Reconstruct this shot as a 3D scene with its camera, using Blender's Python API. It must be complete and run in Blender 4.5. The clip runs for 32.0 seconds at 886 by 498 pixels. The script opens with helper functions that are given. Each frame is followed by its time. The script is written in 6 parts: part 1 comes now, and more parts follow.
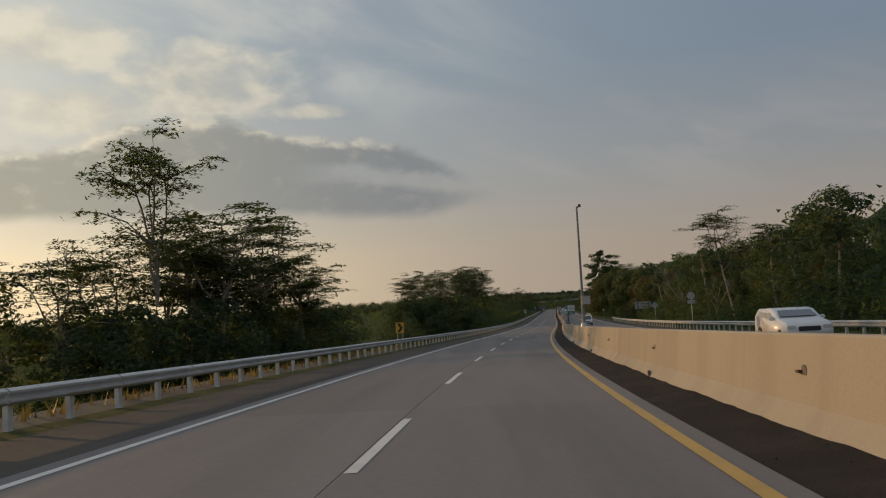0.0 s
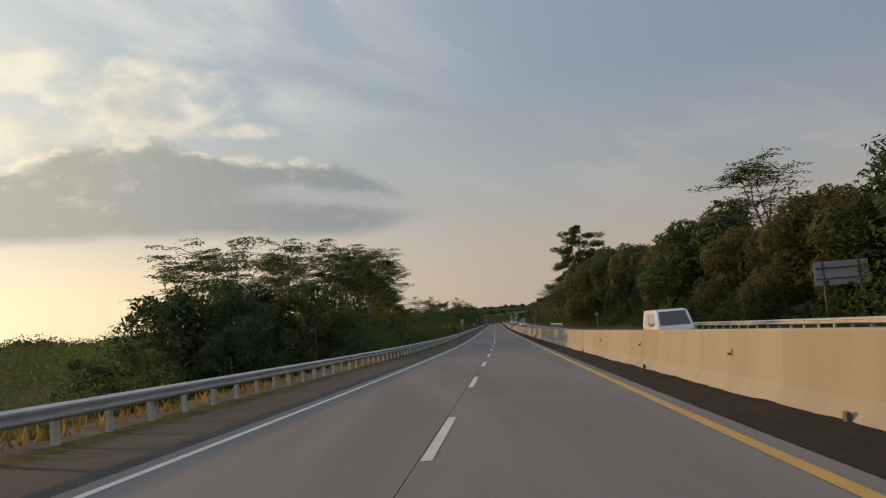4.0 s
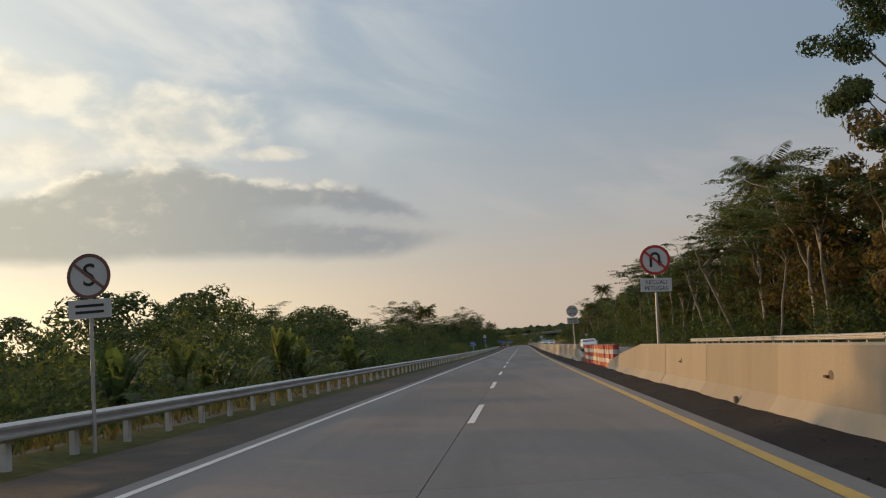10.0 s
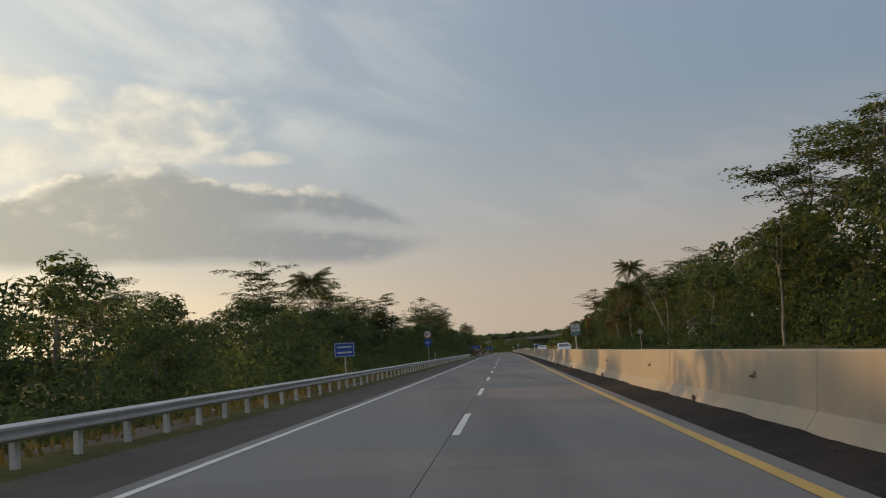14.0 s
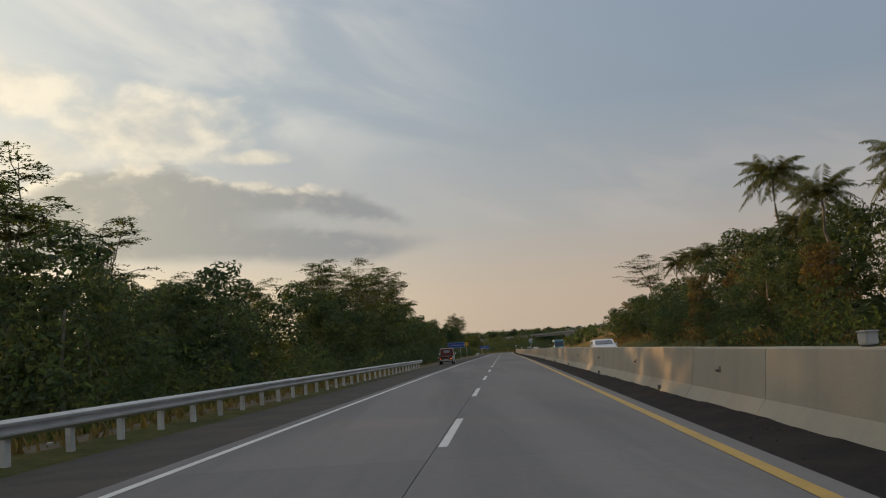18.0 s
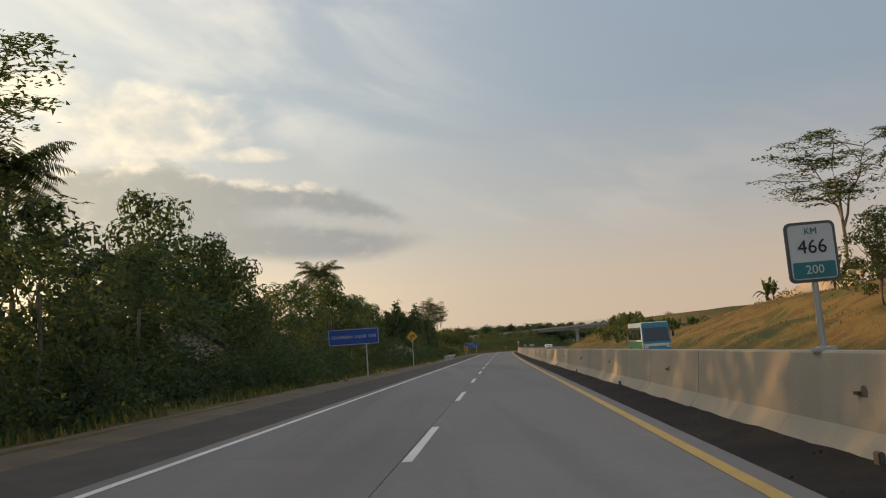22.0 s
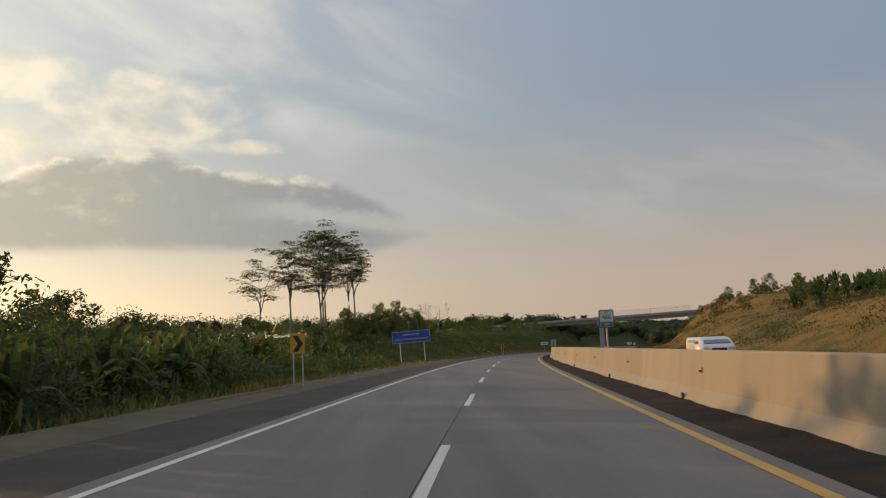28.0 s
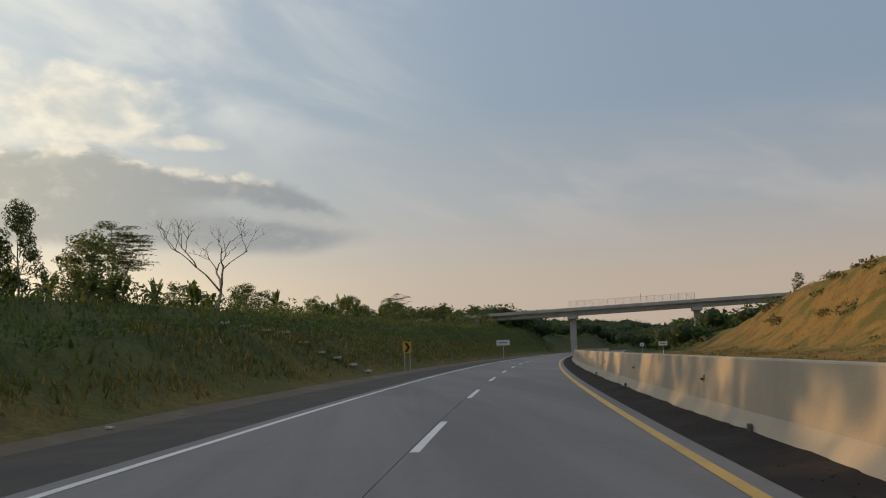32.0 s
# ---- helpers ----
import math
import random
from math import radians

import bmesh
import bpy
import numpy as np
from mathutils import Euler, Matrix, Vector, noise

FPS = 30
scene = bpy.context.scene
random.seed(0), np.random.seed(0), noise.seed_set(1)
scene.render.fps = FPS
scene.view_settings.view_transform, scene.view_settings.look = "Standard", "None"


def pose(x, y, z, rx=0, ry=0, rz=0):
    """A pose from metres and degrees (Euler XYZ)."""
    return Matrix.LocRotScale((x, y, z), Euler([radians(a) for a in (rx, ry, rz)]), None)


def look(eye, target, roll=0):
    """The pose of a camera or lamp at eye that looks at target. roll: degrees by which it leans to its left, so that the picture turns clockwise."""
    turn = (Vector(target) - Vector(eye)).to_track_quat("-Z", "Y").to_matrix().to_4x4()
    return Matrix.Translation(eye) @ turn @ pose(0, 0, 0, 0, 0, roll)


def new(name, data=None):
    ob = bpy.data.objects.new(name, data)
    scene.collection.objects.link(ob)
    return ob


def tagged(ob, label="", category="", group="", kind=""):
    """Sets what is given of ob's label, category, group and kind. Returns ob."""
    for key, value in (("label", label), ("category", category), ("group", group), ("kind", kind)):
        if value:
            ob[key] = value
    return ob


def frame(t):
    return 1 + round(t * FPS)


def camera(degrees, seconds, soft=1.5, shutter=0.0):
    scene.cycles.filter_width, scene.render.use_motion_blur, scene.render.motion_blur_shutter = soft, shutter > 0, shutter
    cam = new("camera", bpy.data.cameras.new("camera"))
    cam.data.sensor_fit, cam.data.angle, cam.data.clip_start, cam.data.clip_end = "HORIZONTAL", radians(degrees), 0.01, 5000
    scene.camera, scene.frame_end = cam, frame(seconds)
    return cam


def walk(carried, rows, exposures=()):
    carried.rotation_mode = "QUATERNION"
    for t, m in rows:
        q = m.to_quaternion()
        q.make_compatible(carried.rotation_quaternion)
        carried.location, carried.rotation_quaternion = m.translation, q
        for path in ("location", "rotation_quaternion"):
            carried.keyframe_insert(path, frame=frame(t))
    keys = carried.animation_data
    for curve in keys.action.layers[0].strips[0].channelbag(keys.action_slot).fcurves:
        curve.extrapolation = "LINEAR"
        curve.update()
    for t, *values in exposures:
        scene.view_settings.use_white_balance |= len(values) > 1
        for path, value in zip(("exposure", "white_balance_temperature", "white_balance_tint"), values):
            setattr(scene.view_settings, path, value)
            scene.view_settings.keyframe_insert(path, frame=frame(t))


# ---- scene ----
# The alignment: stations in metres along the lane line, curvature (right positive) and change of grade at knots every 60 m.
KNOTS = np.arange(-40, 1101, 60.0)
CURVE = np.array([1.55, 1.074, 0.476, -0.025, -0.121, -0.087, 0.025, 0.107, -0.008, -0.025, -0.005, 0.01, -0.041,
                  0.108, -0.031, 0.433, 1.138, 0.844, 0.56, 0.3]) * 1e-3
GRADE = np.array([0.006, 0.323, 0.669, 0.9, 0.87, 0.551, 0.041, 0.158, 0.392, 0.17, -0.231, -0.436, -0.108, 0.326,
                  0.177, -0.516, -0.471, -0.356, -0.173, 0.016]) * 1e-4
STEP = 5.0
ST = np.arange(-600, 4601, STEP)
_k = np.where((ST < -60) | (ST > 1400), 0.0, np.interp(ST, KNOTS, CURVE))
_v = np.where((ST < -60) | (ST > 1160), 0.0, np.interp(ST, KNOTS, GRADE))
_zero = int(600 / STEP)
HEAD = np.cumsum(_k) * STEP
HEAD -= HEAD[_zero]
SLOPE = np.cumsum(_v) * STEP
SLOPE += -0.030461 - SLOPE[_zero]
_flat = np.where(ST > 1500, 0.0, SLOPE)
PX, PY, PZ = (np.cumsum(f) * STEP for f in (np.sin(HEAD), np.cos(HEAD), _flat))
for _a in (PX, PY, PZ):
    _a -= _a[_zero]


def along(s, d, h=0.0):
    """World places for stations s, offsets d to the right and heights h above the road line (arrays or numbers)."""
    a = np.interp(s, ST, HEAD)
    return np.stack(np.broadcast_arrays(np.interp(s, ST, PX) + d * np.cos(a), np.interp(s, ST, PY) - d * np.sin(a),
                                        np.interp(s, ST, PZ) + h), -1)


def at(s, d, h=0.0, turn=0.0, lean=0.0, follow=False):
    """A pose at station s: x to the right of the road, y ahead, z up; turn in degrees to the left; follow: tilted with the road's grade."""
    x, y, z = along(s, d, h)
    tilt = math.degrees(math.atan(np.interp(s, ST, SLOPE))) if follow else 0.0
    return pose(x, y, z, tilt, lean, turn - math.degrees(np.interp(s, ST, HEAD)))


# ---- camera: t, station, offset, then degrees to the right, up and of lean against the road ----
EYE = 1.392
PATH = (
    (0, -0.197, 1.59, -3.11, 5.367, 3.199),
    (0.5, 14.285, 1.595, -3.536, 5.763, 3.551),
    (1, 28.737, 1.6, -3.762, 5.427, 3.89),
    (1.5, 43.155, 1.48, -3.801, 5.781, 4.091),
    (2, 57.591, 1.361, -4.061, 5.627, 4.281),
    (2.5, 72.082, 1.172, -3.874, 5.859, 4.339),
    (3, 86.601, 0.983, -3.715, 5.854, 4.411),
    (3.5, 101.085, 0.904, -3.501, 5.84, 4.592),
    (4, 115.529, 1.006, -3.551, 5.936, 4.639),
    (4.5, 129.982, 1.109, -3.603, 6.033, 4.685),
    (5, 144.495, 1.211, -3.653, 6.129, 4.732),
    (5.5, 159.071, 1.312, -3.704, 6.225, 4.779),
    (6, 173.744, 1.343, -3.529, 6.221, 4.826),
    (6.5, 188.468, 1.388, -3.64, 6.243, 4.701),
    (7, 203.223, 1.432, -3.957, 6.309, 4.634),
    (7.5, 217.941, 1.402, -3.95, 6.368, 4.56),
    (8, 232.611, 1.371, -4.097, 6.295, 4.53),
    (8.5, 247.207, 1.275, -4.165, 6.394, 4.304),
    (9, 261.796, 1.179, -4.17, 6.487, 4.107),
    (9.5, 276.459, 1.084, -4.251, 6.652, 4.187),
    (10, 291.19, 0.989, -4.478, 6.807, 4.296),
    (10.5, 306.012, 0.838, -4.518, 6.941, 4.129),
    (11, 320.867, 0.819, -4.329, 6.757, 4.108),
    (11.5, 335.691, 0.771, -3.941, 6.819, 3.978),
    (12, 350.465, 0.722, -3.733, 6.823, 3.853),
    (12.5, 365.199, 0.762, -3.645, 6.82, 3.829),
    (13, 379.931, 0.802, -3.606, 6.995, 3.803),
    (13.5, 394.708, 0.882, -3.605, 6.972, 3.91),
    (14, 409.523, 0.962, -3.651, 7.076, 4.022),
    (14.5, 424.361, 0.97, -3.712, 6.965, 3.975),
    (15, 439.207, 0.999, -3.747, 6.94, 3.914),
    (15.5, 454.072, 1.029, -3.783, 6.915, 3.854),
    (16, 468.947, 1.06, -3.82, 6.89, 3.794),
    (16.5, 483.84, 1.09, -3.855, 6.865, 3.733),
    (17, 498.76, 1.098, -3.853, 6.969, 3.688),
    (17.5, 513.717, 1.049, -3.797, 6.774, 3.798),
    (18, 528.708, 1, -3.615, 6.843, 3.91),
    (18.5, 543.682, 1.069, -3.748, 6.652, 4.022),
    (19, 558.571, 1.138, -3.868, 6.833, 4.145),
    (19.5, 573.384, 1.111, -3.831, 6.845, 4.132),
    (20, 588.16, 1.086, -3.7, 7.012, 4.121),
    (20.5, 602.943, 1.099, -3.543, 6.938, 4.035),
    (21, 617.731, 1.113, -3.456, 6.98, 3.94),
    (21.5, 632.46, 1.216, -3.336, 6.809, 3.9),
    (22, 647.121, 1.32, -3.39, 6.88, 3.851),
    (22.5, 661.719, 1.411, -3.513, 6.938, 3.92),
    (23, 676.28, 1.511, -3.67, 7.023, 3.918),
    (23.5, 690.821, 1.501, -3.738, 6.909, 3.844),
    (24, 705.36, 1.493, -4.029, 7.051, 3.739),
    (24.5, 719.898, 1.455, -4.206, 6.711, 3.631),
    (25, 734.401, 1.314, -4.245, 6.686, 3.476),
    (25.5, 748.876, 1.172, -4.283, 6.66, 3.322),
    (26, 763.302, 1.031, -4.321, 6.636, 3.167),
    (26.5, 777.62, 0.89, -4.36, 6.61, 3.012),
    (27, 791.774, 0.852, -4.18, 6.915, 2.879),
    (27.5, 805.83, 0.816, -3.752, 6.687, 2.662),
    (28, 819.969, 0.78, -3.177, 6.6, 2.415),
    (28.5, 834.319, 0.876, -3.145, 6.695, 2.233),
    (29, 848.748, 0.971, -2.739, 6.707, 1.962),
    (29.5, 863.042, 1.144, -3.093, 6.77, 1.844),
    (30, 877.08, 1.317, -3.53, 6.753, 1.614),
    (30.5, 890.931, 1.356, -3.42, 6.834, 1.835),
    (31, 904.734, 1.395, -3.551, 6.72, 2.017),
    (31.5, 918.557, 1.376, -3.633, 6.931, 2.034),
    (32, 932.435, 1.358, -3.635, 6.777, 1.997),
)


def view(s, d, yaw, pitch, lean):
    a = np.interp(s, ST, HEAD) + radians(yaw)
    b = math.atan(np.interp(s, ST, SLOPE)) + radians(pitch)
    ahead = Vector((math.sin(a) * math.cos(b), math.cos(a) * math.cos(b), math.sin(b)))
    side = Vector((math.cos(a), -math.sin(a), 0))
    up = side.cross(ahead)
    c, w = math.cos(radians(lean)), math.sin(radians(lean))
    m = Matrix((side * c - up * w, up * c + side * w, -ahead)).transposed().to_4x4()
    m.translation = along(s, d, EYE)
    return m


cam = camera(55.05, 32.0, soft=1.15)
walk(cam, [(t, view(*r)) for t, *r in PATH],
     exposures=[(0, -.08, 6500, 10), (2, .28, 6500, 10), (3, .26, 6500, 10), (6, .38, 6500, 10), (8, .52, 6500, 10), (9, .70, 6500, 10), (10, .38, 6500, 10), (13, .28, 6500, 10), (17, .32, 6750, 10.5),
                (20, .36, 6900, 11), (21, .46, 7000, 11), (22, .56, 7000, 11), (23, .42, 6950, 11), (24, .42, 6900, 11), (28, .36, 6800, 11), (30, .32, 6500, 10), (31, .42, 6500, 10), (32, .40, 6500, 10)])

# ---- sky and sun ----
SUN_AZ, SUN_EL = -52.0, 8.5
SUN_DIR = Vector((math.sin(radians(SUN_AZ)) * math.cos(radians(SUN_EL)),
                  math.cos(radians(SUN_AZ)) * math.cos(radians(SUN_EL)), math.sin(radians(SUN_EL))))


class Tree:
    """Short hand for node trees."""

    def __init__(self, tree):
        self.t = tree
        tree.nodes.clear()

    def n(self, kind, **values):
        node = self.t.nodes.new(kind)
        for key, value in values.items():
            if key == "op":
                node.operation = value
            elif key == "blend":
                node.blend_type = value
            elif key == "noise_type":
                node.noise_type = value
        return node

    def put(self, node, slot, value):
        if isinstance(value, bpy.types.NodeSocket):
            self.t.links.new(value, node.inputs[slot])
        else:
            node.inputs[slot].default_value = value

    def math(self, op, a, b=0.0, c=None, clamp=False):
        node = self.n("ShaderNodeMath", op=op)
        node.use_clamp = clamp
        self.put(node, 0, a)
        self.put(node, 1, b)
        if c is not None:
            self.put(node, 2, c)
        return node.outputs[0]

    def vec(self, op, a, b):
        node = self.n("ShaderNodeVectorMath", op=op)
        self.put(node, 0, a)
        if op == "SCALE":
            self.put(node, 3, b)
        else:
            self.put(node, 1, b)
        return node.outputs["Value"] if op == "DOT_PRODUCT" else node.outputs[0]

    def mix(self, f, a, b, blend="MIX"):
        node = self.t.nodes.new("ShaderNodeMix")
        node.data_type, node.blend_type = "RGBA", blend
        self.put(node, 0, f)
        for slot, value in ((6, a), (7, b)):
            self.put(node, slot, value if isinstance(value, bpy.types.NodeSocket) else (*value, 1))
        return node.outputs[2]

    def noise(self, vector, scale, detail=4.0, rough=0.55, warp=0.0):
        node = self.n("ShaderNodeTexNoise")
        for slot, value in (("Vector", vector), ("Scale", scale), ("Detail", detail), ("Roughness", rough), ("Distortion", warp)):
            self.put(node, slot, value)
        return node.outputs[0]

    def ramp(self, f, *stops):
        node = self.n("ShaderNodeValToRGB")
        self.put(node, 0, f)
        e = node.color_ramp.elements
        while len(e) < len(stops):
            e.new(0.5)
        for item, (at_, colour) in zip(e, stops):
            item.position = at_
            item.color = (*colour, 1) if isinstance(colour, tuple) else (colour, colour, colour, 1)
        return node.outputs[0]

    def span(self, value, a, b, c=0.0, d=1.0, smooth=True):
        node = self.n("ShaderNodeMapRange")
        node.interpolation_type = "SMOOTHSTEP" if smooth else "LINEAR"
        for i, v in enumerate((value, a, b, c, d)):
            self.put(node, i, v)
        return node.outputs[0]


def make_sky():
    world = bpy.data.worlds.new("sky")
    scene.world = world
    world.use_nodes = True
    t = Tree(world.node_tree)
    way = t.n("ShaderNodeTexCoord").outputs["Generated"]
    part_ = t.n("ShaderNodeSeparateXYZ")
    t.put(part_, 0, way)
    x, y, z = part_.outputs
    az = t.math("MULTIPLY", t.math("ARCTAN2", x, y), 57.29578)
    el = t.math("MULTIPLY", t.math("ARCSINE", z), 57.29578)
    sky = t.n("ShaderNodeTexSky")
    sky.sky_type, sky.sun_disc = "NISHITA", False
    sky.sun_elevation, sky.sun_rotation = radians(SUN_EL), radians(SUN_AZ)
    sky.air_density, sky.dust_density = 1.4, 2.5
    clear = t.ramp(t.span(el, 0, 60, smooth=False), (0.0, (0.44, 0.35, 0.275)), (0.06, (0.40, 0.335, 0.285)), (0.14, (0.295, 0.305, 0.325)),
                   (0.26, (0.204, 0.262, 0.338)), (0.42, (0.202, 0.262, 0.357)), (0.7, (0.33, 0.375, 0.45)), (1.0, (0.40, 0.44, 0.51)))
    base = t.mix(0.85, t.vec("SCALE", sky.outputs[0], 0.06), clear)
    glow_way = Vector((math.sin(radians(-42)), math.cos(radians(-42)), 0.25)).normalized()
    toward = t.math("MAXIMUM", t.vec("DOT_PRODUCT", way, tuple(glow_way)), 0.0)
    wide = t.math("POWER", toward, 4.0)
    near = t.math("POWER", toward, 20.0)
    glow = t.mix(1.0, t.vec("SCALE", (0.20, 0.20, 0.16), wide), t.vec("SCALE", (0.26, 0.225, 0.14), near), "ADD")
    lit = t.mix(1.0, base, glow, "ADD")
    # warm light along the horizon below the sun
    band = t.math("MULTIPLY", t.span(el, 8.5, 1.0), t.span(az, 6.0, -30.0))
    lit = t.mix(1.0, lit, t.vec("SCALE", (0.31, 0.23, 0.078), band), "ADD")
    # thin high cloud, stretched along the horizon and falling to the right
    flat = t.n("ShaderNodeCombineXYZ")
    t.put(flat, 0, t.math("MULTIPLY", az, 0.045))
    t.put(flat, 1, t.math("ADD", t.math("MULTIPLY", el, 0.13), t.math("MULTIPLY", az, 0.035)))
    veil = t.span(t.noise(flat.outputs[0], 1.25, 5.0, 0.52, 0.5), 0.40, 0.70)
    veil = t.math("MULTIPLY", veil, t.span(el, 10, 16))
    veil = t.math("MULTIPLY", veil, t.span(az, 10, -14))
    lit = t.mix(t.math("MULTIPLY", veil, 0.55), lit, (0.72, 0.69, 0.60))
    # a faint sheet low on the right
    sheet = t.math("MULTIPLY", t.span(t.noise(flat.outputs[0], 2.2, 4.0, 0.5, 0.4), 0.44, 0.66), t.math("MULTIPLY", t.span(el, 5, 8.5), t.span(el, 15, 10)))
    lit = t.mix(t.math("MULTIPLY", sheet, 0.22), lit, (0.46, 0.42, 0.39))
    # heaped clouds round the sun: soft rounded masses, broken by noise
    heap = t.n("ShaderNodeCombineXYZ")
    t.put(heap, 0, t.math("MULTIPLY", az, 0.13))
    t.put(heap, 1, t.math("MULTIPLY", el, 0.22))
    bumps = t.noise(heap.outputs[0], 1.7, 7.0, 0.55, 0.15)

    def mass(a0, e0, wide_, high):
        u, v = t.math("DIVIDE", t.math("SUBTRACT", az, a0), wide_), t.math("DIVIDE", t.math("SUBTRACT", el, e0), high)
        return t.math("SUBTRACT", 1.0, t.math("ADD", t.math("MULTIPLY", u, u), t.math("MULTIPLY", v, v)))

    body = t.math("MAXIMUM", mass(-18.6, 14.9, 6.4, 2.7), mass(-28.0, 17.0, 6.0, 2.0))
    body = t.math("MAXIMUM", body, mass(-26.0, 13.2, 4.6, 1.7))
    body = t.math("MAXIMUM", body, mass(-11.6, 13.1, 2.4, 0.55))
    body = t.math("ADD", body, t.math("MULTIPLY", t.math("SUBTRACT", bumps, 0.5), 3.4))
    heaps = t.span(body, -0.35, 1.15)
    heap_colour = t.ramp(bumps, (0.36, (0.58, 0.53, 0.42)), (0.62, (0.92, 0.81, 0.60)))
    lit = t.mix(t.math("MULTIPLY", heaps, 0.58), lit, heap_colour)
    # the long grey bank: flat below, heaped above, running out to two points with a pale gap between
    rough = t.math("SUBTRACT", t.noise(heap.outputs[0], 1.6, 7.0, 0.58, 0.3), 0.5)
    fine = t.math("SUBTRACT", t.noise(heap.outputs[0], 4.6, 6.0, 0.6, 0.2), 0.5)
    place = t.span(az, -34.0, 6.0, smooth=False)
    top = t.math("MULTIPLY", t.ramp(place, (0.0, 10.6 / 20), (0.17, 10.7 / 20), (0.26, 12.4 / 20), (0.42, 12.9 / 20), (0.51, 11.8 / 20),
                                    (0.60, 11.2 / 20), (0.70, 10.9 / 20), (0.76, 9.9 / 20), (0.82, 8.6 / 20), (0.88, 6.95 / 20), (1.0, 6.7 / 20)), 20.0)
    top = t.math("ADD", top, t.math("ADD", t.math("MULTIPLY", rough, 2.0), t.math("MULTIPLY", fine, 1.0)))
    low = t.math("ADD", t.span(az, -17.0, -4.0, 6.3, 5.75), t.math("ADD", t.span(az, -5.0, 0.5, 0.0, 0.85), t.math("MULTIPLY", rough, 0.9)))
    over, under = t.math("SUBTRACT", top, el), t.math("SUBTRACT", el, low)
    bank = t.math("MULTIPLY", t.span(over, -0.25, 0.75), t.span(under, -0.25, 0.8))
    bank = t.math("MULTIPLY", bank, t.span(az, 2.2, -4.5))
    gap = t.math("SUBTRACT", t.math("SUBTRACT", el, t.span(az, -11.0, -2.5, 9.15, 7.95, smooth=False)), t.math("MULTIPLY", rough, 2.6))
    gap = t.math("MULTIPLY", t.span(t.math("ABSOLUTE", gap), 0.95, 0.15), t.span(az, -14.5, -7.5))
    bank = t.math("MULTIPLY", bank, t.math("SUBTRACT", 1.0, t.math("MULTIPLY", gap, 0.72)))
    grey = t.mix(t.span(az, -30.0, -3.0), (0.38, 0.365, 0.295), (0.225, 0.238, 0.248))
    pale = t.mix(t.span(az, -30.0, -3.0), (0.60, 0.54, 0.41), (0.34, 0.325, 0.30))
    grey = t.mix(t.span(t.math("ADD", fine, t.math("MULTIPLY", rough, 0.9)), 0.0, 0.5), grey, pale)
    lit = t.mix(t.math("MULTIPLY", bank, 0.86), lit, grey)
    # sunlit tops of the bank
    rim = t.math("MULTIPLY", t.span(over, 1.5, 0.4), t.span(over, -0.3, 0.4))
    rim = t.math("MULTIPLY", rim, t.math("ADD", t.span(az, -17.0, -23.0), t.math("MULTIPLY", t.span(az, -5.0, -8.0), t.span(over, 0.9, 0.3))))
    rim = t.math("MULTIPLY", rim, t.span(t.noise(heap.outputs[0], 2.6, 5.0), 0.46, 0.62))
    lit = t.mix(t.math("MULTIPLY", rim, 0.5), lit, (0.80, 0.72, 0.56))
    # a darker, hazy lower half
    lit = t.mix(t.span(el, -0.5, -6.0), lit, (0.10, 0.085, 0.06))
    ground_ = t.n("ShaderNodeBackground")
    t.put(ground_, 0, lit)
    t.put(ground_, 1, 1.0)
    t.t.links.new(ground_.outputs[0], t.n("ShaderNodeOutputWorld").inputs[0])


make_sky()
sun = new("sun", bpy.data.lights.new("sun", "SUN"))
sun.data.energy, sun.data.angle, sun.data.color = 2.0, radians(0.8), (1.0, 0.57, 0.22)
sun.matrix_world = look(SUN_DIR * 900, (0, 0, 0))

# ---- materials ----
MATS = {}


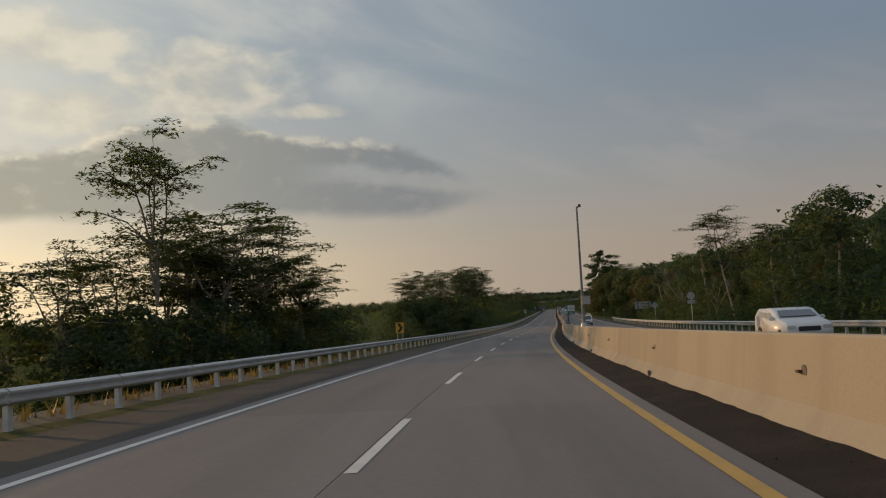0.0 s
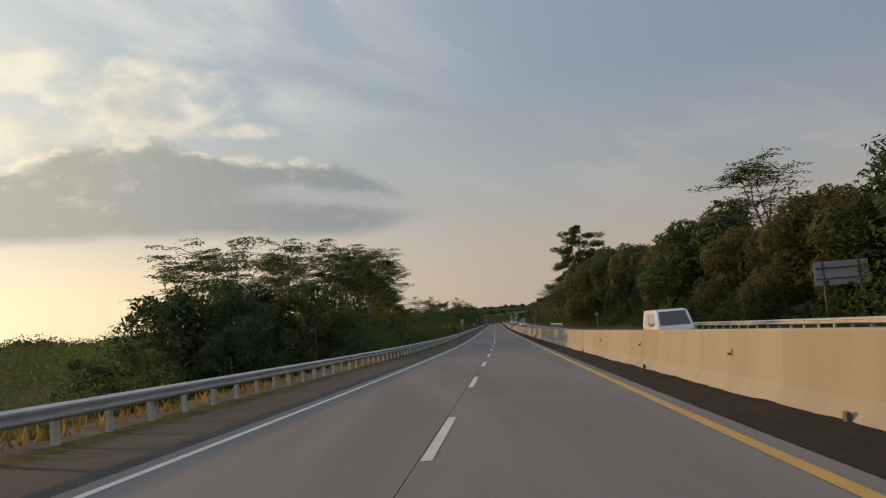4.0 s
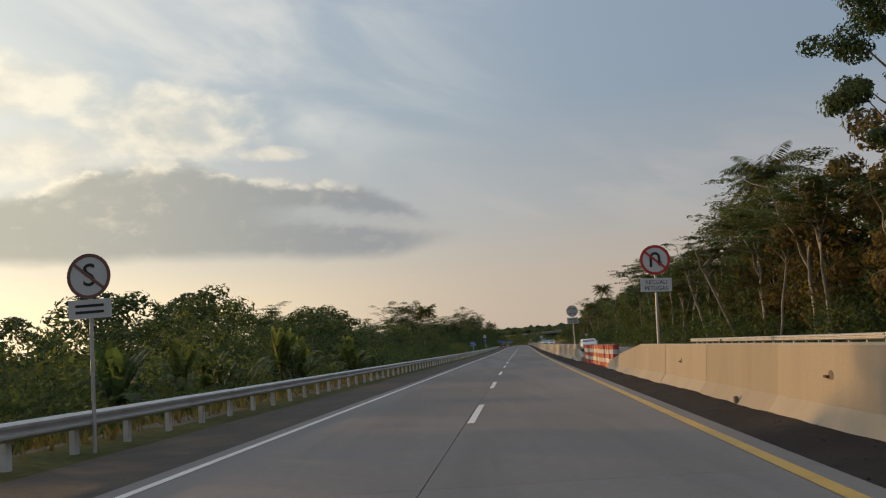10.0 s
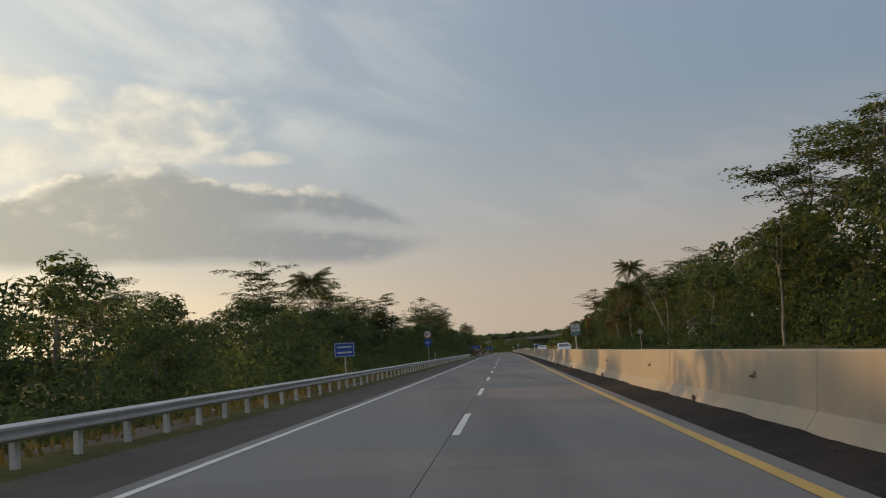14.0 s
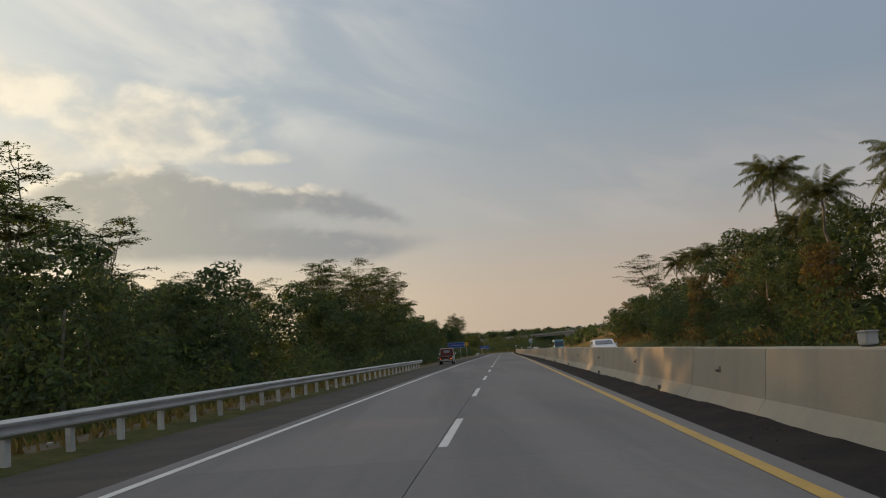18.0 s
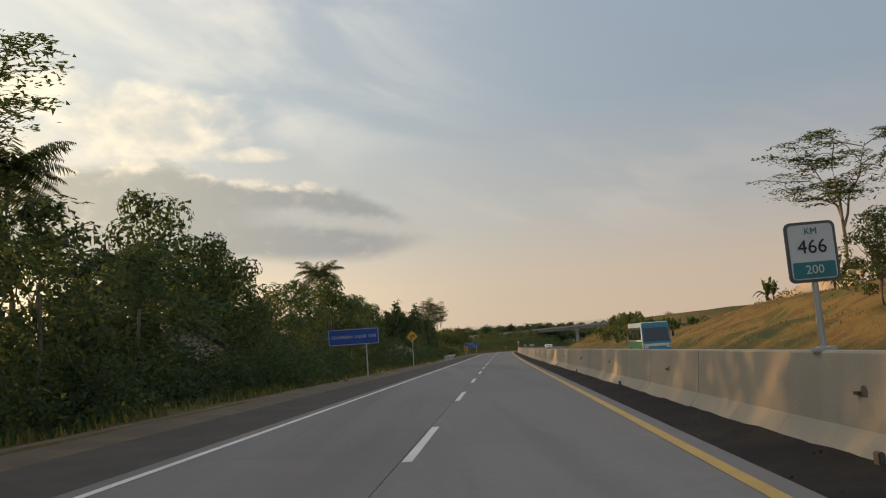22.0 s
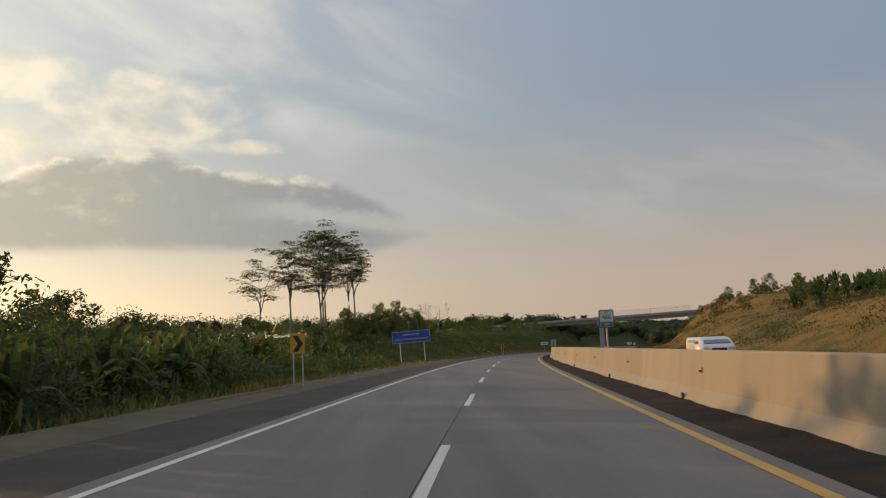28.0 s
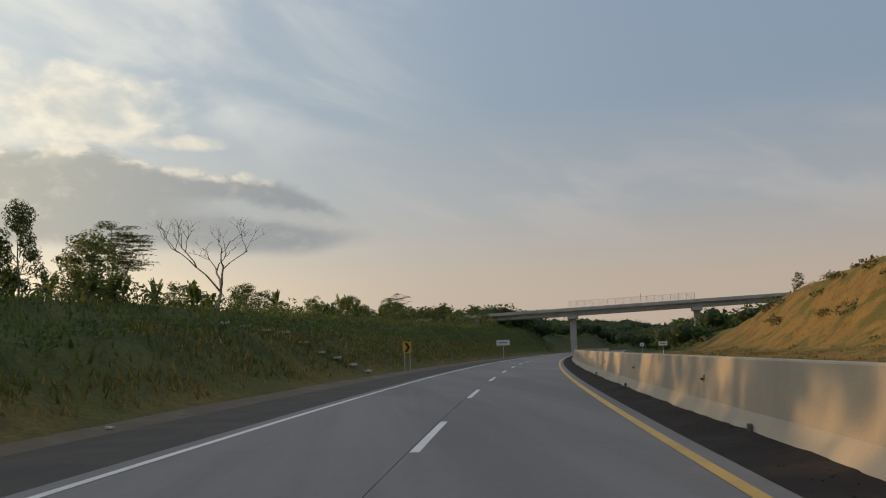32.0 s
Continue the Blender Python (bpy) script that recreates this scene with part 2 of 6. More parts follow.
def paint(name, colour, rough=0.7, metal=0.0, grain=0.12, stain=0.2, scale=6.0, bump=0.15, bump_scale=60.0, second=None,
          streak=(1, 1, 1), each=0.0, coat=0.0, world_=True, spec=0.5, vary=0.12):
    """A surface with grain and stains at two scales; second: the colour of its patches; streak stretches the stains; each: change from piece to piece."""
    if name in MATS:
        return MATS[name]
    m = bpy.data.materials.new(name)
    m.use_nodes = True
    t = Tree(m.node_tree)
    where = t.n("ShaderNodeNewGeometry").outputs["Position"] if world_ else t.n("ShaderNodeTexCoord").outputs["Object"]
    long = t.vec("MULTIPLY", where, streak)
    big = t.noise(long, scale * 0.12, 5.0, 0.6, 0.4)
    small = t.noise(where, scale * 3.0, 3.0, 0.6)
    other = second or tuple(c * 0.6 for c in colour)
    c = t.mix(t.math("MULTIPLY", t.span(big, 0.38, 0.68), min(1.0, stain * 2.2)), colour, other)
    c = t.mix(1.0, c, t.ramp(small, (0.25, 1.0 - grain), (0.75, 1.0 + 0.0)), "MULTIPLY")
    if each:
        r = t.n("ShaderNodeObjectInfo").outputs["Random"]
        c = t.mix(1.0, c, t.ramp(r, (0.0, 1.0 - each), (1.0, 1.0)), "MULTIPLY")
    b = t.n("ShaderNodeBsdfPrincipled")
    t.put(b, "Base Color", c)
    t.put(b, "Roughness", t.span(small, 0.2, 0.8, max(0.0, rough - vary), min(1.0, rough + vary), smooth=False))
    b.inputs["Metallic"].default_value = metal
    b.inputs["Coat Weight"].default_value = coat
    b.inputs["Specular IOR Level"].default_value = spec
    if bump:
        h = t.n("ShaderNodeBump")
        h.inputs["Strength"].default_value = bump
        h.inputs["Distance"].default_value = 0.02
        t.put(h, "Height", t.noise(where, bump_scale, 3.0))
        t.t.links.new(h.outputs[0], b.inputs["Normal"])
    t.t.links.new(b.outputs[0], t.n("ShaderNodeOutputMaterial").inputs[0])
    MATS[name] = m
    return m


def leafy(name, colour, second, through_=0.62, rough=0.6):
    """Leaves: light falls through them; each leaf, and each plant, has its own shade of green."""
    m = bpy.data.materials.new(name)
    m.use_nodes = True
    t = Tree(m.node_tree)
    geo = t.n("ShaderNodeNewGeometry")
    r = geo.outputs["Random Per Island"]
    plant = t.n("ShaderNodeObjectInfo").outputs["Random"]
    patch = t.noise(geo.outputs["Position"], 0.35, 2.0)
    c = t.mix(t.span(patch, 0.35, 0.68), colour, second)
    c = t.mix(1.0, c, t.ramp(r, (0.0, 0.55), (1.0, 1.25)), "MULTIPLY")
    c = t.mix(1.0, c, t.ramp(plant, (0.0, (0.75, 0.8, 0.8)), (1.0, (1.2, 1.1, 1.0))), "MULTIPLY")
    b = t.n("ShaderNodeBsdfPrincipled")
    t.put(b, "Base Color", c)
    b.inputs["Roughness"].default_value = rough
    b.inputs["Specular IOR Level"].default_value = 0.25
    tr = t.n("ShaderNodeBsdfTranslucent")
    t.put(tr, 0, t.mix(1.0, c, (1.12, 1.15, 0.66), "MULTIPLY"))
    mixer = t.n("ShaderNodeMixShader")
    mixer.inputs[0].default_value = through_
    t.t.links.new(b.outputs[0], mixer.inputs[1])
    t.t.links.new(tr.outputs[0], mixer.inputs[2])
    t.t.links.new(mixer.outputs[0], t.n("ShaderNodeOutputMaterial").inputs[0])
    MATS[name] = m
    return m


def glass(name, colour, rough=0.05):
    m = bpy.data.materials.new(name)
    m.use_nodes = True
    b = m.node_tree.nodes["Principled BSDF"]
    b.inputs["Base Color"].default_value = (*colour, 1)
    b.inputs["Roughness"].default_value = rough
    b.inputs["Coat Weight"].default_value = 1.0
    MATS[name] = m
    return m


def lamp_glass(name, colour, power):
    m = bpy.data.materials.new(name)
    m.use_nodes = True
    b = m.node_tree.nodes["Principled BSDF"]
    b.inputs["Base Color"].default_value = (*colour, 1)
    b.inputs["Emission Color"].default_value = (*colour, 1)
    b.inputs["Emission Strength"].default_value = power
    MATS[name] = m
    return m


PAVING = paint("concrete_paving", (0.25, 0.235, 0.225), 0.9, grain=0.16, stain=0.30, scale=3.0, second=(0.18, 0.171, 0.166), streak=(1.6, 0.10, 1), bump=0.3, bump_scale=45, each=0.10, spec=0.15)
ASPHALT = paint("asphalt", (0.095, 0.088, 0.081), 0.95, spec=0.12, grain=0.3, stain=0.3, scale=5, second=(0.135, 0.118, 0.098), bump=0.5, bump_scale=90)
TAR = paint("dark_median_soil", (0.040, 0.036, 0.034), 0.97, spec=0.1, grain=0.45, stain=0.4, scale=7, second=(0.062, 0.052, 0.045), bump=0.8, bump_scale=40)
BARRIER = paint("barrier_concrete", (0.445, 0.40, 0.315), 0.92, spec=0.2, grain=0.10, stain=0.28, scale=7, second=(0.38, 0.335, 0.27), streak=(1, 1, 0.22), bump=0.2, bump_scale=30, each=0.14)
CONCRETE = paint("bridge_concrete", (0.42, 0.40, 0.37), 0.85, grain=0.12, stain=0.25, scale=3, bump=0.15, bump_scale=20)
WHITE_LINE = paint("white_road_paint", (0.74, 0.72, 0.68), 0.6, grain=0.15, stain=0.2, scale=9, second=(0.5, 0.48, 0.45), bump=0.1)
YELLOW_LINE = paint("yellow_road_paint", (0.60, 0.37, 0.07), 0.6, grain=0.15, stain=0.25, scale=9, second=(0.42, 0.27, 0.08), bump=0.1)
STEEL = paint("galvanised_steel", (0.58, 0.58, 0.57), 0.45, metal=0.55, grain=0.10, stain=0.25, scale=9, second=(0.42, 0.42, 0.41), bump=0.05)
POST = paint("white_painted_post", (0.70, 0.69, 0.65), 0.65, grain=0.12, stain=0.3, scale=14, second=(0.45, 0.42, 0.37))
SOIL = paint("verge_soil", (0.112, 0.079, 0.053), 0.95, grain=0.3, stain=0.4, scale=6, second=(0.155, 0.130, 0.078), bump=0.7, bump_scale=25)
BARK = paint("bark", (0.17, 0.14, 0.11), 0.9, grain=0.3, stain=0.4, scale=14, second=(0.30, 0.27, 0.22), bump=0.5, bump_scale=30)
PALE_BARK = paint("pale_bark", (0.36, 0.32, 0.26), 0.9, grain=0.25, stain=0.4, scale=14, second=(0.22, 0.19, 0.15), bump=0.4, bump_scale=30)
BLUE = paint("sign_blue", (0.022, 0.085, 0.36), 0.45, grain=0.05, stain=0.1)
WHITE = paint("sign_white", (0.62, 0.63, 0.62), 0.5, grain=0.05, stain=0.12)
BLACK = paint("sign_black", (0.02, 0.02, 0.02), 0.5, grain=0.05, stain=0.1)
RED = paint("sign_red", (0.50, 0.035, 0.03), 0.5, grain=0.06, stain=0.15)
SIGN_YELLOW = paint("sign_yellow", (0.66, 0.36, 0.035), 0.5, grain=0.05, stain=0.1)
TEAL = paint("sign_teal", (0.03, 0.19, 0.21), 0.5, grain=0.05, stain=0.1)
ALU = paint("sign_back", (0.50, 0.50, 0.49), 0.5, metal=0.3, grain=0.08, stain=0.2)
DARK_STEEL = paint("dark_steel", (0.14, 0.14, 0.14), 0.5, metal=0.5, grain=0.1, stain=0.2)
RUST = paint("rusty_bracket", (0.12, 0.07, 0.045), 0.8, grain=0.2, stain=0.3)
CAR_WHITE = paint("white_car_paint", (0.74, 0.74, 0.73), 0.35, grain=0.01, stain=0.06, bump=0.0, coat=0.5, vary=0.02)
CAR_RED = paint("dark_red_panel", (0.15, 0.035, 0.025), 0.55, grain=0.1, stain=0.3)
CAR_MAROON = paint("maroon_tailgate", (0.085, 0.018, 0.016), 0.5, grain=0.1, stain=0.3)
GREY_PAINT = paint("grey_mast_paint", (0.27, 0.27, 0.26), 0.6, grain=0.08, stain=0.25)
FADED_RED = paint("faded_sign_red", (0.22, 0.10, 0.09), 0.6, grain=0.1, stain=0.3)
SOCKET_GREY = paint("socket_grey", (0.20, 0.17, 0.14), 0.8, grain=0.2, stain=0.3)
RUBBER = paint("rubber", (0.02, 0.02, 0.02), 0.85, grain=0.15, stain=0.2)
TRIM = paint("black_trim", (0.03, 0.03, 0.03), 0.6, grain=0.1, stain=0.1)
RIM = paint("wheel_rim", (0.45, 0.45, 0.45), 0.35, metal=0.8, grain=0.05, stain=0.1)
BUS_GREEN = paint("bus_green", (0.07, 0.30, 0.09), 0.4, grain=0.05, stain=0.15, coat=0.4)
BUS_TEAL = paint("bus_teal", (0.03, 0.24, 0.34), 0.35, grain=0.05, stain=0.15, coat=0.4)
CREAM = paint("bus_cream", (0.62, 0.60, 0.50), 0.4, grain=0.05, stain=0.15, coat=0.4)
PALE_WALL = paint("pale_fence_wall", (0.60, 0.53, 0.44), 0.85, grain=0.12, stain=0.3, scale=5, second=(0.42, 0.35, 0.27))
ROOF = paint("tin_roof", (0.30, 0.28, 0.27), 0.6, metal=0.2, grain=0.15, stain=0.4, second=(0.24, 0.15, 0.10))
RED_PLASTIC = paint("red_plastic", (0.52, 0.045, 0.035), 0.5, grain=0.06, stain=0.3, second=(0.38, 0.06, 0.05), each=0.2)
WHITE_PLASTIC = paint("white_plastic", (0.66, 0.64, 0.60), 0.5, grain=0.06, stain=0.3)
GLASS = glass("dark_glass", (0.02, 0.025, 0.03))
PANE = glass("pale_glass", (0.30, 0.34, 0.36))
HEADLIGHT = glass("headlight_glass", (0.6, 0.6, 0.58), 0.1)
AMBER = lamp_glass("amber_lamp", (1.0, 0.32, 0.03), 1.6)
RED_LAMP = glass("red_lamp", (0.35, 0.02, 0.015), 0.2)
LEAF_FINE = leafy("feathery_leaves", (0.092, 0.125, 0.062), (0.126, 0.144, 0.066))
LEAF = leafy("broad_leaves", (0.080, 0.126, 0.068), (0.118, 0.148, 0.072))
LEAF_DRY = leafy("dry_brownish_leaves", (0.132, 0.116, 0.066), (0.185, 0.142, 0.076))
LEAF_DARK = leafy("dark_leaves", (0.072, 0.115, 0.074), (0.098, 0.134, 0.076))
LEAF_PALM = leafy("palm_fronds", (0.091, 0.116, 0.042), (0.133, 0.127, 0.045), 0.3)
LEAF_BANANA = leafy("banana_leaves", (0.100, 0.146, 0.064), (0.140, 0.172, 0.074), 0.55, 0.45)
LEAF_OLIVE = leafy("olive_creeper_leaves", (0.112, 0.126, 0.066), (0.155, 0.148, 0.072), 0.6)
GRASS_GREEN = leafy("green_grass", (0.095, 0.130, 0.042), (0.150, 0.160, 0.052), 0.4)
GRASS_DRY = leafy("dry_grass", (0.225, 0.165, 0.070), (0.265, 0.205, 0.082), 0.4)


def ground_material():
    """Earth and grass: green on the left fields, straw coloured on the sunny cutting on the right."""
    m = bpy.data.materials.new("grassy_ground")
    m.use_nodes = True
    t = Tree(m.node_tree)
    where = t.n("ShaderNodeNewGeometry").outputs["Position"]
    big, mid, fine = t.noise(where, 0.05, 4.0), t.noise(where, 0.5, 5.0, 0.65, 0.6), t.noise(where, 7.0, 3.0)
    green = t.mix(t.span(mid, 0.35, 0.65), (0.045, 0.062, 0.02), (0.085, 0.09, 0.03))
    streaks = t.noise(t.vec("MULTIPLY", where, (1.0, 0.45, 0.6)), 0.26, 5.0, 0.6, 1.2)
    straw = t.mix(t.span(streaks, 0.40, 0.56), (0.115, 0.118, 0.038), (0.245, 0.165, 0.055))
    bare = t.mix(t.span(mid, 0.40, 0.60), (0.17, 0.10, 0.045), (0.25, 0.165, 0.055))
    straw = t.mix(t.span(t.noise(where, 0.16, 4.0, 0.6, 1.0), 0.47, 0.60), straw, bare)
    dry = t.n("ShaderNodeAttribute")
    dry.attribute_name = "dryness"
    c = t.mix(dry.outputs["Fac"], green, straw)
    c = t.mix(1.0, c, t.ramp(fine, (0.25, 0.6), (0.75, 1.15)), "MULTIPLY")
    b = t.n("ShaderNodeBsdfPrincipled")
    t.put(b, "Base Color", c)
    b.inputs["Roughness"].default_value = 0.95
    b.inputs["Specular IOR Level"].default_value = 0.1
    h = t.n("ShaderNodeBump")
    h.inputs["Strength"].default_value, h.inputs["Distance"].default_value = 0.8, 0.15
    t.put(h, "Height", t.math("ADD", mid, t.math("MULTIPLY", fine, 0.4)))
    t.t.links.new(h.outputs[0], b.inputs["Normal"])
    t.t.links.new(b.outputs[0], t.n("ShaderNodeOutputMaterial").inputs[0])
    return m


GROUND = ground_material()


# ---- building helpers ----
def mesh_of(name, verts, faces, *mats):
    me = bpy.data.meshes.new(name)
    me.from_pydata([tuple(v) for v in verts], [], [tuple(f) for f in faces])
    for m in mats:
        me.materials.append(m)
    me.update()
    return me


def ob_of(name, me, parent=None, m=None, label=""):
    ob = new(name, me)
    if m is not None:
        ob.matrix_basis = m
    if parent is not None:
        ob.parent = parent
    if label:
        ob["label"] = label
    return ob


def part(name, bm, material, parent, label="", smooth=False):
    """Links a bmesh as one mesh object under a thing or under a part."""
    me = bpy.data.meshes.new(name)
    for f in bm.faces:
        f.smooth = smooth
    bm.to_mesh(me)
    bm.free()
    me.materials.append(material)
    return ob_of(name, me, parent, None, label)


def empty(name, m, label="", category="", group="", kind=""):
    ob = new(name)
    ob.empty_display_size = 0.2
    ob.matrix_basis = m
    return tagged(ob, label, category, group, kind)


def box(bm, x0, x1, y0, y1, z0, z1, bevel=0.0):
    r = bmesh.ops.create_cube(bm, size=1.0)["verts"]
    for v in r:
        v.co = Vector(((x0 + x1) / 2 + v.co.x * (x1 - x0), (y0 + y1) / 2 + v.co.y * (y1 - y0), (z0 + z1) / 2 + v.co.z * (z1 - z0)))
    if bevel:
        edges = {e for v in r for e in v.link_edges}
        bmesh.ops.bevel(bm, geom=list(edges), offset=bevel, segments=2, affect="EDGES", clamp_overlap=True)
    return bm


def block(*a, **k):
    return box(bmesh.new(), *a, **k)


def rod(bm, a, b, r0, r1=None, n=10, caps=True):
    """A round bar from a to b."""
    a, b = Vector(a), Vector(b)
    r1 = r0 if r1 is None else r1
    m = (b - a).to_track_quat("Z", "Y").to_matrix().to_4x4()
    r = bmesh.ops.create_cone(bm, cap_ends=caps, segments=n, radius1=r0, radius2=r1, depth=(b - a).length)["verts"]
    for v in r:
        v.co = m @ (v.co + Vector((0, 0, (b - a).length / 2))) + a
    return bm


def bar(a, b, r0, r1=None, n=10):
    return rod(bmesh.new(), a, b, r0, r1, n)


def prism(outline, y0, y1, bevel=0.0):
    """An outline in x and z, drawn out from y0 to y1."""
    bm = bmesh.new()
    f = bm.faces.new([bm.verts.new((x, y0, z)) for x, z in outline])
    g = bmesh.ops.extrude_face_region(bm, geom=[f])["geom"]
    bmesh.ops.translate(bm, vec=(0, y1 - y0, 0), verts=[v for v in g if isinstance(v, bmesh.types.BMVert)])
    bmesh.ops.recalc_face_normals(bm, faces=bm.faces[:])
    if bevel:
        bmesh.ops.bevel(bm, geom=bm.edges[:], offset=bevel, segments=2, affect="EDGES", clamp_overlap=True)
    return bm


def disc(r, y0, y1, n=32, z=0.0, x=0.0):
    return prism([(x + r * math.cos(2 * math.pi * i / n), z + r * math.sin(2 * math.pi * i / n)) for i in range(n)], y0, y1)


def words(text, size, material, parent, x, z, y, align="CENTER", name="lettering"):
    """Letters on a plate that faces back along the road (towards -y), each word a part of its own."""
    made = []
    for word in text.split():
        c = bpy.data.curves.new("letters", "FONT")
        c.body, c.size, c.align_x, c.align_y, c.extrude, c.resolution_u = word, size, "LEFT", "CENTER", 0.002, 3
        tmp = bpy.data.objects.new("letters", c)
        scene.collection.objects.link(tmp)
        me = bpy.data.meshes.new_from_object(tmp.evaluated_get(bpy.context.evaluated_depsgraph_get()))
        bpy.data.objects.remove(tmp)
        bpy.data.curves.remove(c)
        me.materials.clear()
        me.materials.append(material)
        made.append((me, max(v.co.x for v in me.vertices)))
    gap = size * (.55 if "  " in text else .36)
    x -= (sum(w for _, w in made) + gap * (len(made) - 1)) / 2
    for me, w in made:
        ob_of(name, me, parent, pose(x, y, z, 90, 0, 0))
        x += w + gap


def ribbon(name, s0, s1, d0, d1, h0, h1, material, step=5.0, parent=None, depth=0.0):
    """A strip along the road between two offsets; with depth it has a body below."""
    n = max(2, int(round((s1 - s0) / step)) + 1)
    s = np.linspace(s0, s1, n)
    v = np.concatenate([along(s, d0, h0), along(s, d1, h1)])
    faces = [(i, n + i, n + i + 1, i + 1) for i in range(n - 1)]
    if depth:
        v = np.concatenate([v, along(s, d0, h0 - depth), along(s, d1, h1 - depth)])
        faces += [(2 * n + i, i, i + 1, 2 * n + i + 1) for i in range(n - 1)] + [(n + i, 3 * n + i, 3 * n + i + 1, n + i + 1) for i in range(n - 1)]
        faces += [(0, 2 * n, 3 * n, n), (n - 1, 2 * n - 1, 4 * n - 1, 3 * n - 1)]
    return ob_of(name, mesh_of(name, v, faces, material), parent)


# ---- the lie of the land ----
LEFT_X = (0, 4, 10, 25, 80, 300)
LEFT = ((-600, .10, -1.2, -3.2, -6, -7, -7), (60, .10, -1.2, -3.2, -6, -8, -8), (170, .10, -1.0, -2.6, -6, -11, -13), (225, .10, -.6, -1.2, -1.6, -3, -6),
        (330, .10, -.4, -.8, -1, -1, -1), (560, .10, -.3, -.6, -.8, -1, -1), (640, .08, .0, .1, .2, .3, .3), (860, .08, .0, .1, .1, .0, .0),
        (885, .08, -.4, -1.0, -.7, .5, .5), (918, .06, -.4, -.95, 0, 2, 2), (940, .06, 1.9, 3.2, 3.8, 4, 4), (975, 0, 2.6, 4.2, 4.7, 5, 5), (1080, 0, 2.8, 6.0, 7, 7, 7),
        (1215, 0, 3, 7.5, 11.5, 12, 12), (1400, 0, 3, 7.5, 11, 14, 18), (2000, 0, 3, 6, 8, 10, 14), (2600, 0, 3, 6, 10, 14, 18), (5000, 0, 3, 6, 10, 14, 18))
RIGHT_X = (0, 4, 10, 20, 60, 300)
RIGHT = ((-600, 0, .3, .8, 1.5, 3, 3), (590, 0, .3, .9, 1.6, 3, 3), (640, 0, 1.2, 3.2, 4.2, 5, 6), (690, 0, 1.8, 4.2, 5.2, 6, 7), (735, 0, 1.8, 4.2, 5.2, 6, 7),
         (765, 0, 1.2, 2.6, 4.2, 5, 6), (805, 0, .6, 1.4, 2.6, 4.6, 8), (850, 0, 1.2, 3.2, 5.0, 6, 9), (872, 0, 1.7, 4.2, 6.0, 7, 9), (900, 0, .6, 3.1, 4.2, 6.2, 9),
         (950, 0, .2, 3.9, 7.7, 10.5, 12), (985, 0, 0, 1.6, 9.1, 9.9, 12), (1010, 0, 0, .2, 9.8, 12, 13), (1030, 0, 0, .2, 9.8, 12, 13), (1060, 0, 0, .9, 9.0, 9.6, 11), (1110, 0, 0, 0, 4.9, 5.2, 6), (1400, -.2, 0, .5, 1, 6, 14), (2000, 0, 1, 2, 4, 8, 12), (2600, 0, 2, 6, 9, 14, 18), (5000, 0, 2, 6, 9, 14, 18))


def rise(s, d):
    """Height of the ground over the road line, for arrays of stations and offsets."""
    s, d = np.broadcast_arrays(np.asarray(s, float), np.asarray(d, float))
    out = np.full(s.shape, -0.16)
    for table, xs, x in ((LEFT, LEFT_X, -d - 7.7), (RIGHT, RIGHT_X, d - 17.4)):
        ss = np.array([r[0] for r in table])
        cols = np.stack([np.interp(s, ss, [r[i + 1] for r in table]) for i in range(6)], -1)
        x = np.clip(x, -0.8, 299)
        i = np.clip(np.searchsorted(xs, np.maximum(x, 0), side="right") - 1, 0, 4)
        lo, hi = np.asarray(xs)[i], np.asarray(xs)[i + 1]
        f = (np.maximum(x, 0) - lo) / (hi - lo)
        f = f * f * (3 - 2 * f) * 0.5 + f * 0.5
        h = np.take_along_axis(cols, i[..., None], -1)[..., 0] * (1 - f) + np.take_along_axis(cols, i[..., None] + 1, -1)[..., 0] * f
        bumps = 0.16 * np.sin(s * 0.31 + d * 0.7) * np.sin(d * 0.43 - s * 0.17) + 0.10 * np.sin(s * 1.13 + d * 0.9)
        h = h + bumps * np.clip(x / 3, 0, 1) - 0.16 * np.clip(-x / 0.8, 0, 1)
        out = np.where(x > -0.8, h, out)
    return out


def make_ground():
    s = np.concatenate([np.arange(-600, -60, 60.0), np.arange(-60, 1320, 4.0), np.arange(1320, 1700, 20.0), np.arange(1700, 4600, 150.0)])
    d = np.concatenate([[-1500, -800, -450, -300, -200, -140, -100, -75, -60, -50, -42], np.arange(-36, -7.4, 1.4), [-7.2, -5, 0, 5, 10, 15, 16.8, 17.4],
                        np.arange(18.6, 42, 1.4), [44, 50, 60, 75, 100, 140, 200, 300, 420, 580, 800]])
    sg, dg = np.meshgrid(s, d, indexing="ij")
    h = rise(sg, dg)
    v = along(sg.ravel(), dg.ravel(), h.ravel())
    n, k = len(s), len(d)
    faces = [(i * k + j, i * k + j + 1, (i + 1) * k + j + 1, (i + 1) * k + j) for i in range(n - 1) for j in range(k - 1)]
    me = mesh_of("ground", v, faces, GROUND)
    for p in me.polygons:
        p.use_smooth = True
    dry = np.clip((dg - 12) / 8, 0, 1) * np.clip((sg - 645) / 35, 0, 1) * np.clip((1150 - sg) / 60, 0, 1) * np.clip((90 - dg) / 40, 0, 1)
    dry = np.maximum(dry, 0.5 * np.clip(1 - np.abs(-dg - 8.3) / 1.6, 0, 1))
    a = me.attributes.new("dryness", "FLOAT", "POINT")
    a.data.foreach_set("value", dry.ravel().astype(np.float32))
    tagged(ob_of("ground", me), "grassy roadside ground with fields and cut slopes", "ground", kind="structure")


make_ground()

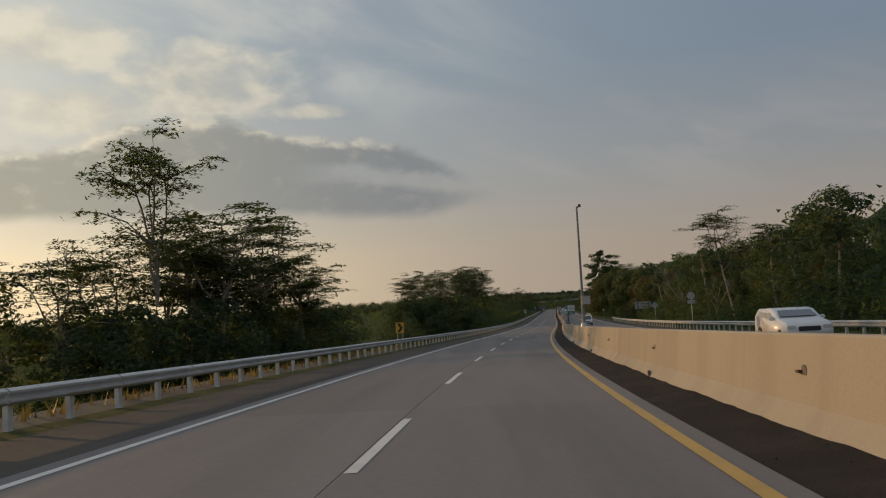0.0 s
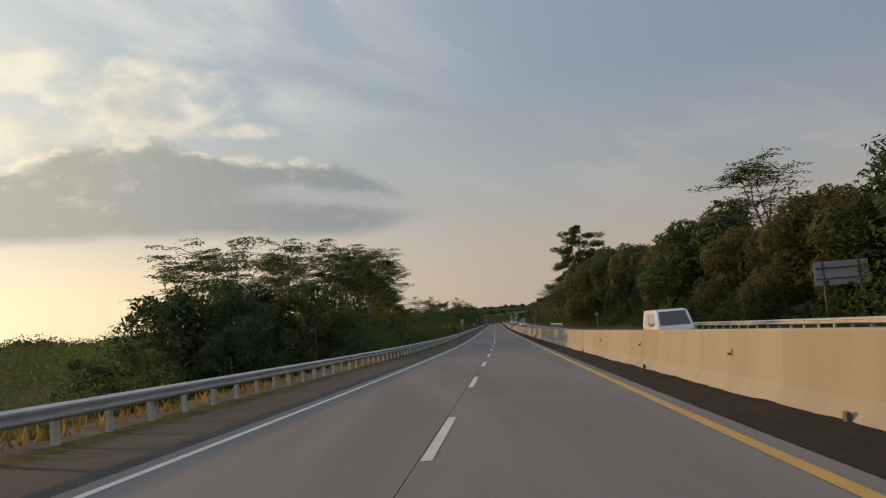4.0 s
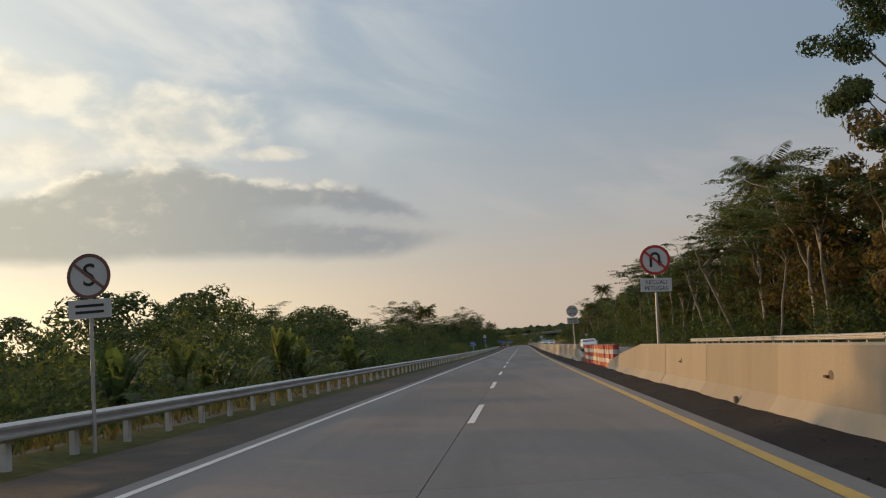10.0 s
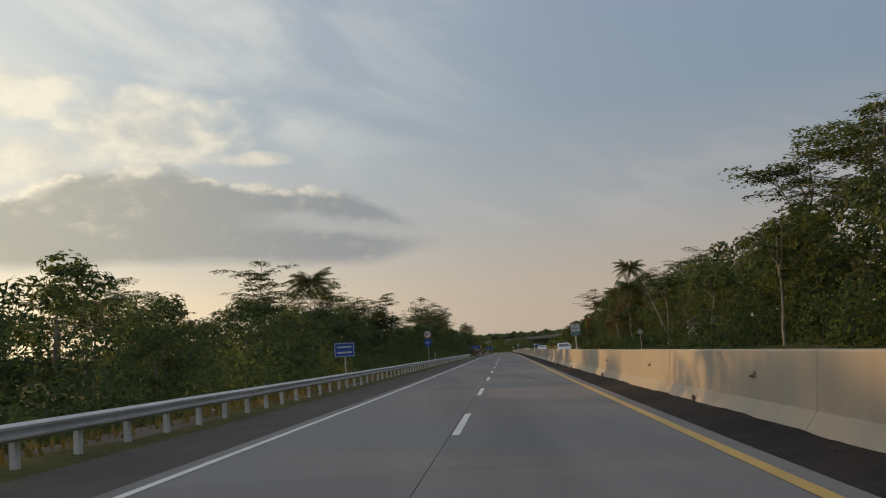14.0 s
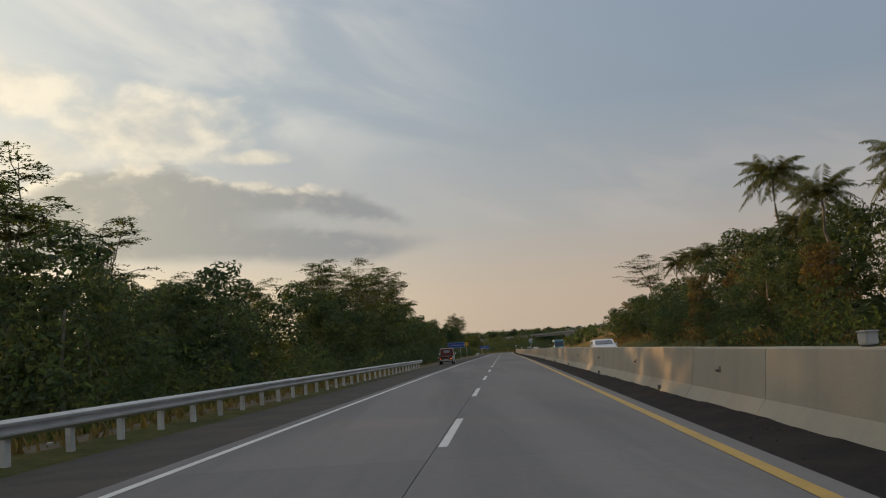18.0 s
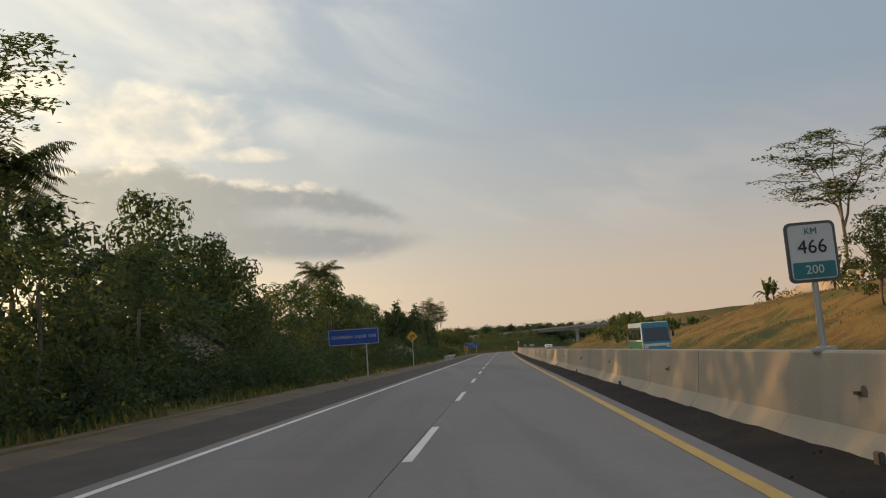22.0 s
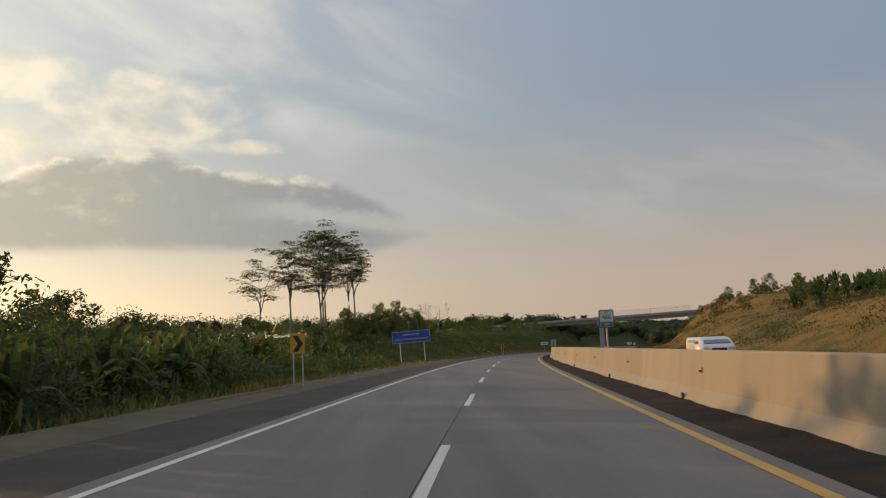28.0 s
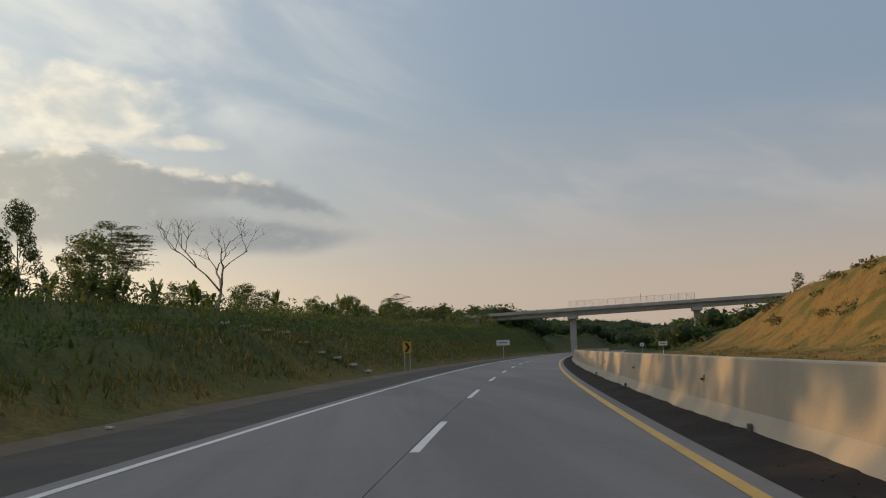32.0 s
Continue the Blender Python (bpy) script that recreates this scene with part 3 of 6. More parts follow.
# ---- the two carriageways ----
S_BACK, S_END = -60.0, 1330.0
road = empty("road", Matrix(), "grey concrete carriageway with two lanes", "road", kind="structure")
opposite_road = empty("opposite_road", Matrix(), "grey concrete carriageway beyond the median barrier", "road", kind="structure")
shoulder = tagged(ribbon("shoulder", S_BACK, S_END, -6.75, -4.02, -0.045, -0.02, ASPHALT, depth=0.3), "dark asphalt shoulder beside the concrete lanes", "shoulder", kind="structure")
verge = tagged(ribbon("verge", S_BACK, S_END, -8.3, -6.75, 0.11, -0.05, SOIL, depth=0.25), "strip of bare brown soil along the shoulder", "verge", kind="structure")
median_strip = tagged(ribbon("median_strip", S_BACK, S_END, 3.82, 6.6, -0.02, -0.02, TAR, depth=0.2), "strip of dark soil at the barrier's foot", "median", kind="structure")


def bank_h(s, d):
    """Height of the soil heaped against the barrier's foot."""
    s, d = np.broadcast_arrays(np.asarray(s, float), np.asarray(d, float))
    f = np.clip((d - 3.86) / .94, 0, 1)
    lump = np.sin(s * .61 + d * 2) * np.sin(s * .173 + 1.3) + .55 * np.sin(s * 1.93 + d * 5) + .35 * np.sin(s * 4.7 - d * 9)
    return -.012 + f ** 1.3 * (.108 + .013 * lump) + .012 * np.sin(s * 2.7 + d * 11) * f * (1 - f) * 4


def soil_bank():
    s, d = np.arange(S_BACK, S_END, .55), np.array((3.84, 3.98, 4.14, 4.32, 4.5, 4.66, 4.80))
    sg, dg = np.meshgrid(s, d, indexing="ij")
    edge = .035 * np.sin(sg * 1.37) * np.sin(sg * .41) + .02 * np.sin(sg * 5.1)
    v = along(sg.ravel(), (dg + np.where(dg < 3.9, edge, 0)).ravel(), bank_h(sg, dg).ravel())
    k = len(d)
    faces = [(i * k + j, i * k + j + 1, (i + 1) * k + j + 1, (i + 1) * k + j) for i in range(len(s) - 1) for j in range(k - 1)]
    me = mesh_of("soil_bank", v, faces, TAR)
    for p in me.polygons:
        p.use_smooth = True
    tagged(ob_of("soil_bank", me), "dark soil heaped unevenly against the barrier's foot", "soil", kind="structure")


soil_bank()
opposite_shoulder = tagged(ribbon("opposite_shoulder", S_BACK, S_END, 14.6, 17.4, -0.04, -0.08, ASPHALT, depth=0.3), "dark asphalt shoulder of the opposite carriageway", "shoulder", kind="structure")
for name, d, mat, lbl in (("edge_line", -3.651, WHITE_LINE, "solid white line at the road's edge"), ("median_line", 3.561, YELLOW_LINE, "solid yellow line along the median"),
                          ("opposite_median_line", 7.0, YELLOW_LINE, "solid yellow line of the opposite lanes"), ("opposite_edge_line", 14.2, WHITE_LINE, "solid white edge line of the opposite lanes")):
    w = 0.075 if "edge" in name else 0.085
    tagged(ribbon(name, S_BACK, S_END, d - w, d + w, 0.006, 0.006, mat, 2.5), lbl, "road marking", kind="structure")


# ---- median barrier: precast units on a shared mesh ----
BAR_D = 5.11
BAR_OUT = ((-.37, -.06), (-.37, .07), (-.18, .33), (-.09, 1.095), (-.07, 1.12), (.07, 1.12), (.09, 1.095), (.18, .33), (.37, .07), (.37, -.06))
UNIT = 5.05


def barrier_mesh(length, low=None, high=None):
    """One unit; low and high: the height of its top at its near and far end, where it tapers off."""
    bm = bmesh.new()
    rings = []
    ys = (-length / 2 + 0.006, -length / 2 + 0.018, length / 2 - 0.018, length / 2 - 0.006)
    for i, y in enumerate(ys):
        f = 1.0 if low is None else (low + (high - low) * (y + length / 2) / length) / 1.12
        k = 0.985 if i in (0, 3) else 1.0
        rings.append([bm.verts.new((x * k, y, z * (f if z > 0.2 else 1.0) * (1.0 if z < 0.2 else k ** 0.3))) for x, z in BAR_OUT])
    for a, b in zip(rings, rings[1:]):
        for j in range(len(BAR_OUT)):
            bm.faces.new((a[j], a[(j + 1) % len(BAR_OUT)], b[(j + 1) % len(BAR_OUT)], b[j]))
    bm.faces.new(rings[0][::-1])
    bm.faces.new(rings[-1])
    bmesh.ops.recalc_face_normals(bm, faces=bm.faces[:])
    me = bpy.data.meshes.new("barrier_unit")
    bm.to_mesh(me)
    bm.free()
    me.materials.append(BARRIER)
    return me


def small(name, bm, material):
    me = bpy.data.meshes.new(name)
    bm.to_mesh(me)
    bm.free()
    me.materials.append(material)
    return me


def spin(bm, m):
    bmesh.ops.transform(bm, matrix=m, verts=bm.verts[:])
    return bm


UNIT_MESH = barrier_mesh(UNIT)
SOCKET = small("socket", spin(disc(0.085, 0, 0.014, 18), pose(0, 0, 0, 0, 0, -90)), SOCKET_GREY)
BRACKET = small("bracket", box(spin(block(-.02, .0, -.012, .012, -.02, .02), Matrix()), -.035, 0, .0, .10, -.015, .02), RUST)
DRAIN = small("drain_block", block(-.03, .03, -.07, .07, -.02, .11, bevel=.012), DARK_STEEL)
median_barrier = empty("median_barrier", Matrix(), "cream-grey precast concrete median barrier, sunlit in patches", "barrier", kind="structure")
rnd = random.Random(5)
GAP0, GAP1 = 330.4, 348.6
n = 0
for i in range(int((S_END - S_BACK) / UNIT)):
    s = 12.0 - UNIT * 14 + UNIT * i + UNIT / 2
    if s > S_END or GAP0 - 11.2 < s < GAP1 + 3.4:
        continue
    u = ob_of("barrier_unit", UNIT_MESH, median_barrier, at(s, BAR_D + rnd.uniform(-.005, .005), rnd.uniform(-.003, .003), rnd.uniform(-.06, .06), 0, True))
    if i % 2 == 1:
        ob_of("socket", SOCKET, u, pose(-.142, .25, .69))
        ob_of("bracket", BRACKET, u, pose(-.145, .32, .69))
    if i % 3 == 0:
        ob_of("drain_block", DRAIN, u, pose(-.36, rnd.uniform(-2, 2), .10))
for s, a, b in ((GAP0 - 8.05, 1.12, .82), (GAP0 - 2.9, .82, .40), (GAP1 + .9, .30, 1.12)):
    ob_of("barrier_unit", barrier_mesh(5.1, a, b), median_barrier, at(s, BAR_D, follow=True))

# red and white plastic barriers that close the gap
for i in range(40):
    s = GAP0 + .25 + i * .415
    t_ = empty("plastic_barrier", at(s, BAR_D + .28 + rnd.uniform(-.06, .06), -.02, rnd.uniform(-8, 8), rnd.uniform(-4, 4)), "red and white banded plastic traffic barrier on the median", "traffic barrier", "plastic barriers in the median gap")
    for j in range(5):
        r0, r1 = .185 - j * .004, .18 - j * .004
        part("band", bar((0, 0, .03 + j * .215), (0, 0, .03 + j * .215 + .21), r0, r1, 14), RED_PLASTIC if j % 2 == 0 else WHITE_PLASTIC, t_)
    part("foot", bar((0, 0, 0), (0, 0, .04), .20, .19, 14), RED_PLASTIC, t_)

# ---- guard rails ----
W_BEAM = [(0.0, 0.0), (.03, .02), (.082, .055), (.082, .095), (.02, .14), (.02, .17), (.082, .215), (.082, .255), (.03, .29), (0, .31)]


PITCH = 2.12


def rail_mesh(side, length=PITCH * 2):
    v, f = [], []
    for y in (-length / 2, length / 2):
        v += [(side * x, y, z) for x, z in W_BEAM] + [(side * (x - .006), y, z) for x, z in W_BEAM]
    k = len(W_BEAM)
    for a in range(k - 1):
        f += [(a, a + 1, 2 * k + a + 1, 2 * k + a), (k + a + 1, k + a, 3 * k + a, 3 * k + a + 1)]
    for e in (0, k - 1):
        f.append((e, k + e, 3 * k + e, 2 * k + e))
    return mesh_of("rail", v, f, STEEL)


RAIL = {1: rail_mesh(1), -1: rail_mesh(-1)}
POST_MESH = small("post", prism([(-.055, -.35), (.055, -.35), (.055, .60), (.04, .63), (-.055, .63)], -.085, .085, .008), POST)
SPACER = small("spacer", block(-.02, .13, -.06, .06, .40, .62, bevel=.01), POST)


def guard_rail(s0, s1, d, side, label, top=.77, pitch=PITCH):
    g = empty("guard_rail", Matrix(), label, "guard rail")
    q = random.Random(int(s0 * 7 + d))
    s = s0
    while s < s1:
        e = q.uniform(-.012, .012)
        ob_of("rail", RAIL[side], g, at(s + pitch, d + side * .10, top - .31 + e * .3, q.uniform(-.1, .1), 0, True))
        for k in (0.0, pitch):
            p = ob_of("post", POST_MESH, g, at(s + k + .3, d - side * .05 + q.uniform(-.015, .015), top - .72, 0 if side > 0 else 180, q.uniform(-1.5, 1.5)))
            ob_of("spacer", SPACER, p, Matrix())
        s += pitch * 2
    for end, t_ in ((s0 - .05, 180), (s + .02, 0)):
        bm = bmesh.new()
        rod(bm, (0, .0, 0), (0, .0, .31), .11, .11, 12)
        part("end_piece", bm, STEEL, g).matrix_basis = at(end, d + side * .02, top - .31)


guard_rail(-57.765, 252, -7.18, 1, "galvanised steel guard rail on white posts along the road's edge", pitch=2.113)
guard_rail(255.12, 610.5, -7.18, 1, "long galvanised steel guard rail on short white posts", pitch=2.125)
guard_rail(777, 800, -7.25, 1, "short run of steel guard rail beside a teak grove")
guard_rail(-58, 205, 17.1, -1, "steel guard rail along the far side of the opposite lanes")
guard_rail(330, 372, 17.1, -1, "steel guard rail seen through the median gap")

# a low painted pipe rail in the grass
low = empty("pipe_rail", Matrix(), "low black and white pipe rail in the grass", "rail")
for i in range(10):
    s = 899 + i * 2.2
    m = at(s, -16.2, -.74 + .012 * i)
    part("pipe", bar((0, 0, .58), (0, 1.35, .58), .06, .06, 10), WHITE_PLASTIC, low).matrix_basis = m
    part("pipe", bar((0, 1.35, .58), (0, 2.2, .58), .06, .06, 10), TRIM, low).matrix_basis = m
    part("stake", bar((0, .1, -.6), (0, .1, .57), .05, .05, 8), TRIM, low).matrix_basis = m

# ---- paving slabs and lane dashes, pieces of the road ----
def slab_piece(s0, s1, d0, d1, parent, name="slab"):
    n_ = 5
    s = np.linspace(s0 + .004, s1 - .004, n_)
    v = np.concatenate([along(s, d0, 0), along(s, d1, 0), along(s, d0, -.15), along(s, d1, -.15)])
    f = [(i, n_ + i, n_ + i + 1, i + 1) for i in range(n_ - 1)]
    f += [(2 * n_ + i, i, i + 1, 2 * n_ + i + 1) for i in range(n_ - 1)] + [(n_ + i, 3 * n_ + i, 3 * n_ + i + 1, n_ + i + 1) for i in range(n_ - 1)]
    f += [(0, 2 * n_, 3 * n_, n_), (n_ - 1, 2 * n_ - 1, 4 * n_ - 1, 3 * n_ - 1)]
    ob_of(name, mesh_of(name, v, f, PAVING), parent)


def make_paving():
    for i in range(93):
        s = S_BACK + i * 15.0
        slab_piece(s, s + 15.0, -4.05, -0.106, road)
        slab_piece(s, s + 15.0, -0.094, 3.90, road)
    for i in range(31):
        s = S_BACK + i * 45.0
        slab_piece(s, s + 45.0, 6.55, 14.65, opposite_road)
    lane_line = empty("lane_line", Matrix(), "broken white line between the two lanes", "road marking", kind="structure")
    for i in range(-5, 101):
        s = 8.352 + 13.0 * i
        ribbon("dash", s, s + 5.0, -.07, .07, .006, .006, WHITE_LINE, 2.5, lane_line)
    for i in range(-5, 60):
        s = 3.0 + 13.0 * i
        ribbon("dash", s, s + 5.0, 10.53, 10.67, .006, .006, WHITE_LINE, 2.5, lane_line)

# ---- plants ----
def leaves_mesh(name, centres, length, width, flat, material, seed, droop=0.0, coarse=False, facing=None):
    """Many small pointed leaves round given centres; flat: 1 lies level, 0 points any way; coarse: three-cornered leaves for far masses."""
    r = np.random.default_rng(seed)
    c = np.asarray(centres, float)
    n_ = len(c)
    a = r.normal(size=(n_, 3))
    a[:, 2] *= (1 - flat)
    a[:, 2] -= droop
    a /= np.linalg.norm(a, axis=1)[:, None] + 1e-9
    up = r.normal(size=(n_, 3)) * (1 - flat) + np.array([0, 0, 1.0]) * (flat + .15)
    if facing is not None:
        up = np.asarray(facing) + up * .45
        up /= np.linalg.norm(up, axis=1)[:, None] + 1e-9
        a -= up * np.sum(a * up, 1)[:, None]
        a /= np.linalg.norm(a, axis=1)[:, None] + 1e-9
    b = np.cross(a, up)
    b /= np.linalg.norm(b, axis=1)[:, None] + 1e-9
    ln = (length * r.uniform(.6, 1.35, n_))[:, None] * .5
    wd = (width * r.uniform(.6, 1.35, n_))[:, None] * .5
    if coarse:
        v = np.stack([c - a * ln + b * wd, c + a * ln, c - a * ln - b * wd], 1).reshape(-1, 3)
    else:
        v = np.stack([c - a * ln, c + b * wd - a * ln * .1, c + a * ln, c - b * wd - a * ln * .1], 1).reshape(-1, 3)
    k = 3 if coarse else 4
    me = bpy.data.meshes.new(name)
    me.vertices.add(len(v))
    me.vertices.foreach_set("co", v.astype(np.float32).ravel())
    me.loops.add(k * n_)
    me.loops.foreach_set("vertex_index", np.arange(k * n_, dtype=np.int32))
    me.polygons.add(n_)
    me.polygons.foreach_set("loop_start", np.arange(0, k * n_, k, dtype=np.int32))
    me.materials.append(material)
    me.update(calc_edges=True)
    return me


class Wood:
    """Collects tapering limbs as one mesh."""

    def __init__(self):
        self.v, self.f = [], []

    def limb(self, pts, radii, n_=6):
        base = len(self.v)
        for i, (p, r) in enumerate(zip(pts, radii)):
            p = Vector(p)
            q = Vector(pts[min(i + 1, len(pts) - 1)]) - Vector(pts[max(i - 1, 0)])
            m = q.to_track_quat("Z", "Y").to_matrix()
            for k in range(n_):
                w = 2 * math.pi * k / n_
                self.v.append(tuple(p + m @ Vector((r * math.cos(w), r * math.sin(w), 0))))
        for i in range(len(pts) - 1):
            for k in range(n_):
                a, b = base + i * n_ + k, base + i * n_ + (k + 1) % n_
                self.f.append((a, b, b + n_, a + n_))
        self.f.append(tuple(base + (len(pts) - 1) * n_ + k for k in range(n_)))

    def mesh(self, name, material):
        me = mesh_of(name, self.v, self.f, material)
        for p in me.polygons:
            p.use_smooth = True
        return me


def bend(r, a, b, sag=0.0, wob=0.05, n_=4):
    """A slightly crooked line from a to b."""
    a, b = Vector(a), Vector(b)
    out = []
    for i in range(n_ + 1):
        f = i / n_
        p = a.lerp(b, f)
        w = (b - a).length * wob * math.sin(math.pi * f)
        out.append(p + Vector((r.uniform(-w, w), r.uniform(-w, w), r.uniform(-w, w) + sag * math.sin(math.pi * f))))
    return out


def taper(r0, r1, n_):
    return [r0 + (r1 - r0) * i / (n_ - 1) for i in range(n_)]


def sengon(seed, h=18.0, spread=6.0, bare=.42, plates=30, leafs=145, material=None, slant=.06):
    """A tall tree with an airy crown of flat, feathery tiers on rising limbs."""
    r = random.Random(seed)
    g = np.random.default_rng(seed)
    w = Wood()
    fork = h * bare
    lean_ = Vector((r.uniform(-slant, slant), r.uniform(-slant, slant), 1))
    top = lean_ * h * .93
    w.limb(bend(r, (0, 0, -.3), lean_ * fork, 0, .02, 4), taper(h * .0125, h * .009, 5), 8)
    stems = [(lean_ * fork, top)]
    for _ in range(r.randint(2, 3)):
        a = r.uniform(0, 6.28)
        stems.append((lean_ * fork * r.uniform(.85, 1.1), Vector((math.cos(a) * spread * r.uniform(.35, .6), math.sin(a) * spread * r.uniform(.35, .6), h * r.uniform(.74, .92)))))
    cs = []
    lines = []
    for a, b in stems:
        p = bend(r, a, b, 0, .06, 5)
        w.limb(p, taper(h * .0085, h * .0022, 6), 6)
        lines.append(p)
    for k in range(plates):
        p = lines[k % len(lines)] if k < 2 * len(lines) else r.choice(lines)
        i = r.randint(2, len(p) - 1) if k >= len(lines) else len(p) - 1
        start = p[i - 1].lerp(p[i], r.random())
        f = (start.z - fork) / max(h - fork, .1)
        reach = spread * r.uniform(.35, 1.0) * (1.05 - .6 * max(0, f - .2))
        a = r.uniform(0, 6.28)
        end = start + Vector((math.cos(a) * reach, math.sin(a) * reach, reach * r.uniform(.10, .38)))
        end.z = min(end.z, h * 1.02)
        w.limb(bend(r, start, end, reach * .08, .07, 3), taper(h * .0034, h * .0010, 4), 4)
        # each limb ends in a few level sprays
        for j in range(3):
            q_ = start.lerp(end, 1.0 - .28 * j)
            rad = spread * r.uniform(.13, .22) + .2
            m = int(leafs * .42 * r.uniform(.7, 1.3))
            ang, rr = g.uniform(0, 6.28, m), np.sqrt(g.uniform(0, 1, m))
            rr *= 1 + .25 * np.sin(ang * 3 + k) + .15 * np.sin(ang * 7 + j)
            t_ = np.stack([np.cos(ang) * rr * rad * 1.15, np.sin(ang) * rr * rad * 1.15, g.normal(size=m) * rad * .055 - .16 * rad * rr * rr], -1)
            cs.append(np.array(q_) + np.array((r.uniform(-.5, .5), r.uniform(-.5, .5), r.uniform(-.1, .2))) + t_)
    return w.mesh("trunk", PALE_BARK), leaves_mesh("crown", np.concatenate(cs), .48, .24, .84, material or LEAF_FINE, seed, 0.0, True)


def broadleaf(seed, h=12.0, spread=4.5, base=.25, clumps=22, leafs=130, material=None, size=.44, bark=None, coarse=False):
    """A full tree whose crown is made of uneven clumps with gaps between."""
    r = random.Random(seed)
    g = np.random.default_rng(seed)
    w = Wood()
    w.limb(bend(r, (0, 0, -.3), (r.uniform(-.4, .4), r.uniform(-.4, .4), h * .62), 0, .04, 4), taper(h * .018, h * .007, 5), 7)
    cs, ns = [], []
    for k in range(clumps):
        f = (k + r.random()) / clumps
        z = h * (base + (1 - base) * f)
        wide = spread * math.sin(math.pi * min(.97, .22 + .72 * f)) ** .8
        a = k * 2.4 + r.uniform(-.6, .6)
        q = wide * r.uniform(.25, .95)
        c = Vector((math.cos(a) * q, math.sin(a) * q, z - h * .06 * r.random()))
        if k % 2 == 0 and not (coarse and size > .45):
            w.limb(bend(r, (0, 0, z * r.uniform(.45, .7)), c, .2, .08, 3), taper(h * .006, h * .0015, 4), 5)
        rad = spread * r.uniform(.20, .36)
        m = int(leafs * r.uniform(.6, 1.4))
        u = g.normal(size=(m, 3))
        u /= np.linalg.norm(u, axis=1)[:, None]
        ns.append(u.copy())
        u *= (rad * g.uniform(.55, 1.12, m) ** .6)[:, None] * np.array([1.0, 1.0, .72])
        cs.append(np.array(c) + u)
    return w.mesh("trunk", bark or BARK), leaves_mesh("crown", np.concatenate(cs), size, size * .52, .25, material or LEAF, seed, .25, coarse, np.concatenate(ns))


def hanging(seed, h=15.0, spread=5.0, material=None):
    """A tree smothered by creepers: bulging curtains of small leaves down to the ground."""
    r = random.Random(seed)
    g = np.random.default_rng(seed)
    w = Wood()
    w.limb(bend(r, (0, 0, -.3), (0, 0, h * .8), 0, .04, 4), taper(h * .016, h * .006, 5), 7)
    cs, ns = [], []
    for k in range(15):
        f = (k + .5) / 15
        a = k * 2.4
        q = spread * r.uniform(.4, .95) * math.sin(math.pi * (.30 + .62 * f)) ** .7
        z = h * (.10 + .80 * f)
        rad = spread * r.uniform(.30, .56)
        m = int(2300 * (rad / 5) ** 2 * r.uniform(1.4, 1.8))
        u = g.normal(size=(m, 3))
        u /= np.linalg.norm(u, axis=1)[:, None]
        ns.append(u.copy())
        tall_ = .95 + .35 * r.random()
        u *= (rad * (g.uniform(.86, 1.06, m) + .07 * np.sin(u[:, 0] * 9 + k) * np.sin(u[:, 1] * 8)))[:, None] * np.array([1.0, 1.0, tall_])
        u[:, 2] -= np.abs(g.normal(size=m)) * rad * .12
        cs.append(np.array((math.cos(a) * q, math.sin(a) * q, z)) + u)
    c = np.concatenate(cs)
    c[:, 2] = np.maximum(c[:, 2], .1)
    return w.mesh("trunk", BARK), leaves_mesh("crown", c, .66, .34, .1, material or LEAF, seed, .8, True, np.concatenate(ns))


def coconut(seed, h=13.0):
    r = random.Random(seed)
    w = Wood()
    top = Vector((r.uniform(-1.2, 1.2), r.uniform(-1.2, 1.2), h))
    w.limb(bend(r, (0, 0, -.3), top, 0, .03, 7), taper(.20, .12, 8), 8)
    v, f = [], []
    for k in range(34):
        a = k * 2.4 + r.uniform(-.2, .2)
        lift = 1.25 - 1.95 * k / 33 + r.uniform(-.15, .15)
        ln = r.uniform(3.3, 4.3)
        out = Vector((math.cos(a), math.sin(a), 0))
        side = Vector((-math.sin(a), math.cos(a), 0))
        spine = []
        for i in range(15):
            t_ = i / 14
            spine.append(top + out * ln * (t_ * (1 - .18 * t_)) + Vector((0, 0, ln * (lift * .80 * t_ - (.34 + .20 * max(lift, 0)) * t_ * t_))))
        for i in range(1, 15):
            p = spine[i]
            w_ = .98 * math.sin(math.pi * (.12 + .84 * i / 14)) + .10
            step = (spine[i] - spine[i - 1]) * .55
            for sg in (-1, 1):
                for hlf in (0, .5):
                    q = p - (spine[i] - spine[i - 1]) * hlf
                    tip = q + side * sg * w_ * .8 + step * .9 + Vector((0, 0, -w_ * r.uniform(.35, .75)))
                    b = len(v)
                    v += [q, q.lerp(tip, .5) + step * .42, tip, q.lerp(tip, .5) - step * .42]
                    f.append((b, b + 1, b + 2, b + 3))
    crown = mesh_of("fronds", v, f, LEAF_PALM)
    return w.mesh("trunk", PALE_BARK), crown


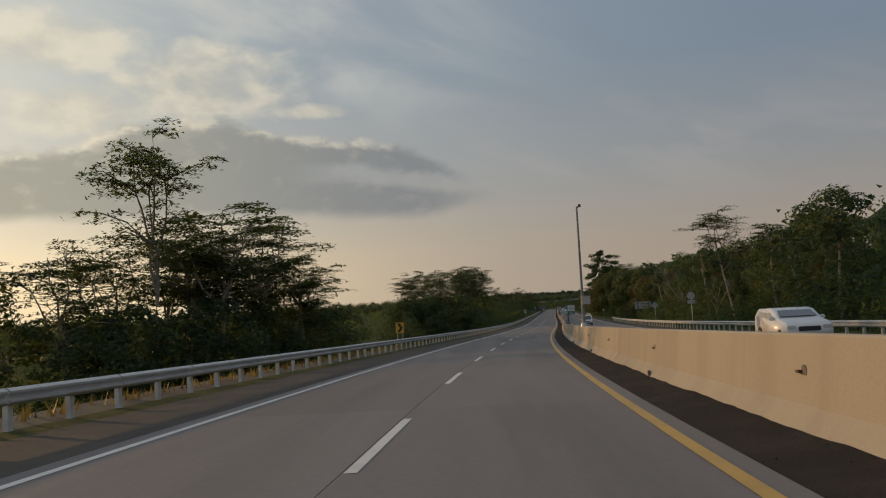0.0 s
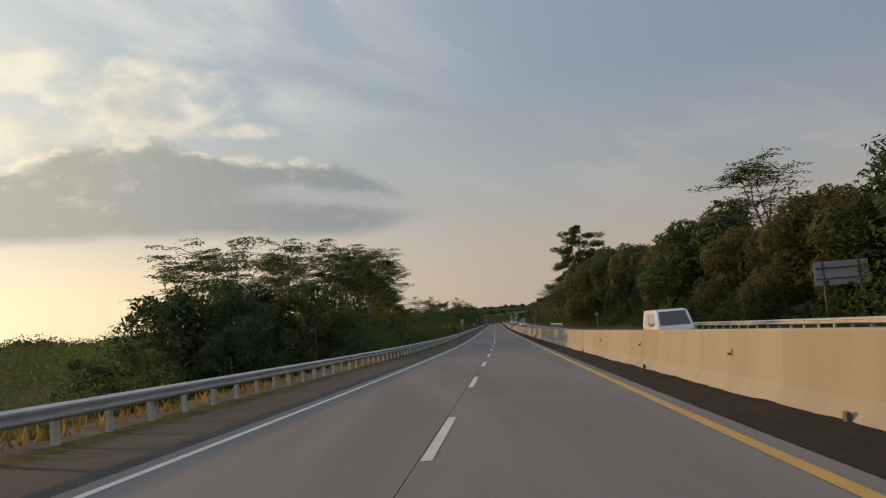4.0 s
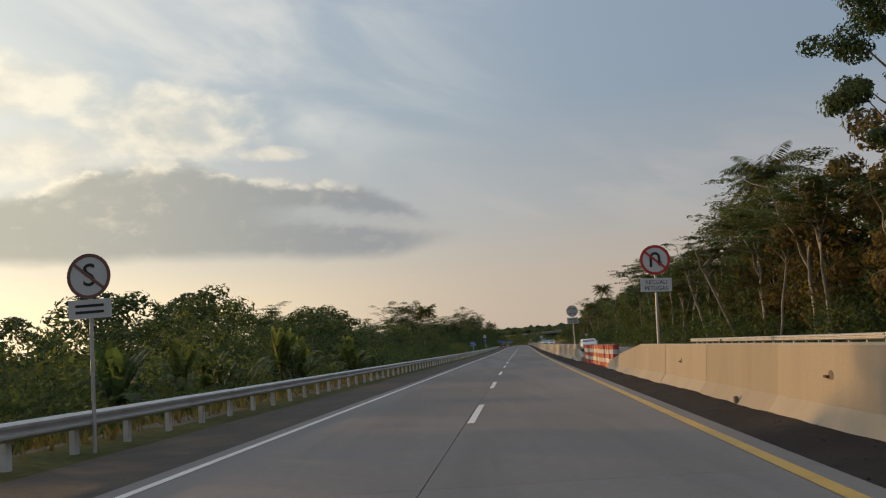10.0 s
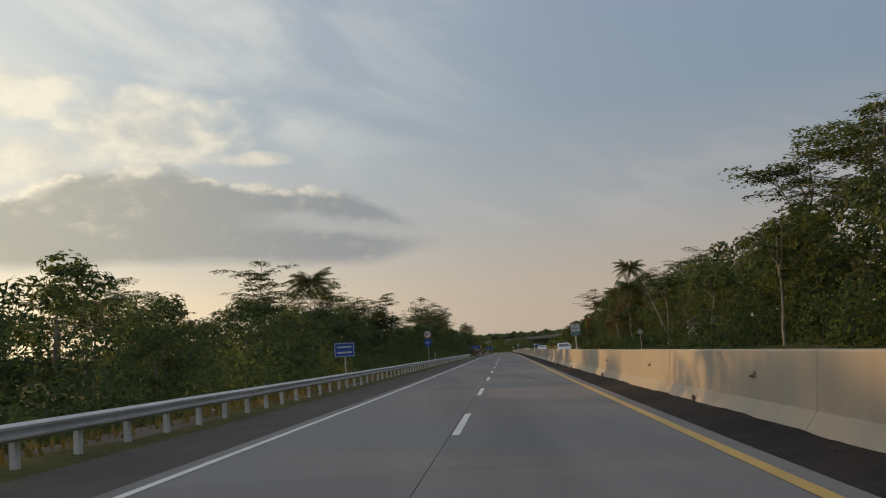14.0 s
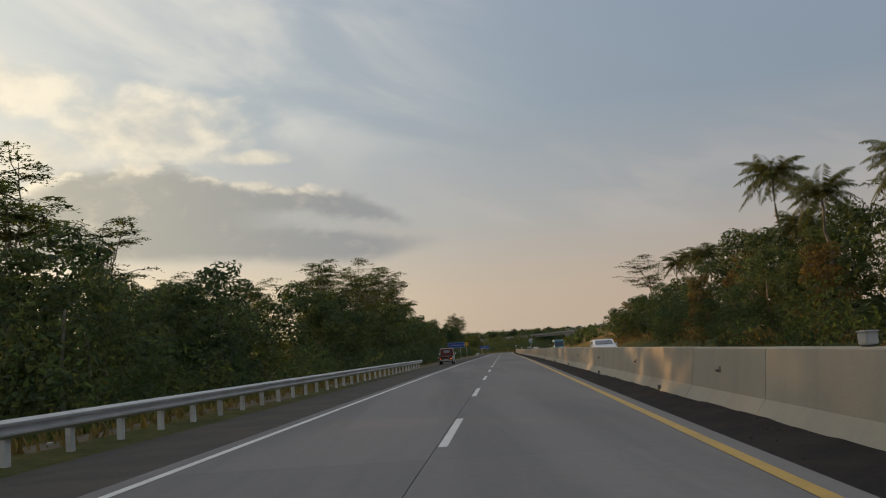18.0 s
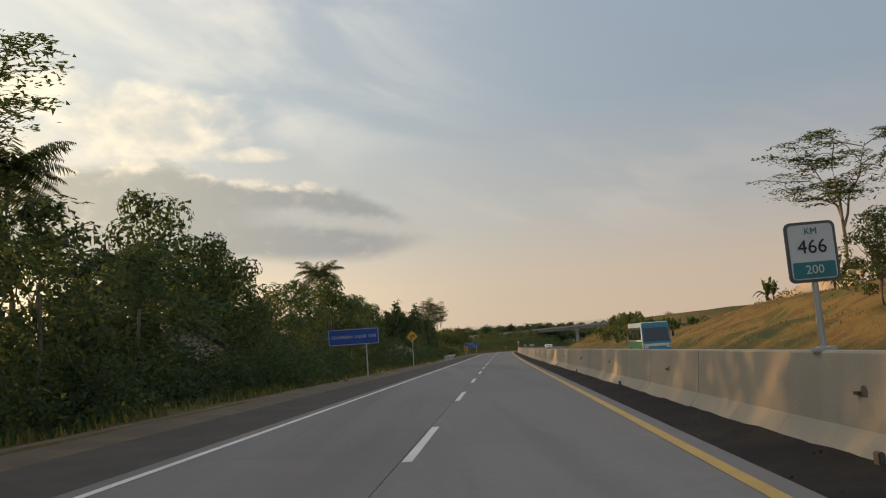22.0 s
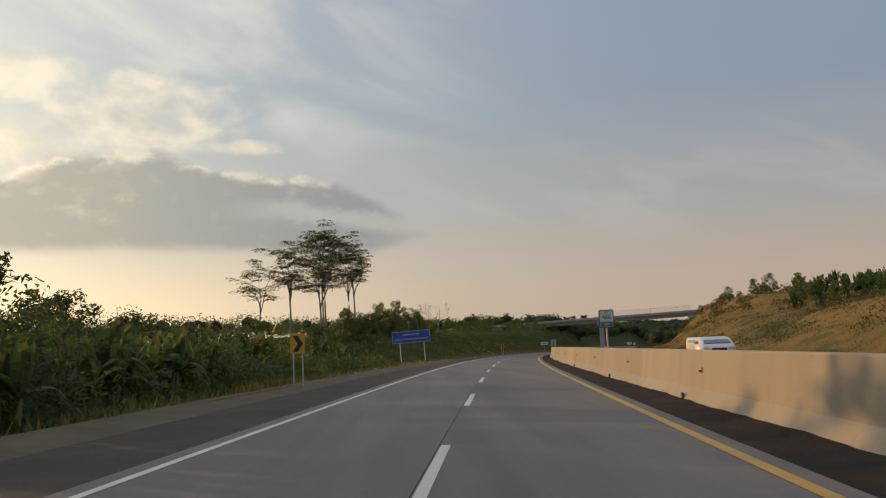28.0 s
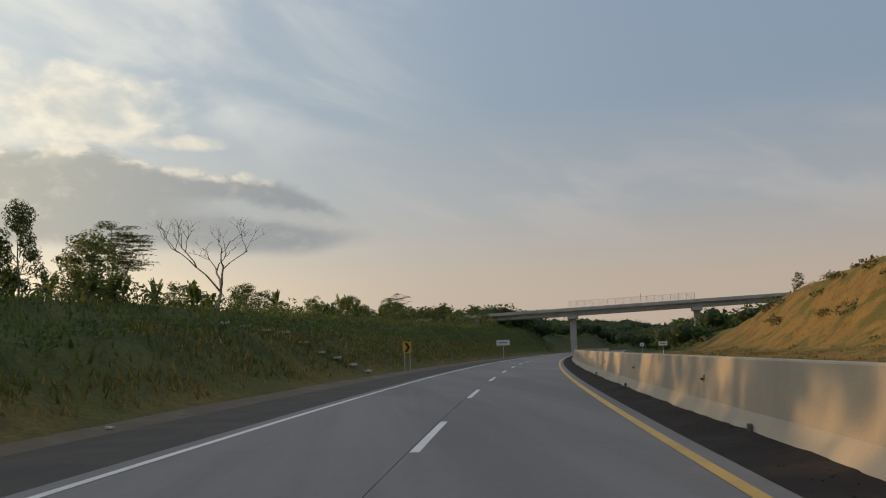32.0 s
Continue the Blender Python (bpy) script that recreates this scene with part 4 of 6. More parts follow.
def banana(seed, h=3.4):
    """A clump of banana stems with long upright and arching torn leaves, old ones hanging down the stem."""
    r = random.Random(seed)
    w = Wood()
    v, f = [], []
    for stem in range(r.randint(2, 3)):
        o = Vector((r.uniform(-.8, .8), r.uniform(-.8, .8), 0)) if stem else Vector((0, 0, 0))
        hh = h * r.uniform(.26, .42)
        w.limb([o + Vector((0, 0, -.1)), o + Vector((0, 0, hh * .5)), o + Vector((.05, 0, hh))], [.10, .08, .05], 7)
        for k in range(10):
            a = k * 2.4 + r.uniform(-.3, .3)
            out, side = Vector((math.cos(a), math.sin(a), 0)), Vector((-math.sin(a), math.cos(a), 0))
            kind = k % 5
            ln = h * r.uniform(.50, .66)
            go, lift, fall = ((.22, 1.05, .12), (.40, 1.15, .35), (.62, 1.0, .62), (.70, .62, .75), (.32, -.35, .40))[kind]
            lift *= r.uniform(.85, 1.15)
            row = []
            for i in range(8):
                t_ = i / 7
                c = o + Vector((0, 0, hh * .95)) + out * ln * go * t_ + Vector((0, 0, ln * (lift * t_ - fall * t_ ** 2.4)))
                c.z = max(c.z, .05)
                wd = (.24 * math.sin(math.pi * min(.98, .06 + .88 * t_)) * h / 3.4 + .015) * (.55 if kind == 4 else 1)
                dip = wd * r.uniform(.1, .5)
                row.append((c + side * wd + Vector((0, 0, -dip)), c, c - side * wd + Vector((0, 0, -dip))))
            for i in range(7):
                for k2 in (0, 1):
                    if r.random() < .10:
                        continue
                    b = len(v)
                    v += [row[i][k2], row[i][k2 + 1], row[i + 1][k2 + 1], row[i + 1][k2].lerp(row[i][k2], r.uniform(0, .35))]
                    f.append((b, b + 1, b + 2, b + 3))
    return w.mesh("stem", MATS["green_stem"]), mesh_of("leaves", v, f, LEAF_BANANA)


def teak(seed, h=9.5):
    """A slim straight plantation tree with big drooping leaves up its stem."""
    r = random.Random(seed)
    g = np.random.default_rng(seed)
    w = Wood()
    w.limb(bend(r, (0, 0, -.3), (r.uniform(-.3, .3), r.uniform(-.3, .3), h), 0, .015, 6), taper(.10, .03, 7), 7)
    cs = []
    for k in range(26):
        z = h * (.34 + .66 * (k + r.random()) / 26)
        a = k * 2.4
        q = 1.25 * (1.18 - z / h) + .35
        e = Vector((math.cos(a) * q, math.sin(a) * q, z + .35))
        w.limb(bend(r, (0, 0, z - .2), e, .1, .05, 2), taper(.03, .01, 3), 4)
        for m in range(2):
            c = Vector((0, 0, z)).lerp(e, .55 + .45 * m)
            cs.append(np.array(c) + g.normal(size=(14, 3)) * np.array([.25, .25, .26]))
    return w.mesh("trunk", PALE_BARK), leaves_mesh("crown", np.concatenate(cs), .44, .27, .2, LEAF_DARK, seed, .9)


def bare_tree(seed, h=7.5):
    r = random.Random(seed)
    w = Wood()

    def grow(p, way, ln, rad, depth):
        e = p + way * ln
        w.limb(bend(r, p, e, 0, .05, 3), taper(rad, rad * .62, 4), 5)
        if depth == 0:
            return
        for _ in range(r.randint(2, 3)):
            n_ = (way + Vector((r.uniform(-.75, .75), r.uniform(-.75, .75), r.uniform(-.05, .4)))).normalized()
            grow(p.lerp(e, r.uniform(.75, 1.0)), n_, ln * r.uniform(.62, .82), rad * .58, depth - 1)

    grow(Vector((0, 0, -.3)), Vector((.05, 0, 1)), h * .30, h * .011, 5)
    return w.mesh("trunk", PALE_BARK), None


def emergent(seed, h=24.0):
    """A forest tree that stands over the rest, its crown in a few dense, level clumps with gaps between."""
    r = random.Random(seed)
    g = np.random.default_rng(seed)
    w = Wood()
    top = Vector((.8, .3, h * .9))
    stem = bend(r, (0, 0, -.3), top, 0, .03, 6)
    w.limb(stem, taper(.36, .10, 7), 8)
    cs, ns = [], []
    for k in range(13):
        f = k / 12
        a, q_ = k * 2.4, (7.6 - 5.2 * f) * r.uniform(.5, 1.0)
        c = Vector((math.cos(a) * q_, math.sin(a) * q_, h * (.56 + .41 * f)))
        w.limb(bend(r, Vector((0, 0, -.3)).lerp(top, .50 + .42 * f), c, .2, .06, 3), taper(.12, .03, 4), 5)
        for j in range(5):
            o = np.array(c) + np.array((r.uniform(-2.3, 2.3), r.uniform(-2.3, 2.3), r.uniform(-.6, .5)))
            m, rad = 220, r.uniform(.8, 1.7)
            u = g.normal(size=(m, 3))
            u /= np.linalg.norm(u, axis=1)[:, None]
            ns.append(u.copy())
            cs.append(o + u * (rad * g.uniform(.6, 1.1, m))[:, None] * np.array([1, 1, .55]))
    return w.mesh("trunk", PALE_BARK), leaves_mesh("crown", np.concatenate(cs), .36, .2, .3, LEAF_DARK, seed, .2, True, np.concatenate(ns))


paint("green_stem", (0.16, 0.17, 0.07), 0.7, grain=0.2, stain=0.3, second=(0.18, 0.12, 0.06))
SORTS = {
    "slim": ([sengon(15, 18, 3.2, .60, 14, 130, LEAF_DARK, .28), sengon(16, 18, 3.6, .55, 15, 130, LEAF, .22), sengon(17, 18, 3.0, .58, 14, 130, LEAF_DARK, .34)], 18.0, "slim pale-stemmed tree at the edge of the woods", "roadside trees"),
    "sengon": ([sengon(11), sengon(12, 18, 6.5, .38), sengon(13, 18, 5.5, .48), sengon(14, 18, 7.0, .40, 30)], 18.0, "tall feathery tree with flat airy tiers of leaves", "roadside trees"),
    "broad": ([broadleaf(21, leafs=165, size=.42, coarse=True), broadleaf(22, 12, 5.2, .2, leafs=165, size=.42, coarse=True), broadleaf(23, 12, 4.2, .3, 20, leafs=165, size=.42, coarse=True)], 12.0, "broad-leaved tree with an uneven clumped crown", "roadside trees"),
    "thick": ([broadleaf(24, 12, 4.8, .14, 24, 125, LEAF, .48, None, True), broadleaf(25, 12, 5.2, .12, 24, 125, LEAF, .48, None, True)], 12.0, "broad-leaved tree in the back rows", "roadside trees"),
    "dry": ([broadleaf(31, 12, 4.6, .12, 24, 160, LEAF_DRY, .42, None, True)], 12.0, "brownish dry-leaved tree beside the road", "roadside trees"),
    "dark": ([broadleaf(41, 12, 5.4, .06, 28, 125, LEAF_DARK, .49, None, True), broadleaf(42, 12, 5.0, .08, 28, 125, LEAF_DARK, .49, None, True)], 12.0, "dense dark green tree with foliage to the ground", "roadside trees"),
    "dark_back": ([broadleaf(41, 12, 5.4, .06, 26, 85, LEAF_DARK, .64, None, True), broadleaf(42, 12, 5.0, .08, 26, 85, LEAF_DARK, .64, None, True)], 12.0, "", ""),
    "thick_back": ([broadleaf(24, 12, 4.8, .14, 22, 100, LEAF, .54, None, True), broadleaf(25, 12, 5.2, .12, 22, 100, LEAF, .54, None, True)], 12.0, "", ""),
    "creeper": ([hanging(51), hanging(52, 15, 5.6, LEAF_OLIVE), hanging(53, 15, 4.6, LEAF_OLIVE)], 15.0, "tree smothered in hanging creepers", "creeper-covered trees"),
    "palm": ([coconut(61), coconut(62)], 13.0, "coconut palm with drooping fronds", "coconut palms"),
    "banana": ([banana(71), banana(72), banana(73)], 3.4, "banana plant with wide torn leaves", "banana plants"),
    "teak": ([teak(81), teak(82), teak(83)], 9.5, "slim plantation tree with large drooping leaves", "plantation trees"),
    "emergent": ([emergent(95)], 24.0, "tall forest tree with a crown of dense separate clumps", "roadside trees"),
    "bare": ([bare_tree(91)], 7.5, "leafless tree with fine spreading branches", "roadside trees"),
}
COUNT = {k: 0 for k in SORTS}


def plant(sort, s, d, h, turn=None, wide=1.0, sink=0.15):
    """One plant of a sort, h metres high, standing on the ground at a station and offset."""
    kinds, own, label, group = SORTS[sort]
    k = COUNT[sort]
    COUNT[sort] += 1
    trunk, crown = kinds[k % len(kinds)]
    q = random.Random(k * 31 + len(sort))
    m = at(s, d, float(rise(s, d)) - sink, q.uniform(0, 360) if turn is None else turn)
    f = h / own
    names = {"palm": ("palm_tree", "palm"), "banana": ("banana_plant", "banana plant")}.get(sort, ("tree", "tree"))
    e = empty(names[0], m @ Matrix.Diagonal((f * wide, f * wide, f, 1)), label, names[1], group)
    ob_of("stem" if sort == "banana" else "trunk", trunk, e)
    if crown:
        ob_of("leaves" if sort == "banana" else "fronds" if sort == "palm" else "crown", crown, e)
    return e


MASS = []


def rows_of(sort, s0, s1, d0, d1, count, h0, h1, seed, wide=1.0, mass=False):
    q = random.Random(seed)
    for i in range(count):
        (into_mass if mass or sort == "dark" else plant)(sort, s0 + (s1 - s0) * (i + q.uniform(.1, .9)) / count, q.uniform(d0, d1), q.uniform(h0, h1), wide=wide * q.uniform(.85, 1.15))


def into_mass(sort, s, d, h, wide=1.0):
    """Back rows of the woods: the same plants, kept for one joined mass."""
    if sort in ("dark", "thick") and (d > 28.5 or d < -29):
        sort += "_back"
    kinds, own = SORTS[sort][:2]
    k = len(MASS)
    f = h / own
    MASS.append((sort, kinds[k % len(kinds)], at(s, d, float(rise(s, d)) - .15, k * 77.7 % 360) @ Matrix.Diagonal((f * wide, f * wide, f, 1)), d > 0))


def join_mass():
    for sort in SORTS:
        for right in (False, True):
            for which, name in ((0, "back_trunks"), (1, "back_foliage")):
                vs, fs, n_ = [], [], 0
                mat = None
                for kind, pair, m, side in MASS:
                    if kind != sort or side != right:
                        continue
                    me = pair[which]
                    a = np.empty(len(me.vertices) * 3, np.float32)
                    me.vertices.foreach_get("co", a)
                    b = np.array(m)
                    vs.append(a.reshape(-1, 3) @ b[:3, :3].T + b[:3, 3])
                    ln = np.empty(len(me.polygons), np.int32)
                    me.polygons.foreach_get("loop_total", ln)
                    li = np.empty(len(me.loops), np.int32)
                    me.loops.foreach_get("vertex_index", li)
                    fs.append((li + n_, ln))
                    n_ += len(me.vertices)
                    mat = me.materials[0]
                if not vs:
                    continue
                v, li, ln = np.concatenate(vs), np.concatenate([f[0] for f in fs]), np.concatenate([f[1] for f in fs])
                me = bpy.data.meshes.new(name)
                me.vertices.add(len(v))
                me.vertices.foreach_set("co", v.astype(np.float32).ravel())
                me.loops.add(len(li))
                me.loops.foreach_set("vertex_index", li)
                me.polygons.add(len(ln))
                me.polygons.foreach_set("loop_start", (np.cumsum(ln) - ln).astype(np.int32))
                me.materials.append(mat)
                me.update(calc_edges=True)
                tagged(ob_of(name, me), "trunks of the woods' back rows" if which == 0 else "dense foliage of the woods behind the first trees", "woods", kind="stuff")


def thicket(name, spots, size, material, label, category, seed, per=150, leaf=.38, low=.15):
    """Many bushes as one mass of leaves: spots of station, offset, radius and height."""
    g = np.random.default_rng(seed)
    cs = []
    for s, d, r_, h in spots:
        m = int(per * (r_ * h) / 3.0) + 40
        u = g.normal(size=(m, 3))
        u /= np.linalg.norm(u, axis=1)[:, None]
        u[:, 2] = np.abs(u[:, 2]) * 1.0
        k = (g.uniform(.5, 1.08, m) ** .5)[:, None] * (1 + .25 * np.sin(u[:, :1] * 7 + s) * np.sin(u[:, 1:2] * 6 + d))
        u = u * k * np.array([r_, r_, h])
        base = along(s, d, float(rise(s, d)) - low)
        cs.append(base + u)
    me = leaves_mesh(name, np.concatenate(cs), leaf, leaf * .5, .2, material, seed, .2, True)
    return tagged(ob_of(name, me), label, category, kind="stuff")


def spots(s0, s1, d0, d1, count, r0, r1, h0, h1, seed):
    q = random.Random(seed)
    return [(s0 + (s1 - s0) * (i + q.random()) / count, q.uniform(d0, d1), q.uniform(r0, r1), q.uniform(h0, h1)) for i in range(count)]


# left side, from the start: tall airy trees over a field, then a valley, woods, thickets, teak, bananas and the cutting
for s, d, h in ((74, -32, 29), (66, -36, 17), (84, -30, 22), (92, -36, 22), (99, -31, 24), (106, -37, 22), (112, -30, 20), (118, -34, 18), (124, -33, 18), (88, -42, 20), (102, -44, 22), (60, -44, 16), (78, -40, 18), (128, -40, 16),
                (200, -31, 16), (206, -27, 17.5), (212, -33, 18), (216, -24, 17), (224, -21, 17), (233, -27, 18), (243, -22, 18), (250, -30, 19), (259, -24, 19), (268, -22, 20), (276, -28, 20), (284, -21, 21), (291, -25, 22), (299, -24, 20), (306, -27, 18), (228, -34, 17), (262, -36, 20), (312, -25, 15.5)):
    plant("sengon", s, d, h, wide=.78 if s > 210 else .66 if h > 25 else .95)
for s, d, h in ((281, -26, 21), (288, -24, 20), (296, -28, 21), (303, -26, 17), (309, -24, 14.5), (293, -22, 19)):
    plant("sengon", s, d, h, wide=.68)
for s, d, h in ((87, -34, 20), (95, -33, 20), (108, -34, 21), (115, -38, 19), (97, -39, 20)):
    plant("sengon", s, d, h, wide=.9)
rows_of("broad", 58, 132, -44, -27, 12, 8, 13, 101)
rows_of("dark", 62, 130, -40, -27, 16, 8, 12, 102, 1.2)
rows_of("thick", 206, 284, -32, -18, 13, 7, 10.5, 103, mass=True)
rows_of("dark", 206, 292, -26, -15, 13, 4.5, 7, 104, 1.3)
rows_of("dark", 290, 322, -33, -23, 7, 4, 5.5, 1041, 1.3)
rows_of("dark", 262, 316, -42, -33, 12, 7, 9, 1042, 1.3)
for s, d, h in ((303, -21, 8.5), (309, -19, 7.5), (296, -24, 8), (314, -22, 6.8), (520, -24, 13), (792, -29, 16.6), (690, -24, 13)):
    plant("palm", s, d, h)
rows_of("banana", 316, 352, -13.5, -10.5, 9, 3.0, 4.2, 105)
rows_of("banana", 355, 372, -14, -11, 5, 3.0, 4.0, 106)
rows_of("dark", 318, 420, -34, -17, 18, 5.5, 8.0, 107, 1.3)
rows_of("thick", 360, 540, -36, -20, 20, 5.5, 8.5, 108, 1.1, mass=True)
rows_of("thick", 430, 575, -64, -38, 20, 9, 12.5, 1081, 1.15, mass=True)
rows_of("dark", 378, 408, -50, -38, 7, 10, 12, 1082, 1.15)
rows_of("dark", 420, 545, -26, -14, 20, 4.5, 7, 109, 1.2)
for s, d, h in ((425, -40, 11), (440, -36, 12), (452, -42, 12), (516, -29.5, 16.0), (518, -33, 12), (500, -36, 11), (553, -76, 21.5), (560, -80, 19), (533, -55.5, 18.4), (540, -60, 16.5), (565, -33, 17), (570, -38, 14.5), (478, -33, 11)):
    plant("sengon", s, d, h)
for s, d, h in ((534, -20, 11), (541, -22, 12.5), (548, -19, 13), (555, -23, 12), (562, -19, 10.5), (571, -22, 7.5)):
    plant("sengon", s, d, h, wide=.9)
rows_of("broad", 545, 585, -24, -15, 6, 5, 7.5, 110)
rows_of("dark", 506, 558, -29, -18, 14, 8, 10.5, 1102, 1.2)
rows_of("dark", 556, 606, -27, -14, 20, 6, 8, 1101, 1.2)
for s, d, h in ((584, -25, 9.5), (591, -22, 9), (598, -26, 10.5), (606, -22, 10), (613, -25, 11)):
    plant("sengon", s, d, h, wide=.9)
rows_of("dark", 604, 640, -20, -13, 10, 6.5, 9, 111, 1.25)
rows_of("dark", 640, 694, -20, -12.5, 13, 6.5, 8.5, 1111, 1.25)
rows_of("broad", 610, 690, -22, -15, 11, 7, 9.5, 112)
for s, d, h in ((648, -19, 14), (655, -17, 14.5), (662, -20, 15.5), (668, -17, 17), (686, -25.5, 21.5), (640, -22, 14), (672, -16.5, 15)):
    plant("sengon", s, d, h, wide=.75)
rows_of("broad", 694, 730, -24, -13.5, 7, 7.5, 10, 113, 1.1)
rows_of("broad", 728, 744, -20, -15, 3, 9, 10.5, 1132)
rows_of("broad", 738, 768, -24, -13.5, 7, 5.5, 7.5, 1131, 1.1)
rows_of("dark", 694, 775, -18, -11.5, 20, 3.5, 5.5, 114, 1.2)
plant("broad", 697.5, -19.3, 12.6, wide=.85)
plant("broad", 699.5, -16.6, 9.0, wide=.8)
plant("broad", 777, -20.5, 11, wide=1.0)
plant("dark", 752, -17, 9)
rows_of("broad", 776, 800, -28, -18, 6, 8, 10, 115)
q = random.Random(8)
for i in range(43):
    plant("teak", 796 + i * 1.04 + q.uniform(-.4, .4), -14.5 - (i % 5) * 1.9 + .08 * max(0, i - 30) + q.uniform(-.6, .6), q.uniform(7.4, 10.2) - .06 * max(0, i - 22), wide=q.uniform(.75, 1.0))
rows_of("banana", 834, 856, -11.5, -9.9, 8, 2.2, 3.2, 116)
rows_of("banana", 800, 834, -14.5, -12.2, 12, 3.0, 4.0, 1162)
rows_of("dark", 792, 850, -18, -12.5, 20, 3.2, 4.6, 1161, 1.2)
rows_of("banana", 846, 898, -19, -12.5, 24, 3.0, 4.0, 117)
rows_of("dark", 846, 890, -22, -15, 12, 2.6, 3.6, 1171, 1.2)
rows_of("thick", 846, 905, -52, -26, 18, 3.4, 4.8, 1174, 1.3, mass=True)
rows_of("banana", 832, 862, -14.5, -11.4, 14, 2.5, 3.4, 1172)
rows_of("banana", 862, 902, -15, -12, 10, 1.8, 2.5, 1173)
rows_of("thick", 862, 930, -34, -20, 14, 3.6, 5.2, 118, 1.2, mass=True)
for s, d, h in ((926, -28, 15.5), (930, -25, 16.5), (937, -26.5, 18.3), (941, -28, 17), (944, -24, 14.8), (934, -35, 13), (948, -26, 15.5)):
    plant("sengon", s, d, h, wide=.74)
for s, d, h in ((950, -21.8, 5.8), (955.5, -20, 6.0), (965, -18.6, 4.2), (960, -24, 4.8), (946, -26, 4.6)):
    plant("broad", s, d, h, wide=.8)
rows_of("thick", 940, 974, -26, -18.5, 15, 3.2, 4.6, 119, 1.2, mass=True)
rows_of("banana", 926, 948, -24, -18, 7, 2.8, 4.0, 120)
rows_of("banana", 958, 975, -20, -17.5, 4, 1.8, 2.4, 1201)
rows_of("broad", 926, 958, -32, -22, 9, 2.0, 3.2, 1203)
plant("bare", 989, -19.6, 8.0, wide=1.9)
plant("sengon", 980, -22.5, 5.6, wide=1.2)
plant("sengon", 986, -25, 5.2, wide=1.2)
rows_of("thick", 950, 1010, 32, 38, 12, .9, 1.6, 1471, 1.3, mass=True)
plant("banana", 1052, -27, 5.0)
rows_of("banana", 972, 988, -26, -19, 5, 2.0, 3.0, 121)
rows_of("thick", 1000, 1235, -40, -22, 34, 2.6, 4.2, 122, 1.3, mass=True)
rows_of("banana", 996, 1190, -27, -19, 24, 2.4, 3.4, 1221)
plant("sengon", 1100, -31, 6.5, wide=1.2)

# right side: a wall of woods, then the dry cutting
rows_of("dark", 20, 130, 22, 30, 20, 6.5, 8.8, 131, 1.1)
rows_of("dark", 138, 170, 24, 32, 6, 9.5, 11.5, 1321, 1.1)
rows_of("thick", 10, 175, 25, 36, 26, 7.5, 10, 132, 1.1, mass=True)
rows_of("dry", 60, 175, 22, 28, 8, 6, 8.5, 133)
rows_of("creeper", 166, 206, 23.5, 28, 6, 7.4, 9.2, 1343, 1.3)
rows_of("creeper", 206, 262, 23.5, 28, 8, 9.2, 12.2, 134, 1.3)
rows_of("creeper", 262, 296, 23.5, 28, 6, 12, 15, 1341, 1.3)
rows_of("creeper", 298, 324, 23.5, 28, 5, 14.5, 16.5, 1342, 1.1)
rows_of("dark", 170, 235, 29, 38, 7, 9.5, 11, 1351, 1.1)
rows_of("dark", 235, 330, 29, 38, 9, 12, 14.5, 135, 1.1)
for s, d, h in ((311, 63, 35.5), (262, 46, 17), (140, 40, 14), (420, 38, 23), (427, 41, 23), (433, 37, 22), (412, 43, 21), (474, 31, 18.5), (482, 33, 19.5), (489, 30, 18), (468, 35, 17), (352, 21.5, 14), (366, 22, 13), (384, 21.5, 11.5), (402, 22, 10.5), (572, 28, 14), (580, 31, 15), (590, 33, 14.5), (700, 42, 15), (737, 37.7, 18.2), (396, 28, 16), (600, 46, 19), (668, 37, 12)):
    plant("sengon", s, d, h)
plant("emergent", 325, 22.8, 24)
plant("emergent", 335, 21.8, 20, wide=.8)
rows_of("dry", 320, 352, 22, 27, 7, 11, 14.5, 136)
rows_of("dry", 352, 380, 22, 26, 4, 9, 12, 137)
rows_of("dark", 350, 560, 24, 34, 34, 8.5, 12.0, 138, 1.1)
rows_of("thick", 380, 560, 22, 32, 22, 7, 11, 139, mass=True)
rows_of("dark", 555, 630, 23, 33, 15, 6, 9.5, 140, 1.1)
rows_of("dark", 634, 672, 22, 32, 15, 4.2, 6.8, 1401, 1.15)
rows_of("dark", 600, 642, 19.8, 25, 10, 3.2, 5.0, 1402, 1.2)
rows_of("dry", 555, 628, 22, 30, 9, 6, 9, 141)
rows_of("broad", 560, 630, 26, 36, 10, 8, 11, 142)
for s, d, h in ((583, 27, 11.5), (588, 30, 10.5), (596, 27, 11), (371, 20.6, 3.2), (379, 20.8, 3.8), (392, 20.8, 3.4), (408, 21, 3.6), (632, 35, 17), (614, 31, 9), (606, 28, 9.5), (622, 29, 9), (638, 27, 9), (732, 42.3, 14.3), (726, 45.4, 14.4), (384, 28.6, 16.8), (571, 25, 11)):
    plant("palm", s, d, h)
rows_of("broad", 656, 700, 20, 28, 9, 4, 7, 1431)
rows_of("dry", 660, 700, 22, 30, 5, 4, 6, 1432)
rows_of("banana", 722, 745, 31, 38, 6, 3.0, 4.0, 143)
rows_of("banana", 790, 850, 22, 36, 34, 2.6, 3.8, 144)
rows_of("banana", 880, 925, 31, 38, 26, 2.5, 3.6, 145)
rows_of("banana", 856, 884, 27, 36, 14, 3.0, 4.2, 1451)
rows_of("banana", 915, 952, 37, 44, 9, 2.2, 3.0, 146)
rows_of("broad", 950, 1070, 36, 50, 10, 2.2, 3.4, 147)
